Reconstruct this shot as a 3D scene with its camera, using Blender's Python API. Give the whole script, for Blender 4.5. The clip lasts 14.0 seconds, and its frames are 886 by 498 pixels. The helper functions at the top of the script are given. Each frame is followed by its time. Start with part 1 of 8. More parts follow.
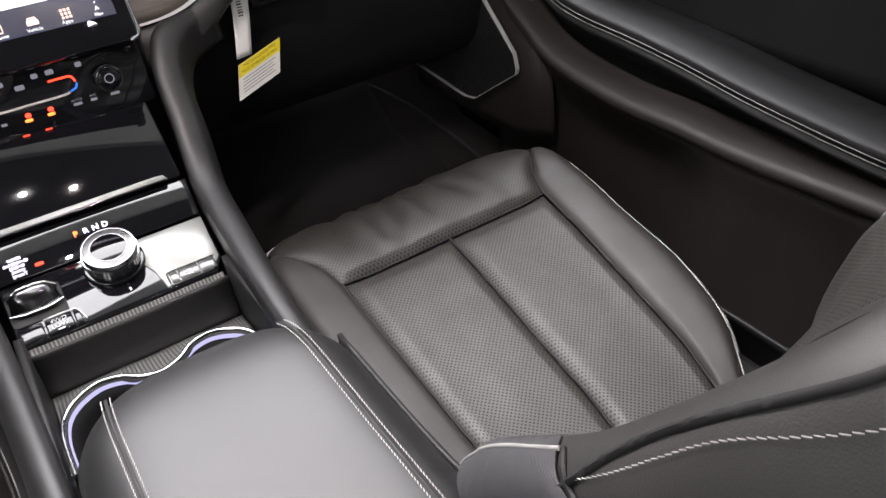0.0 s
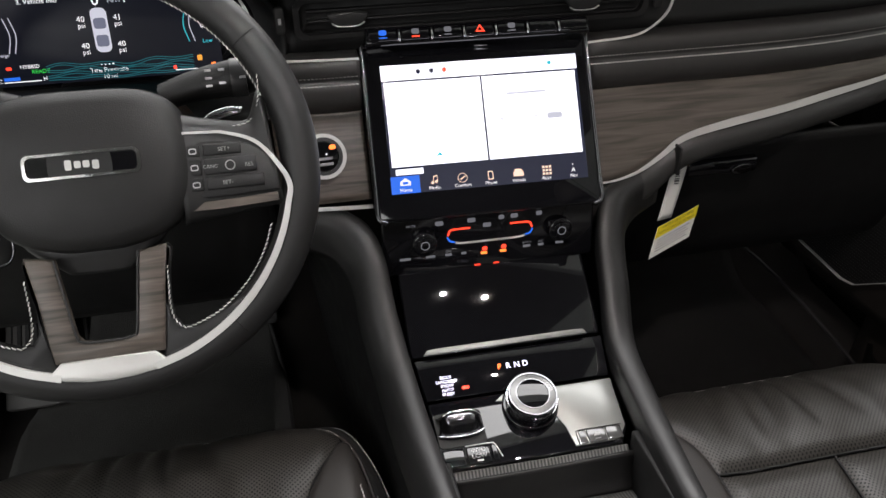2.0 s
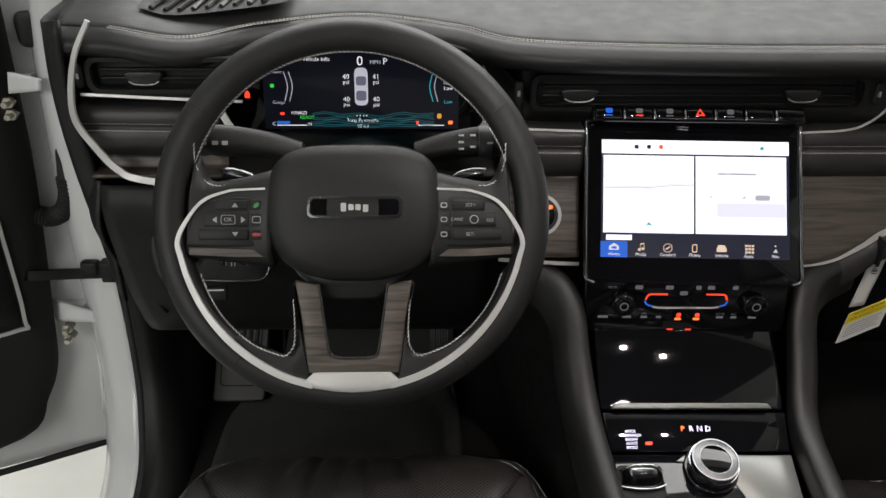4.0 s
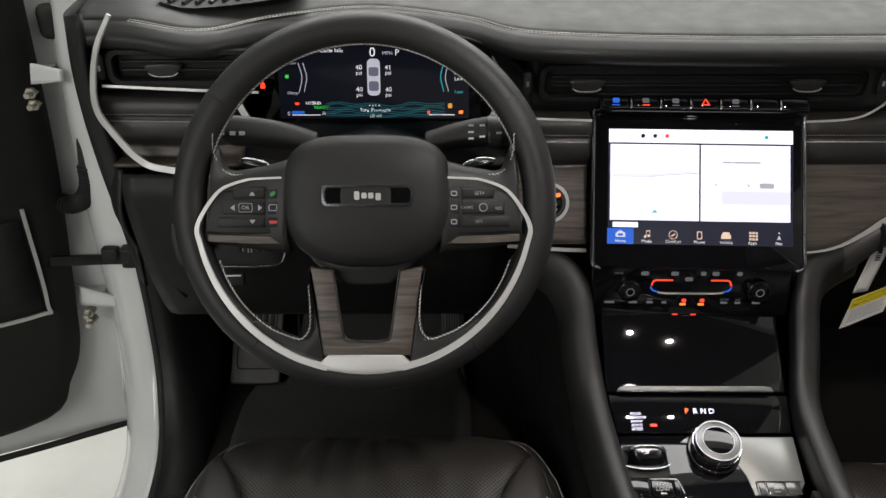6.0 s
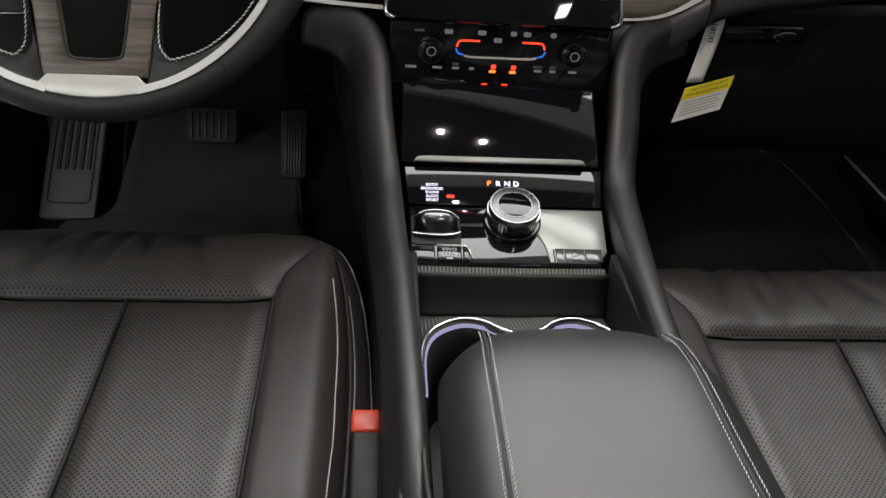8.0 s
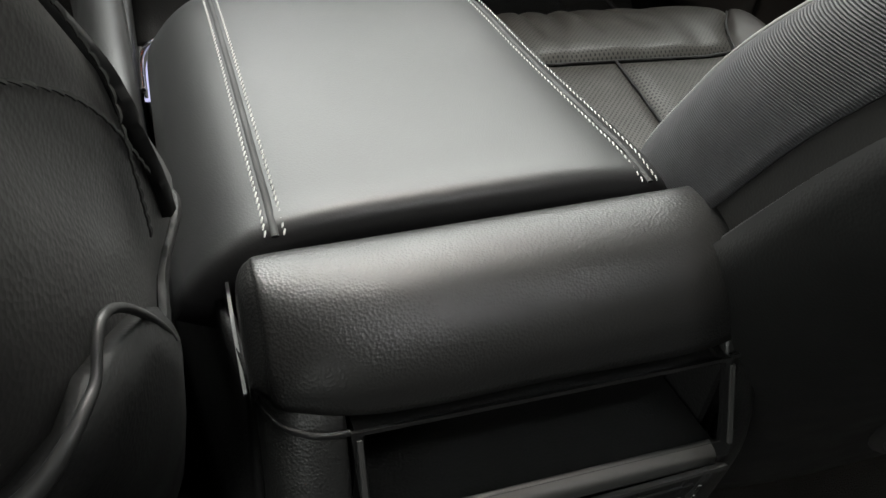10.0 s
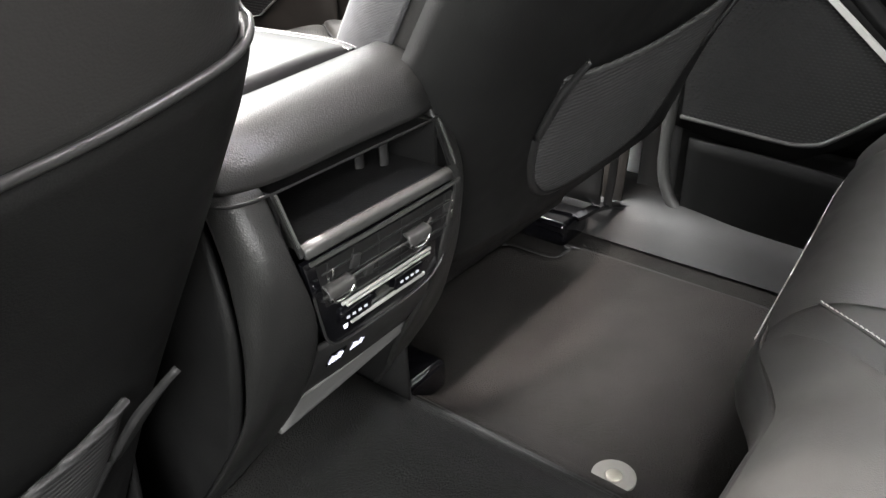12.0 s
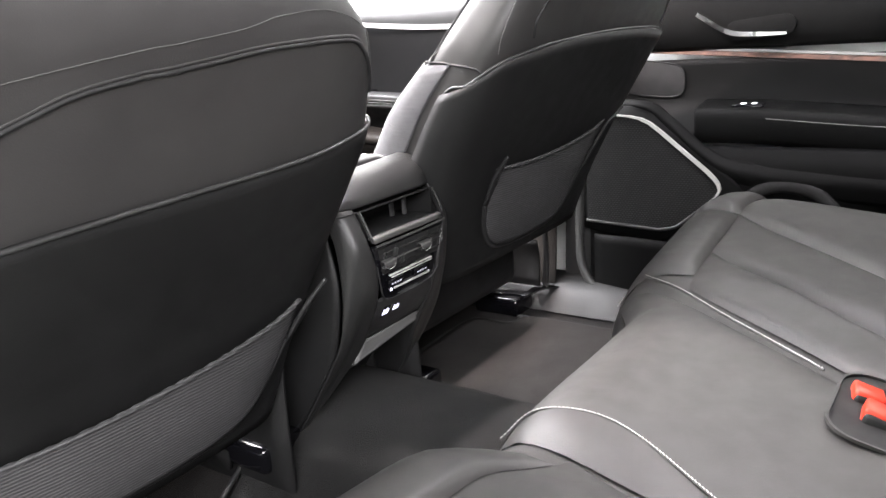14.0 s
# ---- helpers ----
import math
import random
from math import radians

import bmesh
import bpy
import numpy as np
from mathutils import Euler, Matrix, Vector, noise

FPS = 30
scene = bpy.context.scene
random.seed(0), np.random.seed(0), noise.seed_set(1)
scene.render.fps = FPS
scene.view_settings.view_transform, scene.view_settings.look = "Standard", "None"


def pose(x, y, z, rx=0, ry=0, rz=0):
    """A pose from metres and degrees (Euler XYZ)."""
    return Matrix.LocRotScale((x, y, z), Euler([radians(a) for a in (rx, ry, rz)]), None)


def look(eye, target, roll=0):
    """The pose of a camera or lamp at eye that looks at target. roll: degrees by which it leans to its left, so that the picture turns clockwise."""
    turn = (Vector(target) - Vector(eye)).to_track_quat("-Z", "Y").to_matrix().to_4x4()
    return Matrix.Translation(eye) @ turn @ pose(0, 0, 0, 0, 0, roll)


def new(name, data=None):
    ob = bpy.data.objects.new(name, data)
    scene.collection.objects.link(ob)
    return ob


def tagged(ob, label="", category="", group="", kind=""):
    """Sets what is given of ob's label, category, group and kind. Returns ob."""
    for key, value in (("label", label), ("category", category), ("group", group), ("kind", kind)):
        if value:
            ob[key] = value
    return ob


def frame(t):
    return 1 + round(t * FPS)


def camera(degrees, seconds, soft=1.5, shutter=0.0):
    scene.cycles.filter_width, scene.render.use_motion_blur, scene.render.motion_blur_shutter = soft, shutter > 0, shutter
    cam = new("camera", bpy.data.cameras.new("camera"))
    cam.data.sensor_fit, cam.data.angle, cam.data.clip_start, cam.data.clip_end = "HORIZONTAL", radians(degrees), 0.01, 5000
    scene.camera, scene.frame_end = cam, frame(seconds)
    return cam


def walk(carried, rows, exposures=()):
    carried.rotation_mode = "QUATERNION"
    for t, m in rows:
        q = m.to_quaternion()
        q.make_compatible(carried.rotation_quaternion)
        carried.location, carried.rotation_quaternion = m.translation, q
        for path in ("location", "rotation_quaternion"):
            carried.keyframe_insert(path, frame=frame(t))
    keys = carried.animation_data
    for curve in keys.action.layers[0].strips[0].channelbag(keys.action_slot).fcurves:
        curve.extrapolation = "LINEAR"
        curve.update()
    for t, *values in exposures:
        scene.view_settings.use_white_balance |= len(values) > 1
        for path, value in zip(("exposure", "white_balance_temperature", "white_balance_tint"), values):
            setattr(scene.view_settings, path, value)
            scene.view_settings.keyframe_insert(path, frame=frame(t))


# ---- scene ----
cam = camera(58.7, 14.0)
PATH = [
    (0, (-0.037, 0.063, 0.986), (0.778, 1.462, -0.189), -5.8),
    (0.5, (-0.073, 0.103, 1.032), (0.647, 1.573, -0.117), -6.3),
    (1, (-0.102, 0.167, 1.073), (0.499, 1.718, -0.037), -7.2),
    (1.5, (-0.166, 0.185, 1.1), (0.288, 1.807, 0.023), -3.4),
    (2, (-0.215, 0.192, 1.113), (0.145, 1.869, 0.084), -0.8),
    (2.5, (-0.256, 0.185, 1.126), (-0.006, 1.901, 0.13), 0.4),
    (3, (-0.29, 0.168, 1.147), (-0.173, 1.912, 0.176), 0.6),
    (3.5, (-0.305, 0.151, 1.165), (-0.257, 1.906, 0.206), 0.3),
    (3.7, (-0.31, 0.146, 1.169), (-0.266, 1.905, 0.217), 0.4),
    (6, (-0.308, 0.118, 1.187), (-0.301, 1.859, 0.202), 0.0),
    (6.5, (-0.288, 0.113, 1.166), (-0.27, 1.855, 0.183), 0.3),
    (7, (-0.219, 0.103, 1.105), (-0.187, 1.843, 0.12), 1.2),
    (7.5, (-0.164, 0.094, 1.01), (-0.074, 1.811, -0.011), 2.6),
    (7.7, (-0.147, 0.088, 0.979), (-0.028, 1.798, -0.052), 3.1),
    (9.8, (-0.076, 0.09, 0.756), (0.417, 1.604, -0.453), 5.4),
    (10, (-0.083, 0.083, 0.745), (0.548, 1.549, -0.46), 7.1),
    (10.5, (-0.087, 0.044, 0.702), (0.706, 1.558, -0.336), 3.4),
    (11, (-0.112, 0.038, 0.684), (1.008, 1.353, -0.325), 5.0),
    (11.5, (-0.171, -0.003, 0.7), (1.158, 1.12, -0.285), 0.0),
    (12, (-0.275, -0.071, 0.728), (1.076, 1.023, -0.26), -1.9),
    (12.5, (-0.334, -0.12, 0.743), (1.056, 0.974, -0.191), -3.0),
    (13, (-0.402, -0.14, 0.758), (1.128, 0.921, 0.025), -5.6),
    (13.5, (-0.52, -0.2, 0.751), (1.072, 0.843, 0.137), -4.5),
    (14, (-0.678, -0.341, 0.743), (0.88, 0.789, 0.198), -4.5),
]
EXPOSURES = [(0, 0.3, 6300, 15), (1.0, 0.05, 6300, 14), (1.5, -0.25, 6400, 12), (2.5, -0.55, 6400, 12), (3.5, -0.85, 6500, 11), (7.5, -0.75, 6500, 10), (9.8, 0.15, 6400, 4), (10.5, 0.35, 6400, 4), (11, 0.6, 6400, 4), (11.5, 1.1, 6400, 6), (12, 2.2, 6400, 10), (12.6, 2.8, 6400, 14), (13.4, 2.8, 6300, 14), (14, 2.4, 6300, 15)]
walk(cam, [(t, look(eye, target, roll)) for t, eye, target, roll in PATH], EXPOSURES)

# ---- light: a white hall round the car, a ceiling panel, added side fills, the car's own dome lamps ----
world = bpy.data.worlds.new("hall_light")
world.use_nodes = True
world.node_tree.nodes["Background"].inputs[0].default_value = (0.80, 0.86, 0.84, 1)
world.node_tree.nodes["Background"].inputs[1].default_value = 0.05
scene.world = world


def area_lamp(name, at, aim, sx, sy, watts, colour=(1, 1, 1)):
    data = bpy.data.lights.new(name, "AREA")
    data.shape, data.size, data.size_y, data.energy, data.color = "RECTANGLE", sx, sy, watts, colour
    ob = new(name, data)
    ob.matrix_basis = look(at, aim)
    return ob


def map_lamp(name, at, aim, watts, colour):
    data = bpy.data.lights.new(name, "SPOT")
    data.energy, data.color, data.spot_size, data.spot_blend, data.shadow_soft_size = watts, colour, radians(124), 0.7, 0.012
    ob = new(name, data)
    ob.matrix_basis = look(at, aim)
    return ob


area_lamp("hall_ceiling_panel", (0.3, 3.0, 3.35), (0.3, 2.9, 0.0), 4.4, 3.4, 560, (1.0, 0.985, 0.965))
# unseen lamps, added to brighten the cabin through the door openings and windows
area_lamp("side_fill", (-2.5, -2.5, 2.1), (0.1, 0.0, 0.5), 3.0, 1.6, 100, (1.0, 0.985, 0.965))
area_lamp("far_side_fill", (3.0, 0.4, 2.4), (0.0, 0.2, 0.5), 3.6, 1.4, 10, (1.0, 0.96, 0.95))
map_lamp("map_lamp_driver", (-0.10, 0.55, 1.31), (-0.42, 0.58, 0.45), 15, (1.0, 0.94, 0.90))
map_lamp("map_lamp_passenger", (0.10, 0.55, 1.31), (0.42, 0.52, 0.45), 14, (1.0, 0.88, 0.82))
area_lamp("rear_dome_lamp", (0.16, -0.14, 1.352), (0.26, -0.16, 0.4), 0.14, 0.06, 2.3, (1.0, 0.95, 0.97))


# ---- materials ----
def material(name, base, rough=0.5, metal=0.0, grain=0.0, grain_size=900.0, tone=0.15, tone_size=9.0, coat=0.0, wear=0.1, spec=0.5):
    """A surface with colour drift, roughness drift and a fine relief."""
    m = bpy.data.materials.new(name)
    m.use_nodes = True
    nt = m.node_tree
    p = nt.nodes["Principled BSDF"]
    p.inputs["Metallic"].default_value = metal
    p.inputs["Coat Weight"].default_value = coat
    p.inputs["Coat Roughness"].default_value = 0.04
    p.inputs["Specular IOR Level"].default_value = spec
    co = nt.nodes.new("ShaderNodeTexCoord")
    n1 = nt.nodes.new("ShaderNodeTexNoise")
    n1.inputs["Scale"].default_value, n1.inputs["Detail"].default_value = tone_size, 5.0
    nt.links.new(co.outputs["Object"], n1.inputs["Vector"])
    ramp = nt.nodes.new("ShaderNodeValToRGB")
    lo, hi = [max(0.0, c * (1 - tone)) for c in base], [min(1.0, c * (1 + tone)) for c in base]
    ramp.color_ramp.elements[0].position, ramp.color_ramp.elements[1].position = 0.3, 0.7
    ramp.color_ramp.elements[0].color, ramp.color_ramp.elements[1].color = (*lo, 1), (*hi, 1)
    nt.links.new(n1.outputs["Fac"], ramp.inputs[0])
    nt.links.new(ramp.outputs[0], p.inputs["Base Color"])
    mr = nt.nodes.new("ShaderNodeMapRange")
    mr.inputs["From Min"].default_value, mr.inputs["From Max"].default_value = 0.3, 0.7
    mr.inputs["To Min"].default_value, mr.inputs["To Max"].default_value = max(0.02, rough - wear * rough), min(1.0, rough + wear * rough)
    n2 = nt.nodes.new("ShaderNodeTexNoise")
    n2.inputs["Scale"].default_value, n2.inputs["Detail"].default_value = tone_size * 4.3, 4.0
    nt.links.new(co.outputs["Object"], n2.inputs["Vector"])
    nt.links.new(n2.outputs["Fac"], mr.inputs["Value"])
    nt.links.new(mr.outputs[0], p.inputs["Roughness"])
    if grain:
        v = nt.nodes.new("ShaderNodeTexVoronoi")
        v.inputs["Scale"].default_value = grain_size
        nt.links.new(co.outputs["Object"], v.inputs["Vector"])
        b = nt.nodes.new("ShaderNodeBump")
        b.inputs["Strength"].default_value, b.inputs["Distance"].default_value = grain, 0.0006
        nt.links.new(v.outputs["Distance"], b.inputs["Height"])
        nt.links.new(b.outputs[0], p.inputs["Normal"])
    return m


def glowing(name, colour, strength):
    m = bpy.data.materials.new(name)
    m.use_nodes = True
    p = m.node_tree.nodes["Principled BSDF"]
    p.inputs["Base Color"].default_value = (*[0.02 for _ in colour], 1)
    p.inputs["Roughness"].default_value = 0.2
    p.inputs["Specular IOR Level"].default_value = 0.15
    p.inputs["Emission Color"].default_value = (*colour, 1)
    p.inputs["Emission Strength"].default_value = strength * 1.5
    return m


def perforated(name, base, rough, pitch=0.0054, across=1):
    """Leather with a staggered field of punched holes."""
    m = material(name, base, rough, grain=0.10, grain_size=1300, tone=0.12, tone_size=12, wear=0.12)
    nt = m.node_tree
    p = nt.nodes["Principled BSDF"]
    co = nt.nodes.new("ShaderNodeTexCoord")
    sep = nt.nodes.new("ShaderNodeSeparateXYZ")
    nt.links.new(co.outputs["Object"], sep.inputs[0])

    def op(kind, a, b=None):
        n = nt.nodes.new("ShaderNodeMath")
        n.operation = kind
        for slot, value in enumerate((a, b)):
            if value is None:
                continue
            if isinstance(value, (int, float)):
                n.inputs[slot].default_value = value
            else:
                nt.links.new(value, n.inputs[slot])
        return n.outputs[0]

    def dots(shift):
        fx = op("SUBTRACT", op("FRACT", op("ADD", op("DIVIDE", sep.outputs[0], pitch), 50 + shift)), 0.5)
        fy = op("SUBTRACT", op("FRACT", op("ADD", op("DIVIDE", sep.outputs[across], pitch), 50 + shift)), 0.5)
        return op("LESS_THAN", op("ADD", op("MULTIPLY", fx, fx), op("MULTIPLY", fy, fy)), 0.037)

    hole = op("MAXIMUM", dots(0.0), dots(0.5))
    mix = nt.nodes.new("ShaderNodeMix")
    mix.data_type = "RGBA"
    src = p.inputs["Base Color"].links[0].from_socket
    nt.links.new(hole, mix.inputs["Factor"])
    nt.links.new(src, mix.inputs[6])
    mix.inputs[7].default_value = (0.005, 0.005, 0.005, 1)
    nt.links.new(mix.outputs[2], p.inputs["Base Color"])
    dull = op("SUBTRACT", 0.5, op("MULTIPLY", hole, 0.25))
    nt.links.new(dull, p.inputs["Specular IOR Level"])
    return m


def striped(name, base, dark, rough, pitch, axis=0, relief=0.6, metal=0.0, wave=0.0):
    """Fine parallel ribs: woven net, ribbed trim, brushed lines."""
    m = material(name, base, rough, metal=metal, tone=0.12, tone_size=20)
    nt = m.node_tree
    p = nt.nodes["Principled BSDF"]
    co = nt.nodes.new("ShaderNodeTexCoord")
    w = nt.nodes.new("ShaderNodeTexWave")
    w.wave_type, w.bands_direction = "BANDS", "XYZ"[axis]
    w.inputs["Scale"].default_value, w.inputs["Distortion"].default_value = 0.314 / pitch, wave
    w.inputs["Detail"].default_value, w.inputs["Detail Scale"].default_value = 2.0, 1.2
    nt.links.new(co.outputs["Object"], w.inputs["Vector"])
    mix = nt.nodes.new("ShaderNodeMix")
    mix.data_type = "RGBA"
    src = p.inputs["Base Color"].links[0].from_socket
    nt.links.new(w.outputs["Fac"], mix.inputs["Factor"])
    mix.inputs[6].default_value = (*dark, 1)
    nt.links.new(src, mix.inputs[7])
    nt.links.new(mix.outputs[2], p.inputs["Base Color"])
    b = nt.nodes.new("ShaderNodeBump")
    b.inputs["Strength"].default_value, b.inputs["Distance"].default_value = relief, 0.0006
    nt.links.new(w.outputs["Fac"], b.inputs["Height"])
    nt.links.new(b.outputs[0], p.inputs["Normal"])
    return m


def wood(name, dark, light):
    m = material(name, light, 0.42, tone=0.2, tone_size=16)
    nt = m.node_tree
    p = nt.nodes["Principled BSDF"]
    co = nt.nodes.new("ShaderNodeTexCoord")
    mp = nt.nodes.new("ShaderNodeMapping")
    mp.inputs["Scale"].default_value = (7, 40, 130)
    nt.links.new(co.outputs["Object"], mp.inputs["Vector"])
    n = nt.nodes.new("ShaderNodeTexNoise")
    n.inputs["Scale"].default_value, n.inputs["Detail"].default_value, n.inputs["Distortion"].default_value = 1.3, 8.0, 0.8
    nt.links.new(mp.outputs[0], n.inputs["Vector"])
    r = nt.nodes.new("ShaderNodeValToRGB")
    r.color_ramp.elements[0].position, r.color_ramp.elements[1].position = 0.35, 0.68
    r.color_ramp.elements[0].color, r.color_ramp.elements[1].color = (*dark, 1), (*light, 1)
    nt.links.new(n.outputs["Fac"], r.inputs[0])
    nt.links.new(r.outputs[0], p.inputs["Base Color"])
    b = nt.nodes.new("ShaderNodeBump")
    b.inputs["Strength"].default_value, b.inputs["Distance"].default_value = 0.25, 0.0005
    nt.links.new(n.outputs["Fac"], b.inputs["Height"])
    nt.links.new(b.outputs[0], p.inputs["Normal"])
    return m


def carpet(name, base):
    m = material(name, base, 0.95, tone=0.35, tone_size=7, spec=0.1)
    nt = m.node_tree
    p = nt.nodes["Principled BSDF"]
    co = nt.nodes.new("ShaderNodeTexCoord")
    n = nt.nodes.new("ShaderNodeTexNoise")
    n.inputs["Scale"].default_value, n.inputs["Detail"].default_value = 700, 3
    nt.links.new(co.outputs["Object"], n.inputs["Vector"])
    b = nt.nodes.new("ShaderNodeBump")
    b.inputs["Strength"].default_value, b.inputs["Distance"].default_value = 0.9, 0.003
    nt.links.new(n.outputs["Fac"], b.inputs["Height"])
    nt.links.new(b.outputs[0], p.inputs["Normal"])
    p.inputs["Sheen Weight"].default_value = 0.04
    return m


LEATHER = material("black_leather", (0.030, 0.029, 0.028), 0.44, grain=0.15, grain_size=900, tone=0.14)
SMOOTH_LEATHER = material("smooth_black_leather", (0.027, 0.0245, 0.0225), 0.47, grain=0.10, grain_size=1200, tone=0.12, spec=0.36)
WHEEL_LEATHER = material("wheel_leather", (0.014, 0.014, 0.014), 0.46, grain=0.12, grain_size=1100, tone=0.1, spec=0.36)
HUB = material("airbag_plastic", (0.011, 0.011, 0.011), 0.50, grain=0.2, grain_size=900, tone=0.1, spec=0.36)
LIDSKIN = material("lid_leather", (0.0105, 0.0105, 0.0108), 0.44, grain=0.08, grain_size=1200, tone=0.08, wear=0.02)
PADGRAIN = material("grained_console_skin", (0.016, 0.016, 0.0155), 0.36, grain=0.26, grain_size=1000, tone=0.1, spec=0.45)
BENCH = material("bench_leather", (0.034, 0.033, 0.031), 0.54, grain=0.15, grain_size=900, tone=0.12)
PERF = perforated("perforated_leather", (0.033, 0.0302, 0.0265), 0.46)
PERF_BACK = perforated("perforated_back_leather", (0.040, 0.037, 0.033), 0.42, across=2)
SOFT = material("soft_touch_plastic", (0.012, 0.012, 0.012), 0.46, grain=0.12, grain_size=1000, tone=0.1, spec=0.42)
HARD = material("hard_black_plastic", (0.008, 0.008, 0.008), 0.50, grain=0.25, grain_size=800, tone=0.15, spec=0.36)
GREYPAD = material("grey_dash_pad", (0.031, 0.033, 0.031), 0.62, grain=0.35, grain_size=600, tone=0.1)
DASHBAND = material("grey_black_dash_band", (0.030, 0.030, 0.029), 0.46, grain=0.12, grain_size=1000, tone=0.1, spec=0.45)
SATIN = material("satin_black_trim", (0.022, 0.022, 0.022), 0.42, tone=0.1, spec=0.42)
GLOSS = material("piano_black", (0.004, 0.004, 0.005), 0.035, tone=0.2, coat=0.1, wear=0.4)
# Near-black for the shade in wells, gaps and grooves, and for black parts.
DARK = material("recess_shade_black", (0.004, 0.004, 0.004), 0.7)
SILVER = material("satin_silver", (0.56, 0.56, 0.54), 0.38, metal=0.35, tone=0.05, wear=0.2)
CHROME = material("bright_chrome", (0.75, 0.75, 0.75), 0.10, metal=1.0, tone=0.04, wear=0.5)
DCHROME = material("dark_chrome", (0.18, 0.18, 0.19), 0.18, metal=1.0, tone=0.05)
WOOD = wood("grey_brown_wood", (0.030, 0.025, 0.020), (0.125, 0.104, 0.086))
# the same wood, lightened for the stronger light on the passenger's inlay
LITWOOD = wood("grey_brown_wood_lit", (0.050, 0.043, 0.036), (0.108, 0.094, 0.080))
REDWOOD = wood("red_brown_wood", (0.045, 0.020, 0.013), (0.15, 0.072, 0.048))
# Carpet tones carry local light: brown lamp glow, darker or paler by footwell.
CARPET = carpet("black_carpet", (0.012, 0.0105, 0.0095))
SHADEMAT = carpet("shaded_footwell_mat", (0.0075, 0.0068, 0.0062))
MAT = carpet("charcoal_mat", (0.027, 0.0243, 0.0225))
FRONTMAT = carpet("lit_front_mat", (0.042, 0.042, 0.040))
DIMMAT = carpet("shaded_rear_mat", (0.015, 0.015, 0.0145))
SHELL = material("matt_seat_shell", (0.0095, 0.0096, 0.0094), 0.54, grain=0.15, grain_size=900, tone=0.12, spec=0.28)
# paler than the shell: the highlight along its rolled edge is in the colour
SHELLEDGE = material("seat_shell_edge", (0.022, 0.022, 0.0215), 0.42, tone=0.1, spec=0.5)
RUBBER = material("black_rubber", (0.012, 0.012, 0.012), 0.7, grain=0.2, tone=0.2)
SEALGREY = material("grey_rubber_seal", (0.035, 0.035, 0.034), 0.5, grain=0.15, tone=0.1)
DOORHARD = material("matt_door_plastic", (0.005, 0.005, 0.0047), 0.62, grain=0.2, grain_size=800, tone=0.15, spec=0.14)
REARDOOR = material("black_rear_door_skin", (0.0042, 0.0043, 0.0042), 0.58, grain=0.15, grain_size=900, tone=0.14, spec=0.10)
DOORBROWN = material("brown_black_door_plastic", (0.019, 0.0165, 0.0145), 0.58, grain=0.2, grain_size=800, tone=0.15, spec=0.3)
DOORLEATHER = material("black_door_leather", (0.0085, 0.0087, 0.009), 0.50, grain=0.12, grain_size=1000, tone=0.12, spec=0.22)
LIDTHREAD = material("lid_thread", (0.40, 0.395, 0.38), 0.8, tone=0.1, tone_size=60)
MIDTHREAD = material("grey_thread", (0.26, 0.26, 0.25), 0.8, tone=0.1, tone_size=60)
SILVERGREY = material("satin_silver_grey_trim", (0.20, 0.20, 0.195), 0.40, metal=0.3, tone=0.06, wear=0.2)
DIALSILVER = material("brushed_silver", (0.15, 0.15, 0.15), 0.30, metal=0.9, tone=0.06, wear=0.3)
LIPGREY = material("satin_grey_trim", (0.055, 0.055, 0.053), 0.36, metal=0.2, tone=0.06, wear=0.2)
DARKTHREAD = material("dark_thread", (0.055, 0.056, 0.052), 0.8, tone=0.1, tone_size=60)
THREAD = material("pale_grey_thread", (0.58, 0.57, 0.54), 0.8, tone=0.1, tone_size=60)
PIPING = material("grey_piping", (0.26, 0.26, 0.25), 0.5, tone=0.1)
PAINT = material("white_paint", (0.74, 0.75, 0.74), 0.22, tone=0.03, coat=0.5)
STEEL = material("zinc_steel", (0.50, 0.48, 0.42), 0.38, metal=1.0, tone=0.2, tone_size=30)
NET = striped("woven_net", (0.064, 0.063, 0.064), (0.020, 0.020, 0.020), 0.8, 0.0035, axis=2, relief=0.8, wave=1.4)
RIBBED = striped("ribbed_silver_trim", (0.20, 0.20, 0.19), (0.035, 0.035, 0.035), 0.38, 0.0036, axis=0, relief=0.5, metal=0.4)
TWILL = striped("ribbed_side_fabric", (0.046, 0.046, 0.049), (0.022, 0.022, 0.024), 0.7, 0.0010, axis=2, relief=0.5)
RED = material("red_plastic", (0.62, 0.045, 0.020), 0.35, tone=0.05)
PAPER = material("white_card", (0.78, 0.78, 0.74), 0.7, tone=0.04)
YELLOW = material("yellow_print", (0.80, 0.66, 0.02), 0.6, tone=0.04)
INK = material("dark_print", (0.03, 0.03, 0.03), 0.6)
GREYINK = material("pale_grey_print", (0.34, 0.34, 0.34), 0.5)
LOAD = material("headliner_cloth", (0.13, 0.13, 0.125), 0.9, grain=0.3, grain_size=400)
CONCRETE = material("pale_concrete", (0.50, 0.50, 0.47), 0.6, grain=0.3, grain_size=60, tone=0.12, tone_size=3)
WALLWHITE = material("white_wall", (0.72, 0.74, 0.72), 0.8, tone=0.05, tone_size=2)
W_GLOW = glowing("screen_white", (0.93, 0.92, 1.0), 1.5)
BLUE_GLOW = glowing("screen_blue", (0.02, 0.16, 0.85), 0.9)
NAVY_GLOW = glowing("screen_navy", (0.010, 0.014, 0.040), 0.7)
DASH_GLOW = glowing("cluster_background", (0.004, 0.006, 0.018), 0.35)
TEAL_GLOW = glowing("screen_teal", (0.03, 0.30, 0.36), 0.35)
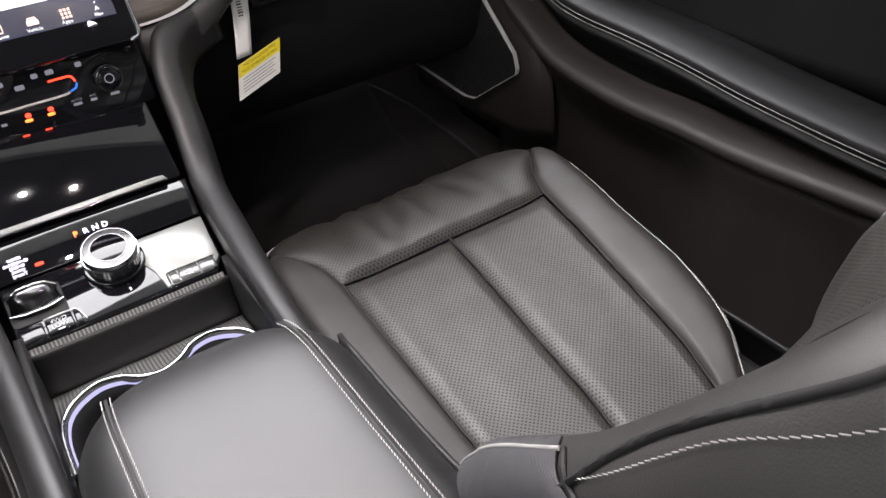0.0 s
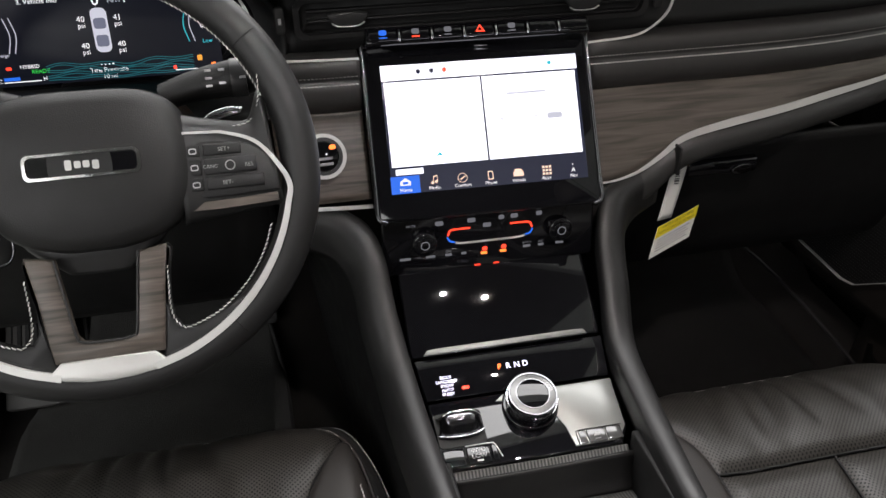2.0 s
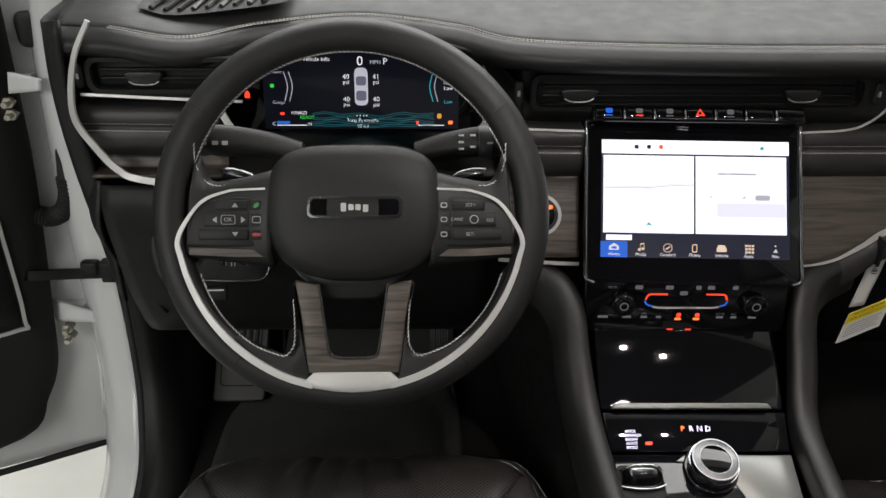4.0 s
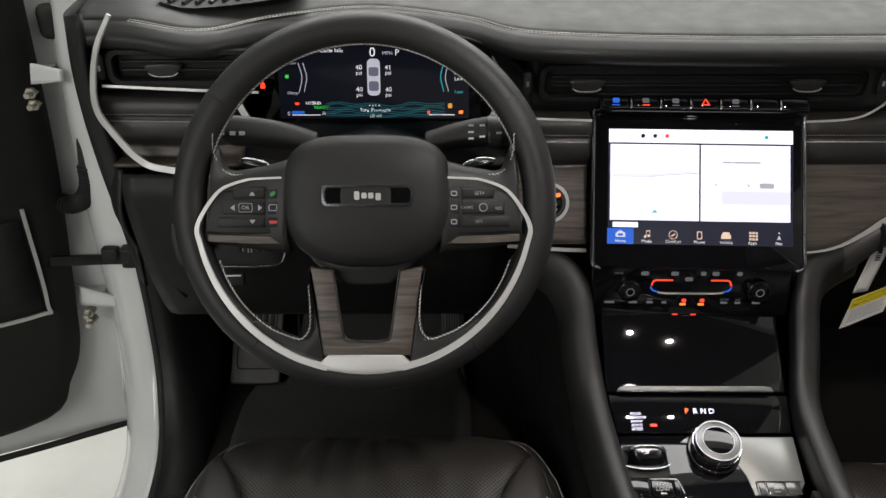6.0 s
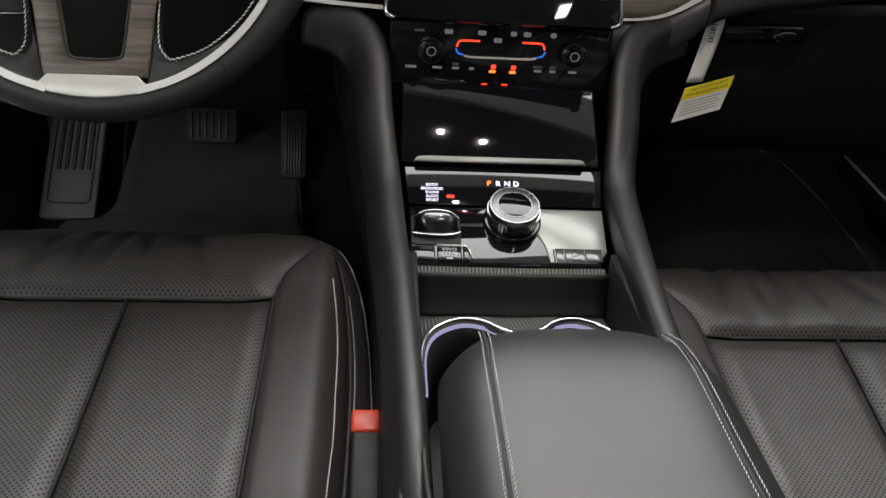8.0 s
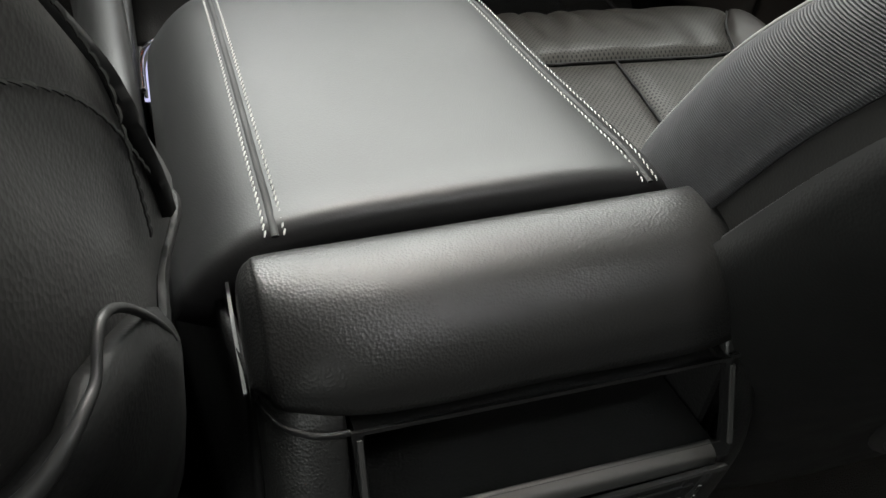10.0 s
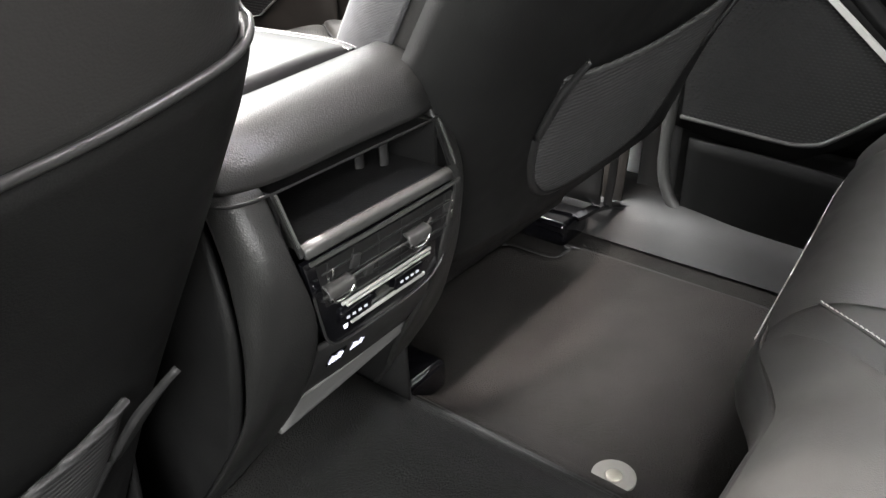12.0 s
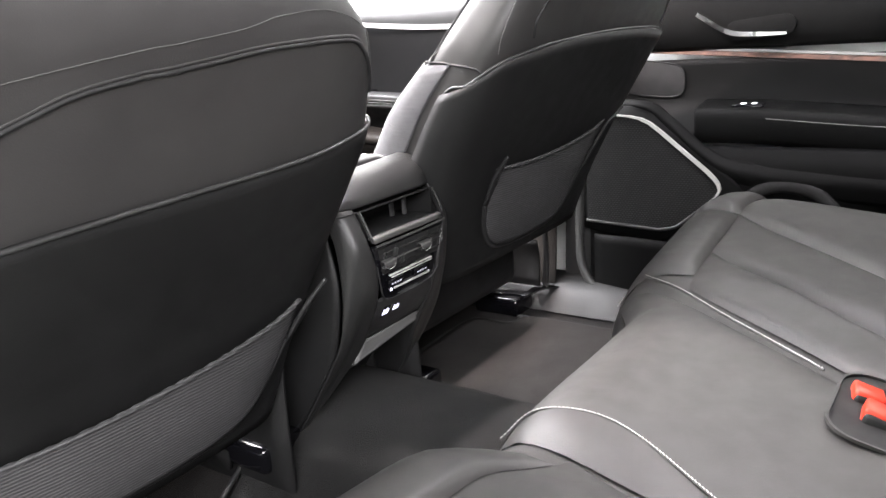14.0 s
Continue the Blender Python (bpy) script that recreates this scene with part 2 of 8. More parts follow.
ICON_GLOW = glowing("icon_white", (0.95, 0.93, 0.95), 1.1)
DIM_GLOW = glowing("legend_dim", (0.55, 0.55, 0.60), 0.22)
LETTER_GLOW = glowing("legend_violet_white", (0.86, 0.82, 1.0), 3.0)
GEAR_GLOW = glowing("legend_gear", (1.0, 0.16, 0.03), 4.0)
RED_GLOW = glowing("legend_red", (1.0, 0.05, 0.02), 2.0)
ORANGE_GLOW = glowing("legend_orange", (1.0, 0.20, 0.03), 2.0)
AMBER_GLOW = glowing("legend_amber", (1.0, 0.42, 0.05), 0.9)
GREEN_GLOW = glowing("legend_green", (0.05, 0.85, 0.10), 0.8)
CYAN_GLOW = glowing("legend_cyan", (0.05, 0.65, 0.75), 0.8)
LGREY_GLOW = glowing("screen_grey", (0.55, 0.55, 0.62), 1.0)
PORT_GLOW = glowing("port_violet_white", (0.80, 0.80, 1.0), 0.30)
PEACH_GLOW = glowing("icon_peach", (1.0, 0.72, 0.55), 1.1)
VIOLET_GLOW = glowing("cupholder_ring_light", (0.62, 0.60, 0.95), 0.55)


# ---- mesh helpers ----
def thing(name, label, category, at=(0, 0, 0), group="", kind=""):
    ob = new(name)
    ob.empty_display_size = 0.02
    ob.location = at
    return tagged(ob, label, category, group, kind)


def part(name, bm, mtl, parent=None, label="", smooth=True, solid=0.0, shift=-1.0):
    """Links a bmesh as one mesh object, built in world coordinates, under a thing or a part."""
    me = bpy.data.meshes.new(name)
    bmesh.ops.recalc_face_normals(bm, faces=bm.faces)
    bm.to_mesh(me)
    bm.free()
    me.materials.append(mtl)
    if smooth:
        for poly in me.polygons:
            poly.use_smooth = True
        me.set_sharp_from_angle(angle=radians(60))
    ob = new(name, me)
    if parent is not None:
        ob.parent = parent
        up = parent
        while up.parent is not None:
            up = up.parent
        if parent is up:
            ob.matrix_parent_inverse = Matrix.Translation(-parent.location)
    if solid:
        mod = ob.modifiers.new("thickness", "SOLIDIFY")
        mod.thickness, mod.offset = solid, shift
    if label:
        tagged(ob, label)
    if "stitching" in name:
        tagged(ob, kind="stuff")
    return ob


def setting(name, bm, mtl, label, category, smooth=True):
    return tagged(part(name, bm, mtl, None, "", smooth), label, category, "", "structure")


def box(x0, x1, y0, y1, z0, z1, r=0.0, seg=2, m=None, bm=None):
    own = bm is None
    tmp = bmesh.new()
    bmesh.ops.create_cube(tmp, size=1.0)
    bmesh.ops.transform(tmp, verts=tmp.verts, matrix=Matrix.Translation(((x0 + x1) / 2, (y0 + y1) / 2, (z0 + z1) / 2)) @ Matrix.Diagonal((x1 - x0, y1 - y0, z1 - z0, 1)))
    if r:
        r = min(r, 0.49 * min(abs(x1 - x0), abs(y1 - y0), abs(z1 - z0)))
        bmesh.ops.bevel(tmp, geom=tmp.edges[:], offset=r, segments=seg, profile=0.5, affect="EDGES")
    if m is not None:
        bmesh.ops.transform(tmp, verts=tmp.verts, matrix=m)
    return tmp if own else join(bm, tmp)


def join(bm, other):
    me = bpy.data.meshes.new("joined")
    other.to_mesh(me)
    other.free()
    bm.from_mesh(me)
    bpy.data.meshes.remove(me)
    return bm


def spline(points, n, closed=False):
    """Catmull-Rom through the points, n samples."""
    pts = [Vector(p) for p in points]
    k = len(pts)
    if k == 2:
        return [pts[0].lerp(pts[1], i / (n - 1)) for i in range(n)]
    out = []
    spans = k if closed else k - 1
    for i in range(n):
        s = i / (n if closed else n - 1) * spans
        j = min(int(s), spans - 1)
        u = s - j
        if closed:
            a, b, c, d = (pts[(j + o) % k] for o in (-1, 0, 1, 2))
        else:
            b, c = pts[j], pts[j + 1]
            a = pts[j - 1] if j else b * 2 - c
            d = pts[j + 2] if j + 2 < k else c * 2 - b
        out.append(0.5 * (2 * b + (c - a) * u + (2 * a - 5 * b + 4 * c - d) * u * u + (3 * b - a - 3 * c + d) * u ** 3))
    return out


def sheet(rows, closed=False, bm=None):
    """Quads over rows of points."""
    bm = bm or bmesh.new()
    grid = [[bm.verts.new(p) for p in row] for row in rows]
    w = len(grid[0])
    for a, b in zip(grid, grid[1:]):
        for i in range(w if closed else w - 1):
            j = (i + 1) % w
            bm.faces.new((a[i], a[j], b[j], b[i]))
    return bm


def loft(sections, nu=16, nv=24, closed=False, caps=False):
    """A smooth skin through sections, each a list of points; nu samples across, nv along."""
    cross = [spline(s, nu, closed) for s in sections]
    rows = list(zip(*[spline(col, nv) for col in zip(*cross)]))
    bm = sheet(rows, closed)
    if caps and closed:
        bm.verts.ensure_lookup_table()
        n = len(rows[0])
        bm.faces.new([bm.verts[i] for i in range(n)])
        bm.faces.new([bm.verts[len(bm.verts) - n + i] for i in range(n)])
    return bm


def tube(points, r, n=10, samples=0, closed=False, flat=1.0, up=(0, 0, 1), bm=None, profile=None, rs=None):
    """A round, oval or given section swept along a smooth line. flat: its height against its width."""
    path = spline(points, samples or max(6, 6 * len(points)), closed)
    bm = bm or bmesh.new()
    k = len(path)
    rings = []
    prof = profile or [(math.cos(2 * math.pi * i / n), math.sin(2 * math.pi * i / n) * flat) for i in range(n)]
    for i, p in enumerate(path):
        a = path[(i - 1) % k] if closed or i else p
        b = path[(i + 1) % k] if closed or i < k - 1 else p
        t = (b - a).normalized()
        side = t.cross(Vector(up))
        side = side.normalized() if side.length > 1e-4 else Vector((1, 0, 0))
        top = side.cross(t)
        rr = r if rs is None else r * float(np.interp(i / max(1, k - 1), np.linspace(0, 1, len(rs)), rs))
        rings.append([bm.verts.new(p + side * (c * rr) + top * (s * rr)) for c, s in prof])
    m = len(prof)
    for i in range(k if closed else k - 1):
        a, b = rings[i], rings[(i + 1) % k]
        for j in range(m):
            bm.faces.new((a[j], a[(j + 1) % m], b[(j + 1) % m], b[j]))
    if not closed:
        bm.faces.new(rings[0])
        bm.faces.new(rings[-1])
    return bm


def band(points, half_w, half_t, up, samples=0, closed=False, rs=None, bm=None):
    """A flat strip with softened edges along a line; up is across its thickness."""
    e = 0.75
    a, b = 1.0, half_t / half_w
    prof = [(-a, -b * e), (-a * 0.96, -b), (a * 0.96, -b), (a, -b * e), (a, b * e), (a * 0.96, b), (-a * 0.96, b), (-a, b * e)]
    return tube(points, half_w, samples=samples, closed=closed, up=up, profile=prof, rs=rs, bm=bm)


def stitches(points, length=0.0045, gap=0.0016, r=0.0007, lift=0.0, samples=0, up=(0, 0, 1), twin=0.0, slant=0.0):
    """Sewn dashes along a line, two rows if twin is given."""
    dense = spline(points, samples or 40 * len(points))
    cum = [0.0]
    for a, b in zip(dense, dense[1:]):
        cum.append(cum[-1] + (b - a).length)
    bm = bmesh.new()

    def at(d):
        i = min(max(int(np.searchsorted(cum, d)) - 1, 0), len(dense) - 2)
        u = (d - cum[i]) / max(1e-9, cum[i + 1] - cum[i])
        return dense[i].lerp(dense[i + 1], u)

    d = 0.0
    length, gap, r = min(length, 0.0036), min(gap, 0.0006), min(r, 0.0007)
    slant = slant or 0.0004
    u = Vector(up)
    while d + length < cum[-1]:
        a, b = at(d), at(d + length)
        t = (b - a).normalized()
        side = t.cross(u).normalized()
        top = side.cross(t)
        for off in ((-twin, twin) if twin else (0.0,)):
            p, q = a + side * (off - slant) + top * lift, b + side * (off + slant) + top * lift
            loops = []
            for c, rr in ((p, 0.7), (p.lerp(q, 0.3) + top * r * 0.6, 1.0), (p.lerp(q, 0.7) + top * r * 0.6, 1.0), (q, 0.7)):
                loops.append([bm.verts.new(c + side * (x * r * rr) + top * (z * r * rr)) for x, z in ((1, 0), (0, 1), (-1, 0), (0, -1))])
            for g, h in zip(loops, loops[1:]):
                for j in range(4):
                    bm.faces.new((g[j], g[(j + 1) % 4], h[(j + 1) % 4], h[j]))
        d += length + gap
    return bm


def slab(outline, depth, m=None, r=0.0, seg=2, bm=None):
    """A plate from an outline in its own x-y plane, from z = 0 to depth, with rounded upper edges."""
    own = bm is None
    tmp = bmesh.new()
    vs = [tmp.verts.new((x, y, 0)) for x, y in outline]
    f = tmp.faces.new(vs)
    got = bmesh.ops.extrude_face_region(tmp, geom=[f])
    top = [v for v in got["geom"] if isinstance(v, bmesh.types.BMVert)]
    bmesh.ops.translate(tmp, verts=top, vec=(0, 0, depth))
    if r:
        face = [g for g in got["geom"] if isinstance(g, bmesh.types.BMFace)][0]
        bmesh.ops.bevel(tmp, geom=list(face.edges), offset=r, segments=seg, profile=0.5, affect="EDGES")
    if m is not None:
        bmesh.ops.transform(tmp, verts=tmp.verts, matrix=m)
    return tmp if own else join(bm, tmp)


def rounded(w, h, r, n=5, cx=0.0, cy=0.0):
    """The outline of a rounded rectangle."""
    out = []
    for sx, sy, a0 in ((1, 1, 0), (-1, 1, 90), (-1, -1, 180), (1, -1, 270)):
        for i in range(n):
            a = radians(a0 + 90 * i / (n - 1))
            out.append((cx + sx * (w / 2 - r) + r * math.cos(a), cy + sy * (h / 2 - r) + r * math.sin(a)))
    return out


def oval(rx, ry, n=24, cx=0.0, cy=0.0):
    return [(cx + rx * math.cos(2 * math.pi * i / n), cy + ry * math.sin(2 * math.pi * i / n)) for i in range(n)]


def soften(points, n):
    """A smooth closed outline through points of a plane."""
    return [(p.x, p.y) for p in spline([(x, y, 0) for x, y in points], n, closed=True)]


def disc(r, depth, m, n=28, edge=0.0, bm=None):
    return slab(oval(r, r, n), depth, m, edge, 2, bm)


def frame_ring(outer, inner, depth, m):
    """A flat frame between two outlines with equally many points."""
    bm = bmesh.new()
    lo, li = [bm.verts.new((x, y, 0)) for x, y in outer], [bm.verts.new((x, y, 0)) for x, y in inner]
    ho, hi = [bm.verts.new((x, y, depth)) for x, y in outer], [bm.verts.new((x, y, depth)) for x, y in inner]
    n = len(lo)
    for i in range(n):
        j = (i + 1) % n
        for a, b in ((lo, ho), (ho, hi), (hi, li), (li, lo)):
            bm.faces.new((a[i], a[j], b[j], b[i]))
    bmesh.ops.transform(bm, verts=bm.verts, matrix=m)
    return bm


def writing(text, size, m, mtl, parent, name="lettering", align="CENTER", label="", depth=0.0):
    """Raised letters as a mesh, in the x-y plane of m."""
    cu = bpy.data.curves.new(name, "FONT")
    cu.body, cu.size, cu.align_x, cu.align_y, cu.extrude = text, size, align, "CENTER", depth
    cu.resolution_u = 2
    tmp = bpy.data.objects.new(name, cu)
    me = bpy.data.meshes.new_from_object(tmp)
    bpy.data.objects.remove(tmp)
    me.transform(m)
    me.materials.clear()
    me.materials.append(mtl)
    ob = new(name, me)
    ob.parent = parent
    up = parent
    while up.parent is not None:
        up = up.parent
    if parent is up:
        ob.matrix_parent_inverse = Matrix.Translation(-parent.location)
    if label:
        tagged(ob, label)
    return ob


def smoothstep(a, b, x):
    u = min(1.0, max(0.0, (x - a) / (b - a)))
    return u * u * (3 - 2 * u)


T = Matrix.Translation

# ---- the hall and the shell of the car ----
CX = 0.02                     # middle of the console
FLOOR = 0.18                  # cabin floor
GROUND = -0.30

setting("ground", box(-6, 6, -6, 6, GROUND - 0.1, GROUND), CONCRETE, "pale smooth concrete hall floor", "floor", False)
setting("wall_front", box(-6, 6, 6, 6.15, GROUND, 3.4), WALLWHITE, "plain white hall wall", "wall", False)
setting("wall_back", box(-6, 6, -6.15, -6, GROUND, 3.4), WALLWHITE, "plain white hall wall", "wall", False)
setting("wall_left", box(-6.15, -6, -6, 6, GROUND, 3.4), WALLWHITE, "plain white hall wall", "wall", False)
setting("wall_right", box(6, 6.15, -6, 6, GROUND, 3.4), WALLWHITE, "plain white hall wall", "wall", False)
setting("ceiling", box(-6, 6, -6, 6, 3.4, 3.5), WALLWHITE, "plain white hall ceiling", "ceiling", False)


def floor_height(y, x=0.6):
    """The carpet rises towards the pedals and over the tunnel in the middle."""
    return FLOOR + 0.100 * math.exp(-((x - 0.02) / 0.145) ** 4) * smoothstep(0.95, 0.6, y) + 0.055 * smoothstep(0.6, 0.95, y) + 0.02 * smoothstep(0.95, 1.3, y) + 0.75 * max(0.0, y - 1.30)


ys = [-1.2 + i * 0.05 for i in range(60)]
floor_bm = sheet([[(x, y, floor_height(y, x)) for x in np.linspace(-0.74, 0.76, 61)] for y in ys])
setting("floor", floor_bm, CARPET, "black carpet of the car cabin", "carpet")
setting("underbody", box(-0.80, 0.82, -1.3, 1.75, -0.02, 0.16, 0.01), HARD, "black underbody of the car", "underbody")
# roof lining, pillars, cowl, rear wall
roof = loft([[(x, y, 1.345 + 0.035 * (1 - (x / 0.66) ** 2) - 0.10 * max(0, (y - 0.45)) ** 1.5) for x in (-0.64, -0.35, 0, 0.35, 0.64)] for y in (-1.4, -0.9, -0.4, 0.1, 0.5, 0.78)], 14, 26)
setting("headliner", roof, LOAD, "dark grey cloth roof lining", "ceiling")
setting("roof_panel", loft([[(x, y, 1.41 + 0.035 * (1 - (x / 0.66) ** 2) - 0.10 * max(0, (y - 0.45)) ** 1.5) for x in (-0.68, -0.35, 0, 0.35, 0.68)] for y in (-1.45, -0.9, -0.4, 0.1, 0.5, 0.80)], 14, 26), PAINT, "white painted car roof", "roof")
for sx, nm in ((-1, "pillar_left"), (1, "pillar_right")):
    off = 0.0 if sx < 0 else 0.02
    setting(nm, tube([(sx * 0.66 + off, 0.72, 1.33), (sx * 0.71 + off, 1.0, 1.20), (sx * 0.76 + off, 1.40, 0.99)], 0.04, 10, 12, flat=0.7), LOAD, "dark grey windscreen pillar", "pillar")
setting("rear_bulkhead", box(-0.72, 0.74, -1.42, -1.36, FLOOR - 0.05, 1.36), LOAD, "plain panel closing the back of the cabin", "wall", False)
setting("cowl", loft([[(-0.76, 1.42, 0.975), (-0.4, 1.52, 0.985), (0.0, 1.55, 0.99), (0.4, 1.52, 0.985), (0.78, 1.42, 0.975)], [(-0.78, 1.9, 0.96), (-0.4, 2.0, 0.97), (0.0, 2.05, 0.98), (0.4, 2.0, 0.97), (0.80, 1.9, 0.96)], [(-0.80, 2.6, 0.80), (-0.4, 2.7, 0.84), (0.0, 2.72, 0.85), (0.4, 2.7, 0.84), (0.82, 2.6, 0.80)]], 16, 16), PAINT, "white painted bonnet", "bonnet")
setting("firewall", box(-0.78, 0.80, 1.66, 1.72, 0.0, 0.95), CARPET, "black lined bulkhead of the footwells", "wall", False)
# the right-hand side under and over the window
setting("side_right", box(0.86, 0.93, -1.4, 1.75, 0.0, 0.70, 0.01), PAINT, "white painted car side", "car side")
setting("kick_panel_right", box(0.795, 0.812, 1.305, 1.68, 0.10, 0.80, bm=box(0.800, 0.812, 0.90, 1.300, 0.10, 0.56)), DOORHARD, "black plastic kick panel of the passenger footwell", "kick panel", False)
setting("pillar_middle_right", loft([[(0.70, 0.36, 0.16), (0.72, 0.30, 0.16), (0.78, 0.27, 0.16)], [(0.72, 0.35, 0.5), (0.735, 0.29, 0.5), (0.79, 0.26, 0.5)], [(0.72, 0.30, 0.85), (0.735, 0.24, 0.85), (0.78, 0.21, 0.85)], [(0.66, 0.24, 1.35), (0.675, 0.17, 1.35), (0.70, 0.14, 1.35)]], 8, 20), HARD, "black plastic middle pillar", "pillar")
# unseen on this side; added to keep the side lamp off the front
setting("pillar_middle_left", loft([[(-0.72, 0.36, 0.16), (-0.74, 0.30, 0.16), (-0.80, 0.27, 0.16)], [(-0.72, 0.35, 0.5), (-0.735, 0.29, 0.5), (-0.79, 0.26, 0.5)], [(-0.72, 0.30, 0.85), (-0.735, 0.24, 0.85), (-0.78, 0.21, 0.85)], [(-0.66, 0.24, 1.35), (-0.675, 0.17, 1.35), (-0.70, 0.14, 1.35)]], 8, 20), HARD, "black plastic middle pillar", "pillar")
setting("pillar_back_right", box(0.64, 0.80, -1.38, -0.80, 0.70, 1.38, 0.03), LOAD, "dark grey rear pillar", "pillar")
setting("pillar_back_left", box(-0.78, -0.62, -1.38, -0.95, 0.2, 1.38, 0.03), LOAD, "dark grey rear pillar", "pillar")


# ---- sill and door opening on the driver's side ----
def sill_and_jamb():
    pts = [(-0.775, 0.30, 0.215), (-0.772, 0.80, 0.215), (-0.770, 1.05, 0.235), (-0.782, 1.16, 0.32), (-0.792, 1.205, 0.45), (-0.797, 1.215, 0.60), (-0.800, 1.225, 0.78), (-0.795, 1.24, 0.95), (-0.76, 1.22, 1.06)]
    ob = thing("door_frame_flange", "white painted flange of the open front door frame", "door frame", (-0.79, 0.9, 0.2), kind="structure")
    part("flange", loft([[(x - 0.0, y, z) for x, y, z in pts], [(x - 0.05, y + 0.012, z - 0.012) for x, y, z in pts], [(x - 0.085, y + 0.05, z - 0.05) for x, y, z in pts]], 44, 8), PAINT, ob, solid=0.004)
    part("seal", tube([(x + 0.006, y - 0.006, z + 0.004) for x, y, z in pts], 0.008, 8, 60), RUBBER, ob, "black rubber door seal")
    jamb = [(x - 0.085, y + 0.05, z - 0.05) for x, y, z in pts[3:]]
    part("jamb", loft([jamb, [(x - 0.02, y + 0.06, z) for x, y, z in jamb], [(x - 0.03, y + 0.16, z) for x, y, z in jamb]], 30, 8), PAINT, ob, "white painted door jamb", solid=0.004)
    trim = thing("sill_trim", "black plastic sill and kick panel beside the footwell, a little dusty", "sill trim", (-0.72, 0.9, 0.2), kind="structure")
    inner = []
    for (x, y, z), (dx, dy) in zip(pts[:8], ((0.09, 0.0), (0.09, 0.0), (0.09, 0.01), (0.075, 0.05), (0.07, 0.08), (0.07, 0.09), (0.07, 0.09), (0.06, 0.08))):
        inner.append([(x + 0.008, y - 0.006, z + 0.004), (x + 0.035, y - 0.008 + dy * 0.1, z + 0.010 * (z < 0.4)), (x + dx * 0.8, y - 0.004 + dy * 0.5, z - 0.004), (x + dx, y + dy, z - 0.05 * (z < 0.5)), (x + dx * 1.05, y + dy * 2.2 + 0.02, z - 0.10 * (z < 0.5))])
    part("sill_panel", loft(inner, 22, 60), HARD, trim, solid=0.006)
    part("fuse_cover", tube([(-0.742, 1.262, 0.575), (-0.722, 1.33, 0.572), (-0.720, 1.33, 0.47), (-0.738, 1.262, 0.47)], 0.0012, 6, 40, True), DARK, trim)
    for i in range(5):
        for j in range(3):
            part("tread_bar", box(-0.748 + j * 0.014, -0.738 + j * 0.014, 0.985 + i * 0.013, 0.993 + i * 0.013, 0.232, 0.2435 - 0.001 * j, 0.001), RUBBER, trim)


sill_and_jamb()
setting("sill_right", loft([[(0.62, y, FLOOR + 0.005), (0.66, y, FLOOR + 0.05), (0.71, y, FLOOR + 0.06), (0.80, y, FLOOR + 0.03)] for y in (-1.2, 0.2, 0.5, 1.6)], 12, 12), HARD, "black plastic sill trim", "sill trim")

# ---- dashboard ----
dash = thing("dashboard", "black stitched dashboard with wood inlay and silver trim", "dashboard", (0, 1.1, 0.8))


def recess(x):
    """The pad draws back over the instruments."""
    return 0.055 * math.exp(-((x + 0.39) / 0.15) ** 4)


def hood(x):
    """Extra height of the pad over the instruments."""
    return 0.022 * math.exp(-((x + 0.39) / 0.16) ** 2) + 0.018 * smoothstep(-0.60, -0.68, x)


def back(x):
    """The dash front recedes towards the doors."""
    return 0.05 * smoothstep(0.35, 0.72, abs(x)) * (1 if x > 0 else 0.3) + recess(x)


XS = [-0.72, -0.66, -0.58, -0.5, -0.39, -0.28, -0.2, 0.0, 0.2, 0.45, 0.62, 0.74]
part("top_pad", loft([[(x, 1.035 + back(x), 0.920 + hood(x)), (x, 0.997 + back(x), 0.926 + hood(x)), (x, 0.990 + back(x), 0.940 + hood(x)), (x, 1.003 + back(x), 0.952 + hood(x)), (x, 1.012 + back(x), 0.9555 + hood(x))] for x in XS], 14, 60), SOFT, dash, solid=0.004)
part("upper_pad", loft([[(x, 1.012 + back(x), 0.9565 + hood(x)), (x, 1.05 + back(x), 0.968 + hood(x)), (x, 1.20, 0.982 + hood(x) * 0.8), (x, 1.36, 0.988 + hood(x) * 0.3), (x, 1.54, 0.985)] for x in XS], 16, 60), GREYPAD, dash, "soft grey-black upper dash pad", solid=0.004)
part("pad_stitching", stitches([(x, 1.007 + back(x), 0.9572 + hood(x)) for x in XS[1:]], 0.006, 0.003, 0.0008, twin=0.0035), THREAD, dash, "double row of pale stitches")
# speaker grille in the pad
for i in range(9):
    x = -0.625 + i * 0.016
    part("grille_slat", tube([(x, 1.065, 0.9785 + hood(x)), (x + 0.014, 1.12, 0.987 + hood(x)), (x + 0.03, 1.16, 0.990 + hood(x))], 0.0030, 6, 8), SATIN, dash)
# the dark under the slats is put into this sheet's colour
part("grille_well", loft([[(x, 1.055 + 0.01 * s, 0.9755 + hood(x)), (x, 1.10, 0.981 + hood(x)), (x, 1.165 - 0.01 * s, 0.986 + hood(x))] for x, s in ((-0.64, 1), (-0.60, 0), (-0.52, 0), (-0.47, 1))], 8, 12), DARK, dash)


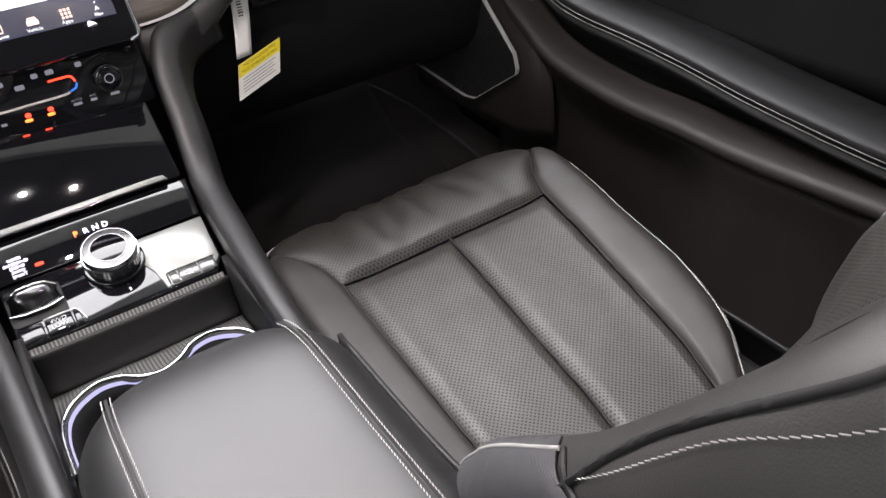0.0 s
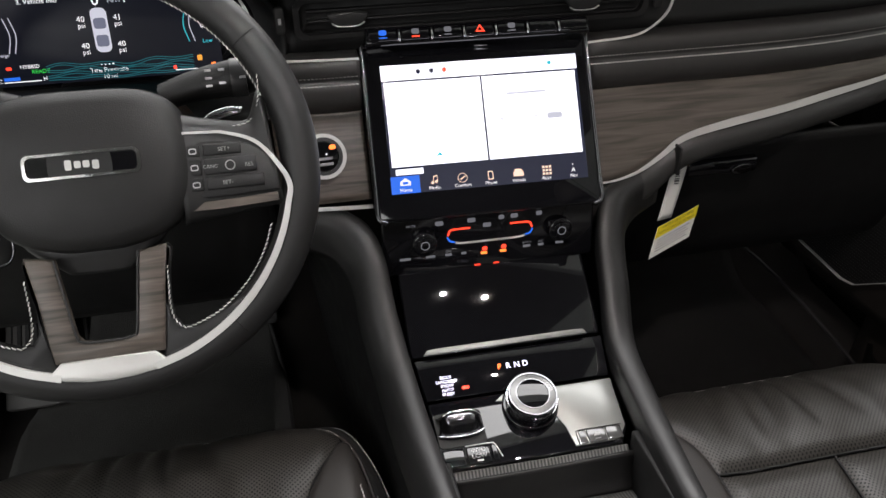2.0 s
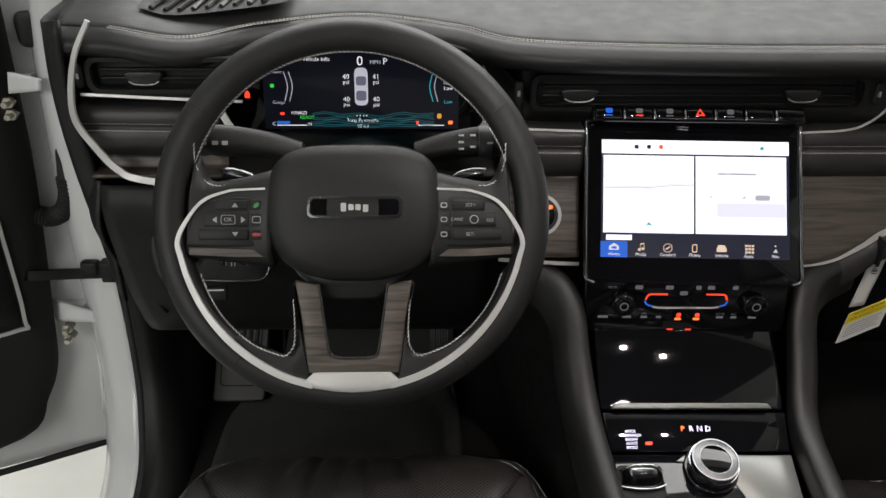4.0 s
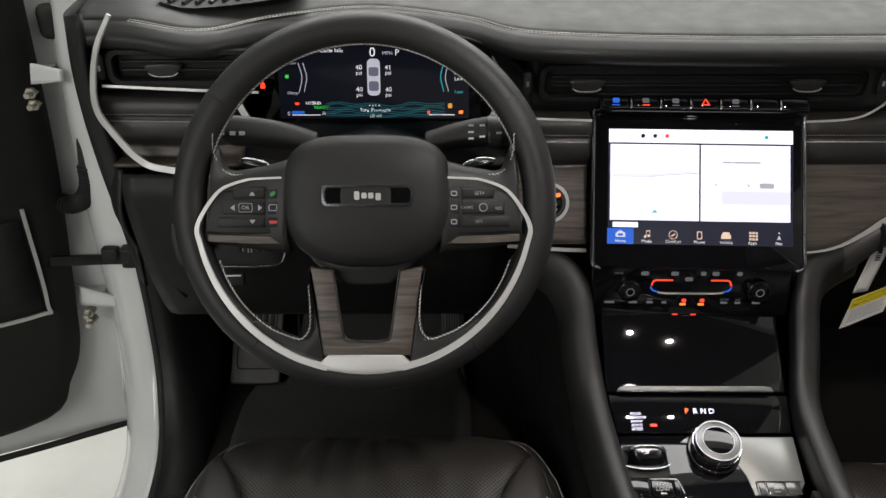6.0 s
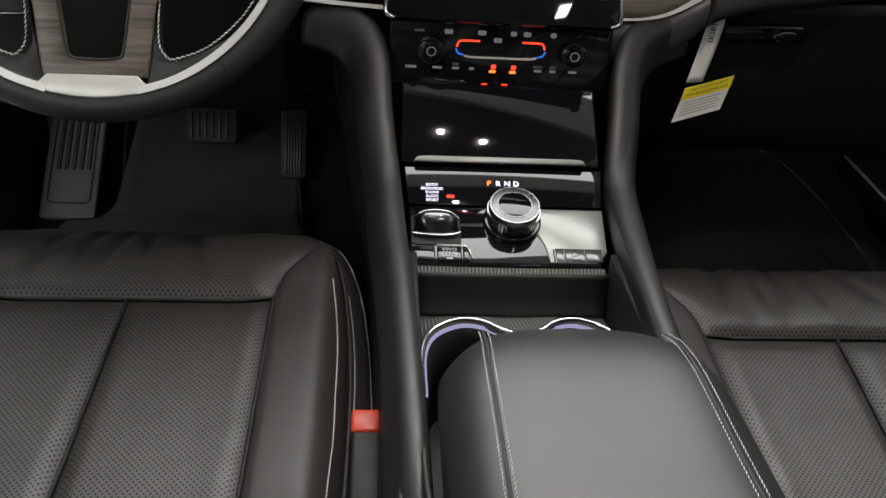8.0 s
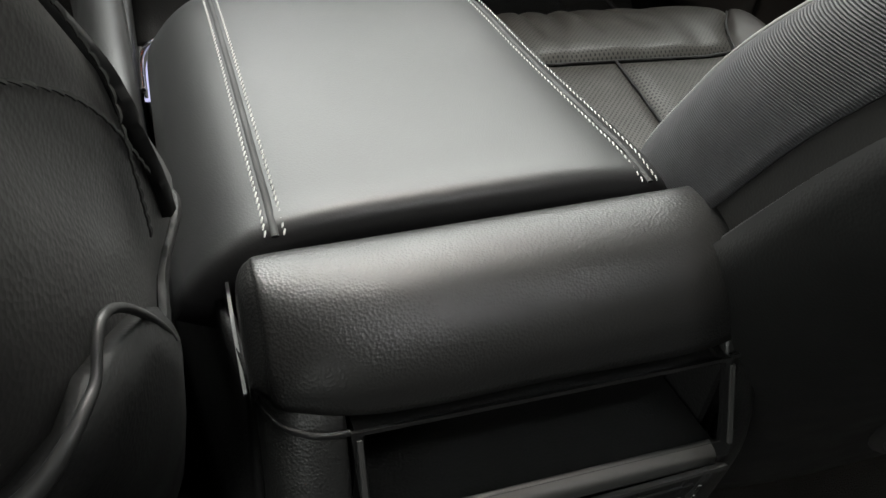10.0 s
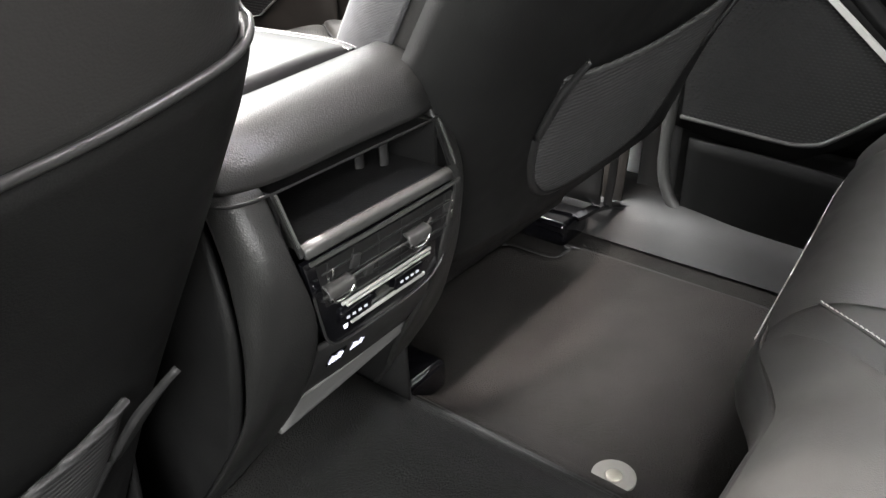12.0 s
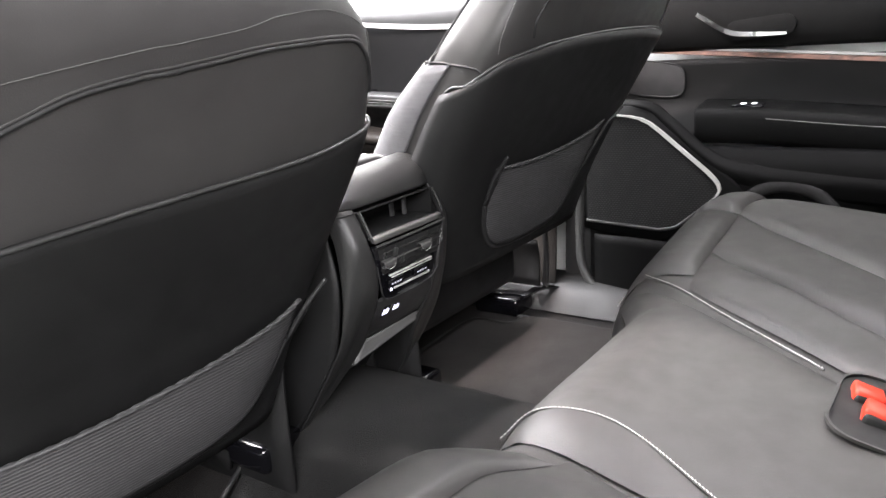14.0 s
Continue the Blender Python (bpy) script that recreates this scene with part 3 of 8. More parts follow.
def vent(x0, x1, z0, z1, y, tabs, wheels, slant=0.0):
    """A slim air vent: well filled with shade colour, frame, two blades, tabs and thumb wheels."""
    cx, cz, w, h = (x0 + x1) / 2, (z0 + z1) / 2, x1 - x0, z1 - z0
    m = Matrix.Translation((cx, y, cz)) @ pose(0, 0, 0, 90, 0, 0)
    v = part("vent", frame_ring(rounded(w + 0.012, h + 0.010, 0.012, 6), rounded(w, h, 0.010, 6), 0.008, m), HARD, dash, "slim black air vent")
    # solid block; its near-black colour gives the well its shade
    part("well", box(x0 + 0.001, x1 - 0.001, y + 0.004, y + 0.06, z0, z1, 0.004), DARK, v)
    for k in (0.36, 0.68):
        part("blade", box(x0 + 0.008, x1 - 0.008, y - 0.002, y + 0.022, z0 + h * k - 0.0016, z0 + h * k + 0.0016, 0.001), HARD, v)
    for tx in tabs:
        t = part("tab", slab(soften([(-0.019, 0.004), (0.019, 0.004), (0.017, -0.005), (0.010, -0.009), (-0.010, -0.009), (-0.017, -0.005)], 28), 0.006, Matrix.Translation((tx, y - 0.003, z0 + h * 0.5)) @ pose(0, 0, 0, 90, 0, 0), 0.002), SATIN, v)
        part("tab_rim", tube([(tx - 0.017, y - 0.0085, z0 + h * 0.5 - 0.006), (tx - 0.009, y - 0.0090, z0 + h * 0.5 - 0.0095), (tx + 0.009, y - 0.0090, z0 + h * 0.5 - 0.0095), (tx + 0.017, y - 0.0085, z0 + h * 0.5 - 0.006)], 0.0009, 6, 20), SILVER, t)
    for wx in wheels:
        q = part("thumb_wheel", slab(rounded(0.010, 0.028, 0.004, 5), 0.005, Matrix.Translation((wx, y - 0.004, cz)) @ pose(0, 0, 0, 90, 0, 0), 0.002), DARK, v)
        part("wheel_mark", box(wx - 0.0015, wx + 0.0015, y - 0.0105, y - 0.009, cz - 0.003, cz + 0.003), GREYINK, q)
    return v


vent(-0.686, -0.520, 0.906, 0.937, 1.020, (-0.628,), (-0.700,))
vent(-0.185, 0.195, 0.884, 0.917, 1.026, (-0.135, 0.125), (-0.205, 0.213))
vent(0.45, 0.64, 0.880, 0.918, 1.055, (0.55,), (0.66,))
for span in ((-0.72, -0.66, -0.58), (-0.205, -0.1, 0.0, 0.2, 0.45, 0.62, 0.74)):
    part("vent_band", loft([[(x, 1.044 + back(x), 0.930 + hood(x)), (x, 1.040 + back(x), 0.90), (x, 1.032 + back(x), 0.862)] for x in span], 8, 40), HARD, dash, solid=0.004)


# padded roll with a double seam, then the wood inlay
def roll(x0, x1, n=24, dz=0.0):
    xs = [x0 + (x1 - x0) * i / 5 for i in range(6)]
    part("padded_roll", loft([[(x, 1.030 + back(x), 0.863 + dz), (x, 1.006 + back(x), 0.860 + dz), (x, 1.000 + back(x), 0.846 + dz), (x, 1.003 + back(x), 0.838 + dz), (x, 0.999 + back(x), 0.832 + dz), (x, 0.998 + back(x), 0.815 + dz), (x, 1.012 + back(x), 0.797 + dz)] for x in xs], 22, n), LEATHER, dash, solid=0.004)
    part("roll_stitching", stitches([(x, 1.0005 + back(x), 0.8385 + dz) for x in xs], 0.006, 0.003, 0.0008, twin=0.0042, up=(0, -1, 0.2)), THREAD, dash, "double row of pale stitches")


roll(-0.715, -0.55, dz=0.022)
roll(-0.225, -0.128)
roll(0.126, 0.66)


def trim_z(x):
    """Height of the silver line under the inlay, on the passenger's side."""
    return float(np.interp(x, (0.12, 0.15, 0.19, 0.215, 0.25, 0.30, 0.37, 0.45, 0.53, 0.59, 0.63), (0.703, 0.703, 0.709, 0.719, 0.740, 0.752, 0.760, 0.766, 0.772, 0.784, 0.80)))


def trim_y(x):
    return 0.965 + 0.022 * smoothstep(0.14, 0.26, x) + 0.055 * smoothstep(0.3, 0.62, x)


def inlay(xs, low, n, dz=0.0):
    return loft([[(x, 1.012 + back(x), 0.800 + dz), (x, 1.006 + back(x), 0.785 + dz), (x, (1.008 + back(x) + low(x)[0]) / 2 - 0.002, (0.785 + dz + low(x)[1]) / 2), (x, low(x)[0], low(x)[1])] for x in xs], 14, n)


part("wood_inlay", inlay([0.124, 0.16, 0.20, 0.24, 0.30, 0.38, 0.46, 0.54, 0.60, 0.65], lambda x: (trim_y(x), trim_z(x)), 60), LITWOOD, dash, "grey-brown open-pore wood inlay", solid=0.004)
part("wood_inlay", inlay([-0.225, -0.19, -0.16, -0.128], lambda x: (0.968, 0.713), 20), WOOD, dash, "grey-brown open-pore wood inlay", solid=0.004)
part("wood_inlay", inlay([-0.70, -0.66, -0.62, -0.55], lambda x: (0.992, 0.806), 16, 0.022), WOOD, dash, "grey-brown open-pore wood inlay", solid=0.004)
xs = [0.124, 0.16, 0.19, 0.22, 0.25, 0.30, 0.38, 0.46, 0.54, 0.59]
part("silver_trim", band([(x, trim_y(x) - 0.003, trim_z(x)) for x in xs] + [(0.625, 1.045, 0.805), (0.640, 1.05, 0.85), (0.645, 1.06, 0.90)], 0.0046, 0.003, (0, -1, 0.35), 70, rs=(0.35, 0.4, 0.75, 1, 1, 1, 1, 0.9)), SILVER, dash, "satin silver trim line")
part("silver_trim", band([(-0.225, 0.965, 0.712), (-0.17, 0.964, 0.708), (-0.128, 0.964, 0.706)], 0.0022, 0.002, (0, -1, 0.35), 20), SILVER, dash, "satin silver trim line")
part("silver_trim", band([(-0.672, 1.0, 0.985), (-0.692, 0.998, 0.950), (-0.704, 0.997, 0.910), (-0.706, 0.996, 0.875), (-0.690, 0.994, 0.845), (-0.668, 0.991, 0.818), (-0.640, 0.988, 0.806), (-0.55, 0.984, 0.797)], 0.0040, 0.003, (0, -1, 0.35), 60, rs=(0.6, 0.7, 0.8, 0.9, 1, 1, 1)), SILVER, dash, "satin silver trim line")
part("silver_trim", band([(-0.70, 1.010, 0.901), (-0.60, 1.010, 0.896), (-0.52, 1.010, 0.893)], 0.0016, 0.002, (0, -1, 0.35), 20), SILVER, dash, "thin silver trim line")
part("silver_trim", band([(-0.225, 1.006, 0.863), (-0.17, 1.005, 0.861), (-0.128, 1.004, 0.860)], 0.0013, 0.0012, (0, -1, 0.35), 20), SILVER, dash, "thin silver trim line")
part("silver_trim", band([(0.126, 1.004, 0.858), (0.175, 1.004, 0.861), (0.20, 1.006, 0.868), (0.222, 1.010, 0.885), (0.232, 1.016, 0.91), (0.236, 1.02, 0.925)], 0.0013, 0.0012, (0, -1, 0.35), 40), SILVER, dash, "thin silver trim line")
# below the silver line: a soft band, then the dark glovebox
lower = [0.124, 0.15, 0.19, 0.22, 0.25, 0.30, 0.38, 0.46, 0.54, 0.62, 0.68]
part("lower_band", loft([[(x, trim_y(x) + 0.001, trim_z(x) - 0.006), (x, trim_y(x) - 0.008, trim_z(x) - 0.018), (x, trim_y(x) - 0.004, trim_z(x) - 0.034 - 0.012 * smoothstep(0.3, 0.14, x)), (x, trim_y(x) + 0.028, trim_z(x) - 0.046 - 0.012 * smoothstep(0.3, 0.14, x))] for x in lower], 12, 50), DASHBAND, dash, solid=0.004)
part("band_joint", box(0.2385, 0.2415, 0.966, 0.99, 0.700, 0.735), DARK, dash)
glove = part("glovebox_door", loft([[(x, 1.012, 0.700 + 0.02 * smoothstep(0.16, 0.3, x)), (x, 1.035, 0.66), (x, 1.06, 0.58), (x, 1.10, 0.50), (x, 1.20, 0.455)] for x in (0.17, 0.25, 0.4, 0.55, 0.70)], 16, 20), HARD, dash, "dark textured glovebox door", solid=0.006)
part("latch", box(0.275, 0.375, 1.006, 1.03, 0.672, 0.692, 0.004), GLOSS, glove, "glossy glovebox latch")
part("lock", slab(oval(0.016, 0.007, 20), 0.004, T((0.352, 1.008, 0.678)) @ pose(0, 0, 0, 90, 0, 8), 0.001), DCHROME, glove)
# knee panel on the driver's side
part("knee_panel", loft([[(x, 0.992, 0.797), (x, 0.982, 0.770), (x, 0.992, 0.71), (x, 1.02, 0.62), (x, 1.08, 0.54), (x, 1.25, 0.50)] for x in (-0.69, -0.60, -0.48, -0.34, -0.235)], 20, 24), HARD, dash, solid=0.005)
part("dash_end", loft([[(-0.695, 0.995, 0.80), (-0.72, 1.03, 0.80), (-0.735, 1.15, 0.80)], [(-0.70, 0.985, 0.72), (-0.735, 1.05, 0.72), (-0.745, 1.17, 0.72)], [(-0.655, 1.02, 0.60), (-0.70, 1.09, 0.58), (-0.735, 1.2, 0.58)]], 10, 16), SOFT, dash, solid=0.005)
part("dash_end", loft([[(-0.705, 1.0, 0.985), (-0.735, 1.03, 0.98), (-0.755, 1.2, 0.985)], [(-0.712, 1.0, 0.90), (-0.74, 1.03, 0.90), (-0.757, 1.2, 0.90)], [(-0.700, 1.0, 0.80), (-0.735, 1.03, 0.80), (-0.755, 1.2, 0.80)], [(-0.72, 1.05, 0.6), (-0.745, 1.1, 0.6), (-0.755, 1.22, 0.6)]], 10, 16), HARD, dash, solid=0.005)
part("dash_end", loft([[(0.645, 1.05, 0.985), (0.70, 1.06, 0.98), (0.76, 1.25, 0.985)], [(0.65, 1.055, 0.86), (0.70, 1.07, 0.86), (0.76, 1.25, 0.86)], [(0.66, 1.045, 0.72), (0.71, 1.07, 0.70), (0.76, 1.25, 0.70)]], 10, 16), HARD, dash, solid=0.005)
# left switch panel: headlamp knob and dimmers
sw = thing("headlamp_switch_panel", "black headlamp switch panel with a round knob under the dash", "switch panel", (-0.6, 1.0, 0.7))
SWM = T((-0.600, 0.978, 0.706)) @ pose(0, 0, 0, 66, 0, 2) @ Matrix.Diagonal((1.12, 1.12, 1, 1))
sw_out = soften([(-0.030, 0.036), (0.052, 0.040), (0.066, 0.028), (0.086, 0.004), (0.083, -0.020), (0.060, -0.0235), (0.0, -0.021), (-0.030, -0.018)], 70)
part("plate", slab(sw_out[::-1] if sum(p[0] * q[1] - p[1] * q[0] for p, q in zip(sw_out, sw_out[1:] + sw_out[:1])) < 0 else sw_out, 0.008, SWM, 0.002), HARD, sw)
part("plate_edge", tube([(0.052, 0.0405, 0.007), (0.066, 0.029, 0.007), (0.0862, 0.004, 0.007), (0.0838, -0.0195, 0.007), (0.060, -0.0240, 0.007), (0.0, -0.0220, 0.007)], 0.0014, 8, 60), DCHROME, sw, "dark metallic edge").data.transform(SWM)
KN = SWM @ T((-0.0007, 0.006, 0.008))
knob = part("knob", disc(0.0135, 0.015, KN, 30, 0.003), SOFT, sw)
part("knob_collar", frame_ring(oval(0.0185, 0.0185), oval(0.0145, 0.0145), 0.0015, KN), HARD, sw)
part("knob_ring", frame_ring(oval(0.0112, 0.0112), oval(0.0106, 0.0106), 0.0004, KN @ T((0, 0, 0.015))), GREYINK, knob)
part("knob_mark", box(-0.0030, 0.0030, -0.0010, 0.0010, 0.015, 0.0154, m=KN), GREYINK, knob)
for i in range(5):
    ka = radians(150 - 30 * i)
    part("legend_mark", box(-0.0012, 0.0012, -0.0012, 0.0012, 0.008, 0.0084, m=SWM @ T((-0.0007 + 0.0215 * math.cos(ka), 0.006 + 0.0215 * math.sin(ka), 0))), GREYINK, sw)
for x in (0.038, 0.0605):
    part("dimmer_well", box(x - 0.0045, x + 0.0045, -0.009, 0.011, 0.0078, 0.0084, m=SWM), DARK, sw)
    part("dimmer_wheel", box(x - 0.0030, x + 0.0030, -0.007, 0.009, 0.006, 0.0115, 0.002, m=SWM), HARD, sw)
    part("dimmer_mark", box(x + 0.0034, x + 0.0042, -0.007, 0.008, 0.0082, 0.0090, m=SWM), GREYINK, sw)
for y in (0.0075, 0.0045):
    part("legend_mark", box(0.0460, 0.0520, y - 0.0010, y + 0.0008, 0.008, 0.0084, m=SWM), GREYINK, sw)
for x in (0.0475, 0.0510):
    part("legend_mark", box(x - 0.0006, x + 0.0006, -0.008, 0.0025, 0.008, 0.0084, m=SWM), GREYINK, sw)
part("fuel_mark", box(0.0475, 0.0530, 0.0250, 0.0310, 0.008, 0.0084, m=SWM), GREYINK, sw)
part("parking_key", box(0.000, 0.042, -0.046, -0.030, 0.002, 0.0065, 0.002, m=SWM), HARD, sw)
part("key_line", box(0.004, 0.038, -0.0345, -0.0330, 0.0063, 0.0072, m=SWM), SILVER, sw, "thin silver line")
part("key_mark", box(0.012, 0.019, -0.0300, -0.0265, 0.0045, 0.0068, m=SWM), GREYINK, sw)

# ---- start button ----
start = thing("start_button", "round engine start button in a bright ring on wood", "button", (-0.178, 0.97, 0.768))
SB = T((-0.176, 0.984, 0.762)) @ pose(0, 0, 0, 66, 0, 4)
part("ring", frame_ring(oval(0.0245, 0.0245, 36), oval(0.0205, 0.0205, 36), 0.008, SB), SILVER, start, "bright silver ring")
part("collar", frame_ring(oval(0.0205, 0.0205, 36), oval(0.0165, 0.0165, 36), 0.008, SB), SATIN, start)
part("cap", disc(0.0165, 0.009, SB, 32, 0.002), GLOSS, start)
part("lamp", slab(rounded(0.007, 0.005, 0.002, 4, 0.010, 0.009), 0.0008, SB @ T((0, 0, 0.0092))), ORANGE_GLOW, start)
for i in range(2):
    part("legend_bar", box(-0.009, 0.009, -0.004 - i * 0.006, -0.001 - i * 0.006, 0.0092, 0.0098, m=SB), GREYINK, start)

# ---- centre display ----
SCR = T((0.0, 0.964, 0.792)) @ pose(0, 0, 0, 90 - 32, 0, -2.4)     # its own x-y plane faces the driver
disp = thing("centre_display", "large lit touch screen in a gloss black frame", "display", (0, 0.97, 0.8))
part("bezel", slab(rounded(0.246, 0.186, 0.006, 5, -0.002, -0.005), 0.012, SCR @ T((0, 0, -0.0135)), 0.002), GLOSS, disp)
part("back_shell", box(-0.122, 0.122, -0.09, 0.08, -0.05, -0.0135, 0.01, m=SCR), HARD, disp)
part("edge_trim", tube([(-0.1262, 0.090, -0.002), (-0.1262, -0.06, -0.002), (-0.1262, -0.092, -0.001), (-0.117, -0.099, -0.001)], 0.0024, 8, 40), DCHROME, disp, "dark chrome edge trim").data.transform(SCR)
part("edge_trim", tube([(0.1220, 0.090, -0.002), (0.1220, -0.06, -0.002), (0.1220, -0.092, -0.001), (0.112, -0.099, -0.001)], 0.0024, 8, 40), DCHROME, disp, "dark chrome edge trim").data.transform(SCR)
part("edge_trim", tube([(-0.126, 0.0905, -0.001), (0.0, 0.0905, -0.001), (0.122, 0.0905, -0.001)], 0.0025, 8, 20), DCHROME, disp, "dark chrome top edge").data.transform(SCR)
panel = part("screen", box(-0.1085, 0.1085, -0.069, 0.069, -0.0014, -0.0009, m=SCR), NAVY_GLOW, disp, "lit screen with a bar of icons", smooth=False)
ui = lambda x0, x1, y0, y1, mtl, name="screen_tile", lift=0.0: part(name, box(x0, x1, y0, y1, -0.0007 + lift, -0.0004 + lift, m=SCR), mtl, panel, smooth=False)
ui(-0.108, 0.108, 0.0520, 0.0680, W_GLOW)
ui(-0.106, -0.0015, -0.0405, 0.0500, W_GLOW)
ui(0.0005, 0.105, -0.0405, 0.0500, W_GLOW)
ui(-0.1025, -0.073, -0.0490, -0.0430, W_GLOW)
ui(-0.109, -0.078, -0.069, -0.0505, BLUE_GLOW)
for i, word in enumerate(("Home", "Media", "Comfort", "Phone", "Vehicle", "Apps", "Nav")):
    x = -0.0935 + i * 0.0309
    writing(word, 0.0052, SCR @ T((x, -0.0655, 0.0)), ICON_GLOW, panel)
ic = -0.0575


def icon(bm, mtl=PEACH_GLOW, name="icon"):
    bmesh.ops.transform(bm, verts=bm.verts, matrix=SCR)
    part(name, bm, mtl, panel, smooth=False)


icon(slab([(-0.0990, ic - 0.003), (-0.0990, ic + 0.001), (-0.0935, ic + 0.0048), (-0.0880, ic + 0.001), (-0.0880, ic - 0.003)], 0.0003, T((0, 0, -0.0002))), ICON_GLOW)
icon(box(-0.0965, -0.0905, ic - 0.002, ic + 0.001, 0.0001, 0.0004), BLUE_GLOW)
for cx_, cy_ in ((-0.0645, ic - 0.0025), (-0.0603, ic - 0.0015)):
    icon(disc(0.0016, 0.0003, T((cx_, cy_, 0)), 12))
icon(slab([(-0.0634, ic - 0.002), (-0.0629, ic - 0.002), (-0.0629, ic + 0.0035), (-0.0592, ic + 0.0040), (-0.0592, ic - 0.001), (-0.0587, ic - 0.001), (-0.0587, ic + 0.0052), (-0.0634, ic + 0.0046)], 0.0003, T((0, 0, 0))))
icon(frame_ring(oval(0.0052, 0.0052, 24, -0.0317, ic), oval(0.0046, 0.0046, 24, -0.0317, ic), 0.0003, T((0, 0, 0))))
icon(box(-0.0345, -0.0290, ic - 0.0008, ic + 0.0005, 0, 0.0003, m=T((-0.0317, ic, 0)) @ pose(0, 0, 0, 0, 0, 35) @ T((0.0317, -ic, 0))))
icon(frame_ring(rounded(0.0058, 0.0094, 0.001, 3, -0.0008, ic), rounded(0.0042, 0.0072, 0.0006, 3, -0.0008, ic), 0.0003, T((0, 0, 0))))
icon(slab([(0.0245, ic - 0.0035), (0.0357, ic - 0.0035), (0.0357, ic + 0.001), (0.0345, ic + 0.0015), (0.0338, ic + 0.0042), (0.0264, ic + 0.0042), (0.0257, ic + 0.0015), (0.0245, ic + 0.001)], 0.0003, T((0, 0, 0))))
for i in range(3):
    for j in range(3):
        icon(box(0.0572 + i * 0.0037, 0.0597 + i * 0.0037, ic - 0.0048 + j * 0.0037, ic - 0.0023 + j * 0.0037, 0, 0.0003))
icon(slab([(0.0895, ic - 0.004), (0.0919, ic + 0.001), (0.0943, ic - 0.004), (0.0919, ic - 0.0025)], 0.0003, T((0, 0, 0))), ICON_GLOW)
icon(box(0.0912, 0.0926, ic + 0.0035, ic + 0.005, 0, 0.0003), ICON_GLOW)
# the pale map, media card and status bar
for dx, c in ((-0.068, NAVY_GLOW), (-0.0535, NAVY_GLOW), (-0.0395, RED_GLOW)):
    icon(disc(0.0026, 0.0003, T((dx, 0.060, 0)), 14), c)
icon(disc(0.0022, 0.0003, T((0.077, 0.060, 0)), 14), CYAN_GLOW)
writing("11:20", 0.0058, SCR @ T((0.002, 0.0602, 0)), LGREY_GLOW, panel)
for y0, wv in ((0.0125, 0.0008), (0.0142, 0.0005)):
    icon(band([(-0.105, y0 - 0.001, 0.0), (-0.06, y0 - 0.0005, 0.0), (-0.03, y0 + 0.002, 0.0), (-0.002, y0 + 0.0035, 0.0)], wv * 0.5, 0.0001, (0, 0, 1), 20), LGREY_GLOW)
icon(band([(-0.06, 0.0115, 0.0), (-0.03, 0.0095, 0.0), (-0.002, 0.002, 0.0)], 0.0002, 0.0001, (0, 0, 1), 16), LGREY_GLOW)
icon(slab([(-0.0575, -0.0325), (-0.0535, -0.0275), (-0.0495, -0.0325), (-0.0535, -0.0310)], 0.0003, T((0, 0, 0))), CYAN_GLOW)
for x in (-0.1005, 0.0075):
    icon(frame_ring(rounded(0.0032, 0.0032, 0.0005, 3, x, 0.0455), rounded(0.0024, 0.0024, 0.0003, 3, x, 0.0455), 0.0003, T((0, 0, 0))), LGREY_GLOW)
writing("<", 0.0075, SCR @ T((0.0185, 0.002, 0)), INK, panel)
writing(">", 0.0075, SCR @ T((0.0560, 0.002, 0)), INK, panel)
for x0, x1 in ((0.026, 0.037), (0.038, 0.070)):
    icon(box(x0, x1, 0.0285, 0.0305, 0, 0.0003), LGREY_GLOW)
icon(slab(rounded(0.017, 0.0062, 0.002, 4, 0.0775, 0.0022), 0.0003, T((0, 0, 0))), LGREY_GLOW)
icon(box(0.025, 0.104, -0.0205, -0.0045, 0, 0.0002), glowing("screen_pale_lilac", (0.84, 0.82, 0.95), 1.25))

# ---- switch row over the display ----
row = thing("switch_row", "row of gloss black dash switches with bright dividers", "switch row", (0, 1.0, 0.875))
SW = SCR @ T((0.0, 0.0965, 0.016)) @ pose(0, 0, 0, -10, 0, 0)
part("tray", box(-0.122, 0.122, -0.0095, 0.010, -0.03, -0.001, 0.003, m=SW), GLOSS, row)
for i in range(7):
    x = -0.1035 + i * 0.0345
    key = part("key", box(x - 0.0155, x + 0.0155, -0.007, 0.008, -0.003, 0.0025, 0.002, m=SW), GLOSS, row)
    if i < 6:
        part("divider", box(x + 0.0160, x + 0.0185, -0.0085, 0.004, -0.002, 0.005, 0.001, m=SW), CHROME, row)
    mtl = (BLUE_GLOW, RED_GLOW, DIM_GLOW, RED_GLOW, DIM_GLOW, DIM_GLOW, DIM_GLOW)[i]
    if i == 3:
        part("warning_triangle", frame_ring([(-0.0052, -0.003), (0.0052, -0.003), (0.0, 0.0055)], [(-0.003, -0.0017), (0.003, -0.0017), (0.0, 0.0032)], 0.0004, SW @ T((x, -0.001, 0.0027))), RED_GLOW, key)
    elif i < 5:
        part("symbol", slab(rounded(0.008, 0.006, 0.002, 4), 0.0004, SW @ T((x, 0.001, 0.0027))), mtl if i != 1 else DIM_GLOW, key)
        part("symbol_line", box(x - 0.004, x + 0.004, -0.0052, -0.004, 0.0026, 0.003, m=SW), mtl, key)

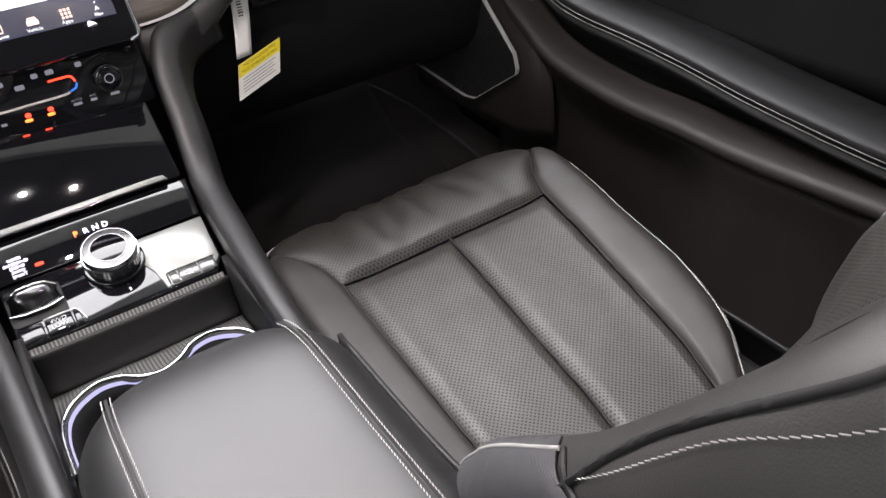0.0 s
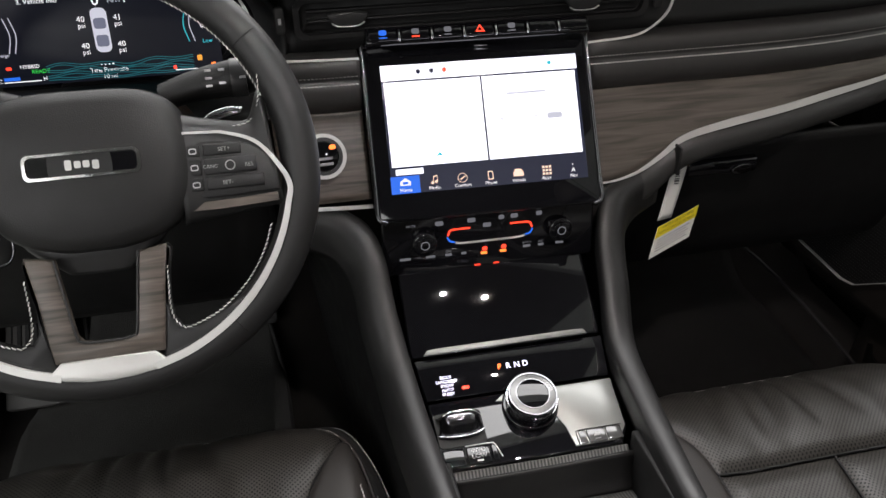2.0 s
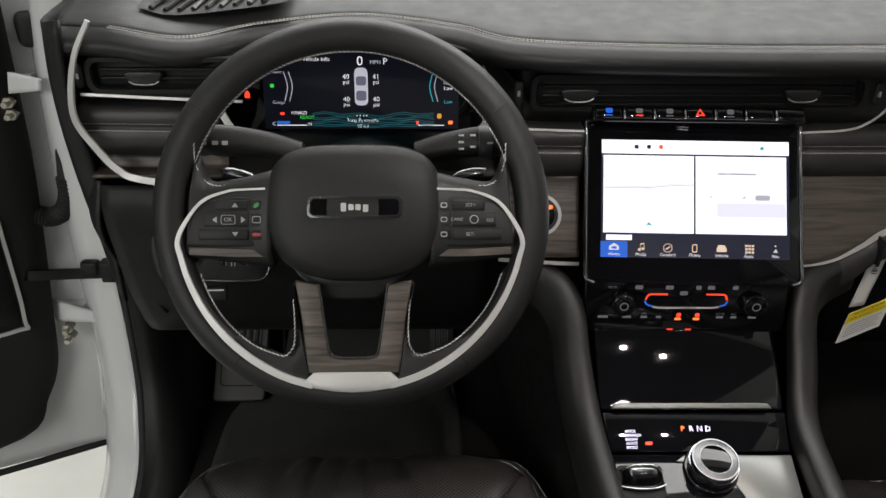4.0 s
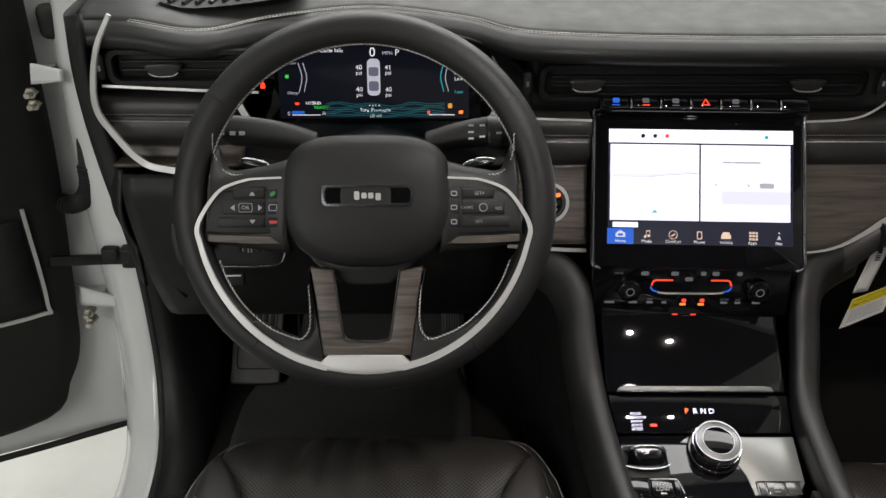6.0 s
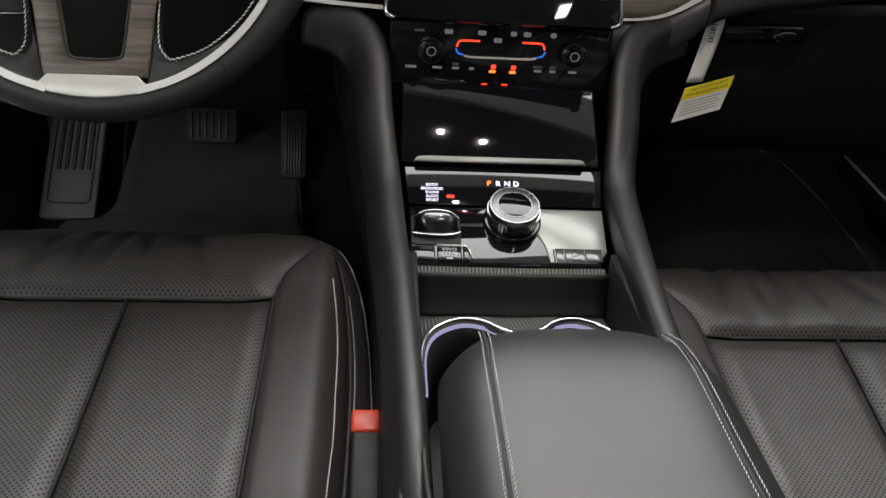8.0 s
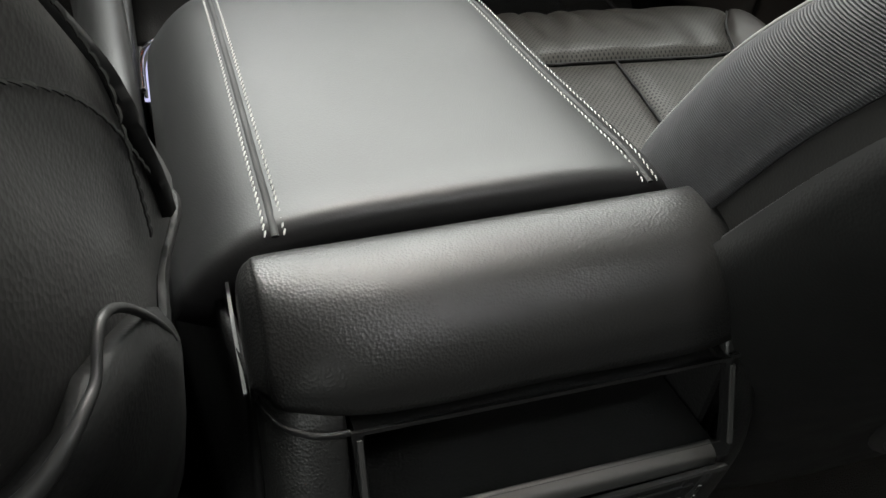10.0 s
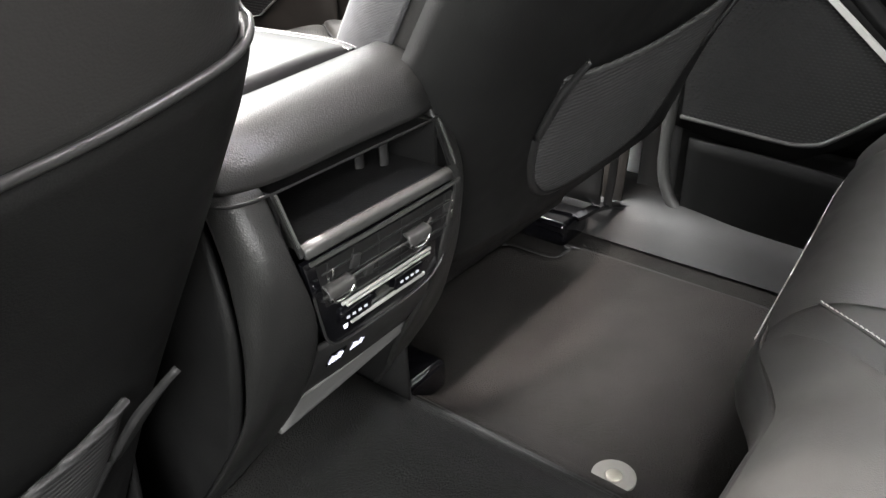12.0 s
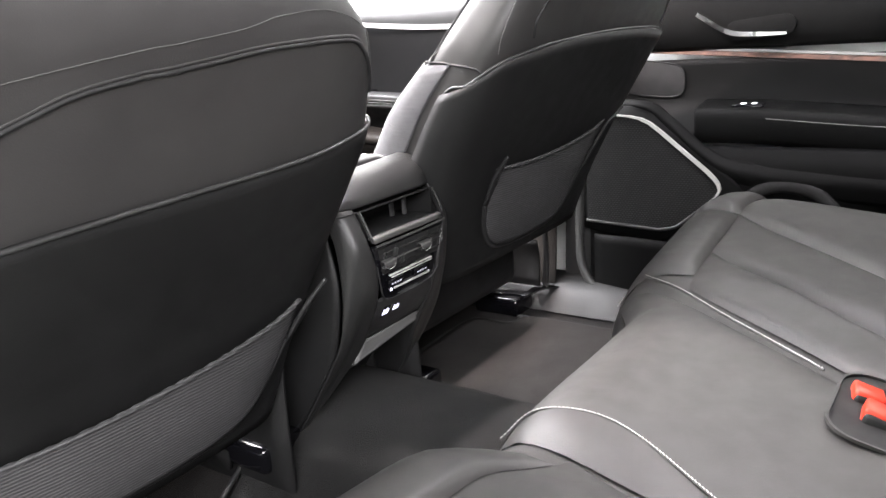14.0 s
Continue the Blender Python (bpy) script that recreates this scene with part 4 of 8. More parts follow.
# ---- climate panel, storage door ----
stack = thing("climate_panel", "gloss black climate control panel with red and blue lit marks", "control panel", (0, 0.9, 0.67))
CL = T((-0.002, 0.9310, 0.6715)) @ pose(0, 0, 0, 90 - 6, 0, -1.0) @ Matrix.Diagonal((0.93, 0.93, 1, 1))
part("face", slab(rounded(0.262, 0.084, 0.006, 4), 0.010, CL @ T((0, 0, -0.010)), 0.002), GLOSS, stack)
for kx in (-0.082, 0.086):
    knob = part("rotary_knob", disc(0.0150, 0.011, CL @ T((kx, 0.0, 0.0)), 32, 0.003), GLOSS, stack, "dark chrome rotary knob")
    part("knob_cap", disc(0.0105, 0.0015, CL @ T((kx, 0.0, 0.011)), 28, 0.0006), GLOSS, knob)
    part("knob_edge", frame_ring(oval(0.0150, 0.0150, 32), oval(0.0138, 0.0138, 32), 0.001, CL @ T((kx, 0, 0.0090))), DCHROME, knob)
    part("knob_mark", frame_ring(oval(0.0055, 0.0055, 20), oval(0.0044, 0.0044, 20), 0.0004, CL @ T((kx, 0, 0.0126))), DIM_GLOW, knob)
arc = lambda pts, mtl, r=0.0011: part("lit_line", tube(pts, r, 6, 24), mtl, stack).data.transform(CL)
arc([(-0.052, 0.004, 0.0008), (-0.049, 0.0105, 0.0008), (-0.040, 0.0115, 0.0008), (-0.025, 0.0115, 0.0008)], RED_GLOW)
arc([(0.052, 0.004, 0.0008), (0.049, 0.0105, 0.0008), (0.040, 0.0115, 0.0008), (0.025, 0.0115, 0.0008)], RED_GLOW)
arc([(-0.053, 0.002, 0.0008), (-0.050, -0.003, 0.0008), (-0.044, -0.005, 0.0008)], BLUE_GLOW)
arc([(0.053, 0.002, 0.0008), (0.050, -0.003, 0.0008), (0.044, -0.005, 0.0008)], BLUE_GLOW)
arc([(-0.043, -0.006, 0.0008), (-0.03, -0.0075, 0.0008), (0.03, -0.0075, 0.0008), (0.043, -0.006, 0.0008)], SILVER, 0.0014)
for x, w in ((-0.062, 0.010), (-0.023, 0.010), (0.014, 0.007), (0.030, 0.009), (0.061, 0.007), (-0.004, 0.010)):
    part("legend", slab(rounded(w, 0.0055, 0.0015, 3), 0.0004, CL @ T((x, 0.021 if x != -0.004 else 0.013, 0.0002))), DIM_GLOW, stack)
for x, w in ((-0.105, 0.013), (-0.074, 0.011), (-0.052, 0.008), (-0.033, 0.006), (0.046, 0.009), (0.064, 0.007), (0.088, 0.010)):
    part("legend", box(x - w / 2, x + w / 2, -0.0225, -0.0195, 0.0002, 0.0006, m=CL), DIM_GLOW, stack)
writing("OFF", 0.0042, CL @ T((-0.052, -0.0165, 0.0006)), DIM_GLOW, stack)
writing("AUTO", 0.0042, CL @ T((0.046, -0.0165, 0.0006)), DIM_GLOW, stack)
writing("A/C", 0.0042, CL @ T((0.064, -0.0165, 0.0006)), DIM_GLOW, stack)
writing("MUTE", 0.0042, CL @ T((-0.096, 0.021, 0.0006)), DIM_GLOW, stack)
for x in (-0.008, 0.016):
    part("seat_heat_lamp", slab(rounded(0.008, 0.0032, 0.0012, 4), 0.0006, CL @ T((x, -0.0235, 0.0003))), ORANGE_GLOW, stack)
    part("seat_heat_symbol", slab(rounded(0.006, 0.005, 0.002, 4), 0.0005, CL @ T((x + 0.001, -0.0180, 0.0003))), RED_GLOW, stack)
    part("lamp_line", box(x - 0.012, x - 0.005, -0.0395, -0.0382, 0.0002, 0.0008, m=CL), RED_GLOW, stack)
bin_door = thing("storage_bin_door", "gloss black storage bin door with a bright pull bar", "bin door", (0, 0.87, 0.6))
BD = T((-0.001, 0.8925, 0.6030)) @ pose(0, 0, 0, 41, 0, -0.5)
part("door", slab(rounded(0.216, 0.098, 0.004, 4), 0.008, BD @ T((0, 0, -0.008)), 0.0015), GLOSS, bin_door)
part("pull_bar", slab([(-0.0945, -0.0480), (0.0925, -0.0480), (0.0890, -0.0428), (0.0800, -0.0418), (-0.0800, -0.0418), (-0.0900, -0.0428)], 0.005, BD, 0.0014), SILVERGREY, bin_door, "satin silver pull bar")
# dark slip put in for the shaded lower half of the bar
part("bar_shadow_line", box(-0.092, 0.090, -0.0492, -0.0481, 0.0008, 0.0036, 0.0004, m=BD), DCHROME, bin_door, "dark line for the shade under the bar")

# ---- centre console ----
con = thing("centre_console", "black centre console with soft side rails, shift panel and cup holders", "console", (CX, 0.5, FLOOR))
for s in (-1, 1):
    k = 0.0 if s < 0 else 0.004
    # each row: inner edge x, outer edge x, y, z of the flat top
    ridge = ((0.090, 0.108, 0.36, 0.490), (0.093, 0.111, 0.43, 0.527), (0.096, 0.113, 0.50, 0.545), (0.100, 0.117, 0.60, 0.551), (0.104, 0.123, 0.68, 0.555), (0.109, 0.131, 0.76, 0.560), (0.114, 0.137, 0.835, 0.576), (0.122, 0.146, 0.885, 0.622), (0.127, 0.151, 0.922, 0.668), (0.140, 0.170, 0.950, 0.692), (0.168, 0.215, 0.975, 0.703))
    if s > 0:
        ridge = tuple((a - 0.004, b - 0.003, y, z) for a, b, y, z in ridge)
    rows_r = []
    for a, b, y, z in ridge:
        w = b - a
        rows_r.append([(s * a + k, y + 0.004, z - 0.030), (s * (a - 0.0005) + k, y + 0.001, z - 0.006), (s * (a + 0.0015) + k, y, z - 0.001), (s * (a + w * 0.35) + k, y, z + 0.0015), (s * (a + w * 0.75) + k, y, z - 0.001), (s * b + k, y + 0.001, z - 0.008), (s * (b + 0.005) + k, y + 0.004, z - 0.022), (s * (b + 0.008) + k, y + 0.010, z - 0.045)])
    part("side_rail", loft(rows_r, 30, 60), SOFT, con, "soft-touch side rail", solid=0.003)
    part("side_panel", loft([[(s * 0.112 + k, 0.29, 0.53), (s * 0.114 + k, 0.5, 0.53), (s * 0.118 + k, 0.74, 0.535), (s * 0.128 + k, 0.87, 0.575), (s * 0.150 + k, 0.95, 0.66), (s * 0.19 + k, 1.0, 0.68)], [(s * 0.125 + k, 0.30, 0.36), (s * 0.128 + k, 0.5, 0.38), (s * 0.135 + k, 0.74, 0.42), (s * 0.15 + k, 0.90, 0.46), (s * 0.17 + k, 1.05, 0.50), (s * 0.20 + k, 1.2, 0.52)], [(s * 0.13 + k, 0.30, 0.17), (s * 0.13 + k, 0.5, 0.17), (s * 0.14 + k, 0.74, 0.19), (s * 0.155 + k, 0.95, 0.22), (s * 0.17 + k, 1.2, 0.24), (s * 0.20 + k, 1.45, 0.33)]], 30, 20), HARD, con, solid=0.004)
SP = T((0.001, 0.803, 0.537)) @ pose(0, 0, 0, 17, 0, -0.5)       # shift panel plane
SU = T((0.001, 0.8155, 0.5415)) @ pose(0, 0, 0, 32, 0, -0.5)      # the strip with the letters leans back more
part("panel_upper", slab([(-0.102, 0.001), (0.104, 0.001), (0.108, 0.0475), (-0.107, 0.0475)], 0.006, SU @ T((0, 0, -0.006)), 0.0012), GLOSS, con, "gloss black strip with lit letters")
part("panel_lower", slab([(-0.096, -0.068), (0.090, -0.068), (0.101, -0.050), (0.105, 0.011), (-0.101, 0.011), (-0.100, -0.055)], 0.007, SP @ T((0, 0, -0.006)), 0.0015), GLOSS, con, "gloss black plate round the shift dial")
# the pale grey carries the bright ceiling mirrored in the plate
part("grey_insert", slab([(0.040, -0.064), (0.088, -0.064), (0.099, -0.049), (0.103, 0.009), (-0.02, 0.009), (-0.03, 0.002), (0.02, -0.004), (0.036, -0.04)], 0.0016, SP @ T((0, 0, 0.0008)), 0.0006), material("grey_with_mirrored_ceiling", (0.22, 0.225, 0.215), 0.34, metal=0.5, tone=0.05, coat=0.15), con, "grey gloss insert, paled for the ceiling mirrored in it")
part("front_lip", band([(-0.097, -0.0735, -0.004), (0.0, -0.0745, -0.004), (0.094, -0.0735, -0.004)], 0.005, 0.003, (0, -0.6, 1), 20), RIBBED, con, "ribbed silver lip").data.transform(SP)
for ch, x, mtl in (("P", -0.0170, GEAR_GLOW), ("R", -0.0070, LETTER_GLOW), ("N", 0.0028, LETTER_GLOW), ("D", 0.0124, LETTER_GLOW)):
    writing(ch, 0.0090, SU @ T((x + 0.001, 0.0275, 0.0006)), mtl, con)
for i, word in enumerate(("ROCK", "SAND/MUD", "SNOW", "AUTO", "SPORT")):
    writing(word, 0.0046, SU @ T((-0.077, 0.0245 - i * 0.0047, 0.0006)), LETTER_GLOW, con)
part("mode_lamp", slab(rounded(0.0080, 0.0034, 0.0012, 4), 0.0006, SU @ T((-0.0575, 0.0105, 0.0004))), RED_GLOW, con)
# dial
dial = thing("shift_dial", "round chrome shift dial with a black cap", "shift dial", (0.02, 0.79, 0.54))
DM = SP @ T((0.0050, -0.0105, 0.001)) @ Matrix.Diagonal((1, 1, 0.80, 1))
part("skirt", disc(0.030, 0.008, DM, 40, 0.002), GLOSS, dial)
part("body", loft([[(0.0245 * math.cos(a), 0.0245 * math.sin(a), 0.008) for a in np.linspace(0, 2 * math.pi, 33)[:-1]], [(0.0255 * math.cos(a), 0.0255 * math.sin(a), 0.014) for a in np.linspace(0, 2 * math.pi, 33)[:-1]], [(0.0265 * math.cos(a), 0.0265 * math.sin(a), 0.026) for a in np.linspace(0, 2 * math.pi, 33)[:-1]], [(0.0255 * math.cos(a), 0.0255 * math.sin(a), 0.032) for a in np.linspace(0, 2 * math.pi, 33)[:-1]]], 48, 12, True, True), DCHROME, dial, "dark chrome body").data.transform(DM)
for i in range(48):
    a = 2 * math.pi * i / 48
    part("grip_rib", box(-0.0010, 0.0010, -0.001, 0.001, 0.013, 0.025, m=DM @ pose(0.0262 * math.cos(a), 0.0262 * math.sin(a), 0, 0, 0, math.degrees(a))), CHROME, dial)
part("top_ring", frame_ring(oval(0.0256, 0.0256, 40), oval(0.0240, 0.0240, 40), 0.003, DM @ T((0, 0, 0.031))), DCHROME, dial, "dark chrome ring")
part("cap", disc(0.0240, 0.002, DM @ T((0, 0, 0.0315)), 36, 0.0008), DIALSILVER, dial, "brushed silver cap")
part("cap_ring", frame_ring(oval(0.0178, 0.0178, 36), oval(0.0170, 0.0170, 36), 0.001, DM @ T((0, 0, 0.0334))), DCHROME, dial)
part("cap_centre", disc(0.0168, 0.0008, DM @ T((0, 0, 0.0332)), 32, 0.0003), GLOSS, dial)
# mode toggle and buttons
toggle = thing("mode_toggle", "chrome-edged rocker for the drive mode", "toggle", (-0.07, 0.78, 0.53))
TM = SP @ T((-0.0740, -0.0255, 0.001)) @ Matrix.Diagonal((1.12, 1, 1, 1))
part("bay", slab(rounded(0.045, 0.040, 0.004, 4, 0, 0.002), 0.0012, TM, 0.0004), DARK, toggle)
part("rocker", loft([[(-0.021, -0.004, 0.002), (-0.019, 0.004, 0.010), (-0.019, 0.012, 0.010), (-0.021, 0.016, 0.002)], [(-0.01, -0.008, 0.004), (-0.01, 0.003, 0.017), (-0.01, 0.012, 0.017), (-0.01, 0.018, 0.003)], [(0.01, -0.008, 0.004), (0.01, 0.003, 0.017), (0.01, 0.012, 0.017), (0.01, 0.018, 0.003)], [(0.021, -0.002, 0.002), (0.019, 0.004, 0.010), (0.019, 0.012, 0.010), (0.021, 0.016, 0.002)]], 14, 20), DCHROME, toggle, "dark chrome rocker", solid=0.001).data.transform(TM)
part("rocker_edge", tube([(-0.020, 0.010, 0.0105), (-0.01, 0.0125, 0.0175), (0.01, 0.0125, 0.0175), (0.020, 0.010, 0.0105)], 0.0012, 8, 24), CHROME, toggle).data.transform(TM)
part("rocker_edge", tube([(-0.0215, -0.005, 0.004), (-0.010, -0.0085, 0.005), (0.010, -0.0085, 0.005), (0.0215, -0.004, 0.004)], 0.0012, 8, 24), CHROME, toggle).data.transform(TM)
btn = thing("drive_buttons", "group of gloss black buttons with silver outlines", "buttons", (-0.06, 0.74, 0.52))
for x0, x1 in ((-0.098, -0.0755), (-0.0735, -0.049), (-0.0475, -0.041)):
    part("key", box(x0, x1, -0.0655, -0.0455, 0.0, 0.0030, 0.0015, m=SP), GLOSS, btn)
part("outline", tube([(-0.0735, -0.0450, 0.003), (-0.050, -0.0450, 0.003), (-0.043, -0.047, 0.003), (-0.038, -0.062, 0.003)], 0.0006, 6, 30), SILVER, btn).data.transform(SP)
writing("4WD", 0.0068, SP @ T((-0.0612, -0.0512, 0.0033)), GREYINK, btn)
writing("LOW", 0.0068, SP @ T((-0.0612, -0.0575, 0.0033)), GREYINK, btn)
part("legend_bar", box(-0.0645, -0.058, -0.0632, -0.0615, 0.003, 0.0034, m=SP), GREYINK, btn)
btn2 = thing("hill_buttons", "small grey gloss buttons with thin outlines", "buttons", (0.07, 0.74, 0.52))
for x0, x1 in ((0.046, 0.054), (0.055, 0.075), (0.076, 0.0925)):
    part("key", box(x0, x1, -0.0635, -0.0485, 0.0018, 0.0038, 0.001, m=SP), material("grey_gloss_key", (0.10, 0.10, 0.10), 0.15, metal=0.5) if x0 == 0.046 else bpy.data.materials["grey_gloss_key"], btn2)
part("outline", tube([(0.044, -0.064, 0.0034), (0.044, -0.052, 0.0034), (0.047, -0.0478, 0.0034), (0.070, -0.0478, 0.0034), (0.094, -0.0478, 0.0034)], 0.0006, 6, 40), DARK, btn2).data.transform(SP)
part("symbol", slab([(-0.004, -0.0015), (0.004, -0.001), (0.003, 0.001), (-0.001, 0.0025)], 0.0004, SP @ T((0.065, -0.0555, 0.0039))), GREYINK, btn2)
part("symbol_line", box(0.062, 0.068, -0.0605, -0.0598, 0.0038, 0.0042, m=SP), GREYINK, btn2)
# tray, cup holders and the ribbed plate
part("front_wall", loft([[(-0.098, 0.727, 0.516), (0.0, 0.7255, 0.516), (0.098, 0.727, 0.516)], [(-0.096, 0.724, 0.49), (0.0, 0.7225, 0.49), (0.096, 0.724, 0.49)], [(-0.095, 0.715, 0.472), (0.0, 0.713, 0.472), (0.095, 0.715, 0.472)]], 14, 10), HARD, con, solid=0.003)


def cup_edge(off=0.0, n=40):
    up = 0.012
    pts = [(-0.092, 0.560), (-0.091, 0.612), (-0.080, 0.640), (-0.056, 0.655), (-0.034, 0.652), (-0.018, 0.640), (0.0, 0.6335), (0.018, 0.640), (0.034, 0.653), (0.056, 0.656), (0.080, 0.641), (0.092, 0.612), (0.094, 0.560)]
    return [(x * (1 - off * 8), y - off + up, 0) for x, y in pts]


plate_front = [(-0.095 + 0.19 * i / 12, 0.7155, 0.4725) for i in range(13)]
plate_back = [(x, y, 0.503) for x, y, z in cup_edge()]
part("ribbed_plate", sheet(list(zip(*[spline([a, ((a[0] + b[0]) / 2, (a[1] + b[1]) / 2, 0.486), b], 6) for a, b in zip(spline(plate_front, 50), spline(plate_back, 50))]))), RIBBED, con, "ribbed metallic plate", solid=0.002)
cup = part("cup_holder", sheet([spline([(x, y, 0.503) for x, y, z in cup_edge()], 60), spline([(x, y, 0.485) for x, y, z in cup_edge(0.004)], 60), spline([(x, y, 0.40) for x, y, z in cup_edge(0.008)], 60)]), DARK, con, "dark double cup holder", solid=0.002)
part("rim", tube([(x, y, 0.5040) for x, y, z in cup_edge()], 0.0019, 10, 90), CHROME, cup, "chrome rim")
part("ring_light", band([(x, y, 0.4985) for x, y, z in cup_edge(0.003)], 0.0020, 0.0008, (0, -1, 0.3), 90), VIOLET_GLOW, cup, "pale violet ring light")
part("floor", box(-0.095, 0.10, 0.55, 0.66, 0.396, 0.40), DARK, cup)
part("tray_side", box(-0.102, -0.094, 0.54, 0.735, 0.40, 0.535, 0.002), HARD, con)
part("tray_side", box(0.097, 0.106, 0.54, 0.735, 0.40, 0.535, 0.002), HARD, con)
part("core", box(-0.050, 0.095, 0.345, 0.55, 0.31, 0.53, 0.01), HARD, con)
# armrest lid
lid = thing("armrest_lid", "padded black leather armrest lid with pale double seams", "armrest", (CX, 0.43, 0.56))


def lid_z(x, y):
    u = abs(x - CX) / 0.107
    v = (y - 0.43) / 0.145
    front = max(0.0, v)
    tilt = 0.045 * (x - 0.025) * smoothstep(0.44, 0.31, y)
    return 0.590 + tilt - 0.030 * u ** 6 - 0.026 * front ** 5 - 0.003 * max(0, -v / 0.9) ** 30 - 0.002 * u * u


rows = []
for i in range(29):
    v = -0.897 + 1.897 * i / 28
    half = 0.107 * (1 - 0.10 * max(0, v) ** 5)
    rows.append([(CX + half * (-1 + 2 * j / 40), 0.43 + 0.145 * v - 0.034 * max(0, v) ** 2 * (abs(-1 + 2 * j / 40)) ** 3.2, lid_z(CX + half * (-1 + 2 * j / 40), 0.43 + 0.145 * v)) for j in range(41)])
part("pad", sheet(rows), LIDSKIN, lid, solid=0.03)
for x in (-0.0515, 0.0955):
    line = [(x * (1 - 0.04 * smoothstep(0.5, 0.58, y)), y, lid_z(x, y) + 0.0006) for y in np.linspace(0.3005, 0.560, 15)]
    part("seam_groove", tube(line, 0.0014, 6, 40, flat=0.5), DARK, lid)
    part("seam_stitching", stitches(line, 0.0030, 0.0005, 0.00038, lift=0.0003, twin=0.0033, slant=0.0004), LIDTHREAD, lid, "double row of pale stitches")
part("lid_base", box(-0.068, 0.108, 0.315, 0.55, 0.52, 0.560, 0.01), HARD, lid)
# near-black block stands in for the shade in the gap behind the lid
part("hinge_gap_shade", box(-0.058, 0.112, 0.2850, 0.312, 0.53, 0.566), DARK, lid)

# ---- steering wheel ----
WT = 26.0
WM = T((-0.387, 0.862, 0.819)) @ pose(0, 0, 0, 90 - WT, 0, 0) @ Matrix.Scale(1.06, 4)      # own x right, y up in the rim's plane, z to the driver
wheel = thing("steering_wheel", "black leather steering wheel with silver and wood inserts", "steering wheel", (-0.384, 0.83, 0.84))


def wp(name, bm, mtl, parent=None, label="", solid=0.0):
    ob = part(name, bm, mtl, parent or wheel, label, solid=solid)
    ob.data.transform(WM)
    return ob


def ring_pt(deg, r, z=0.0):
    a = radians(deg)
    squash = 1.0 - 0.02 * smoothstep(-0.5, -1.0, math.sin(a))
    return (r * math.cos(a), r * math.sin(a) * squash, z)


rim = wp("rim", tube([ring_pt(a, 0.1735) for a in range(0, 360, 12)], 0.0165, 20, 160, True, flat=0.86), WHEEL_LEATHER, None, "leather-wrapped rim")
wp("inner_stitching", stitches([ring_pt(a, 0.1570, 0.004) for a in range(18, 163, 8)], 0.0042, 0.0018, 0.00045, up=(0, 0, 1), slant=0.0006), THREAD, rim, "pale cross stitches")
for a in (36, 144, 232, 308):
    wp("rim_joint", tube([ring_pt(a, 0.1568, 0.002), ring_pt(a, 0.165, 0.0126), ring_pt(a, 0.180, 0.0134), ring_pt(a, 0.1900, 0.002)], 0.0006, 6, 20), DARK, rim)
# silver insert: from the hub over the spoke, down round the rim to the blade
for s in (-1, 1):
    sweep = [(s * 0.0797, 0.0271, 0.0150), (s * 0.1000, 0.0262, 0.0148), (s * 0.1155, 0.0245, 0.0145), (s * 0.1392, 0.0149, 0.0145), (s * 0.1560, -0.0069, 0.0150), (s * 0.1625, -0.0232, 0.0145)] + [(0.1640 * math.cos(radians(a)) * -s, 0.1640 * math.sin(radians(a)), 0.0140) for a in (193, 200, 208, 216, 224, 232, 240, 248, 257)]
    wp("silver_insert", band(sweep, 0.0032, 0.0022, (0, 0, 1), 140, rs=(0.30, 0.32, 0.36, 0.48, 0.62, 0.70, 0.76, 0.82, 0.88, 0.94, 1, 1, 1, 1, 1)), SILVER, None, "satin silver insert")
wp("bottom_blade", slab([(-0.0370, -0.1475), (0.0360, -0.1475), (0.0430, -0.1540), (0.0500, -0.1565), (0.0360, -0.1625), (0.0180, -0.1655), (0.0, -0.1665), (-0.0180, -0.1655), (-0.0360, -0.1625), (-0.0500, -0.1565), (-0.0440, -0.1540)], 0.005, T((0.001, 0, 0.0108)), 0.001), SILVER, None, "satin silver bottom blade")
# hub
hub_out = soften([(0.0, 0.0600), (0.050, 0.0570), (0.076, 0.040), (0.0835, 0.005), (0.080, -0.030), (0.062, -0.056), (0.028, -0.0685), (0.0, -0.0700), (-0.028, -0.0685), (-0.062, -0.056), (-0.080, -0.030), (-0.0835, 0.005), (-0.076, 0.040), (-0.050, 0.0570)], 56)
rows_h = []
for k, lift in ((1.0, -0.012), (1.0, 0.004), (0.985, 0.012), (0.94, 0.0175), (0.80, 0.0215), (0.5, 0.0240), (0.2, 0.0250), (0.02, 0.0252)):
    rows_h.append([(x * k + 0.003, y * k + 0.009, lift) for x, y in hub_out])
wp("airbag_cover", sheet(rows_h, True), HUB, None, "grained airbag cover")
badge = wp("badge", frame_ring(rounded(0.088, 0.0205, 0.0055, 6, 0, 0.0095), rounded(0.0830, 0.0160, 0.0045, 6, 0, 0.0095), 0.0035, T((0.005, 0, 0.0235))), CHROME, None, "chrome framed badge")
wp("badge_plate", slab(rounded(0.081, 0.0145, 0.004, 6, 0, 0.0095), 0.001, T((0.005, 0, 0.0237))), GLOSS, badge)
for i, (w, h, dx) in enumerate(((0.005, 0.008, -0.0105), (0.005, 0.0055, -0.0035), (0.005, 0.0055, 0.0030), (0.005, 0.0070, 0.0100))):
    wp("badge_mark", slab(rounded(w, h, 0.0012, 3, dx, 0.0095 - (0.001 if i == 3 else 0)), 0.0010, T((0.005, 0, 0.0247))), SILVER, badge)
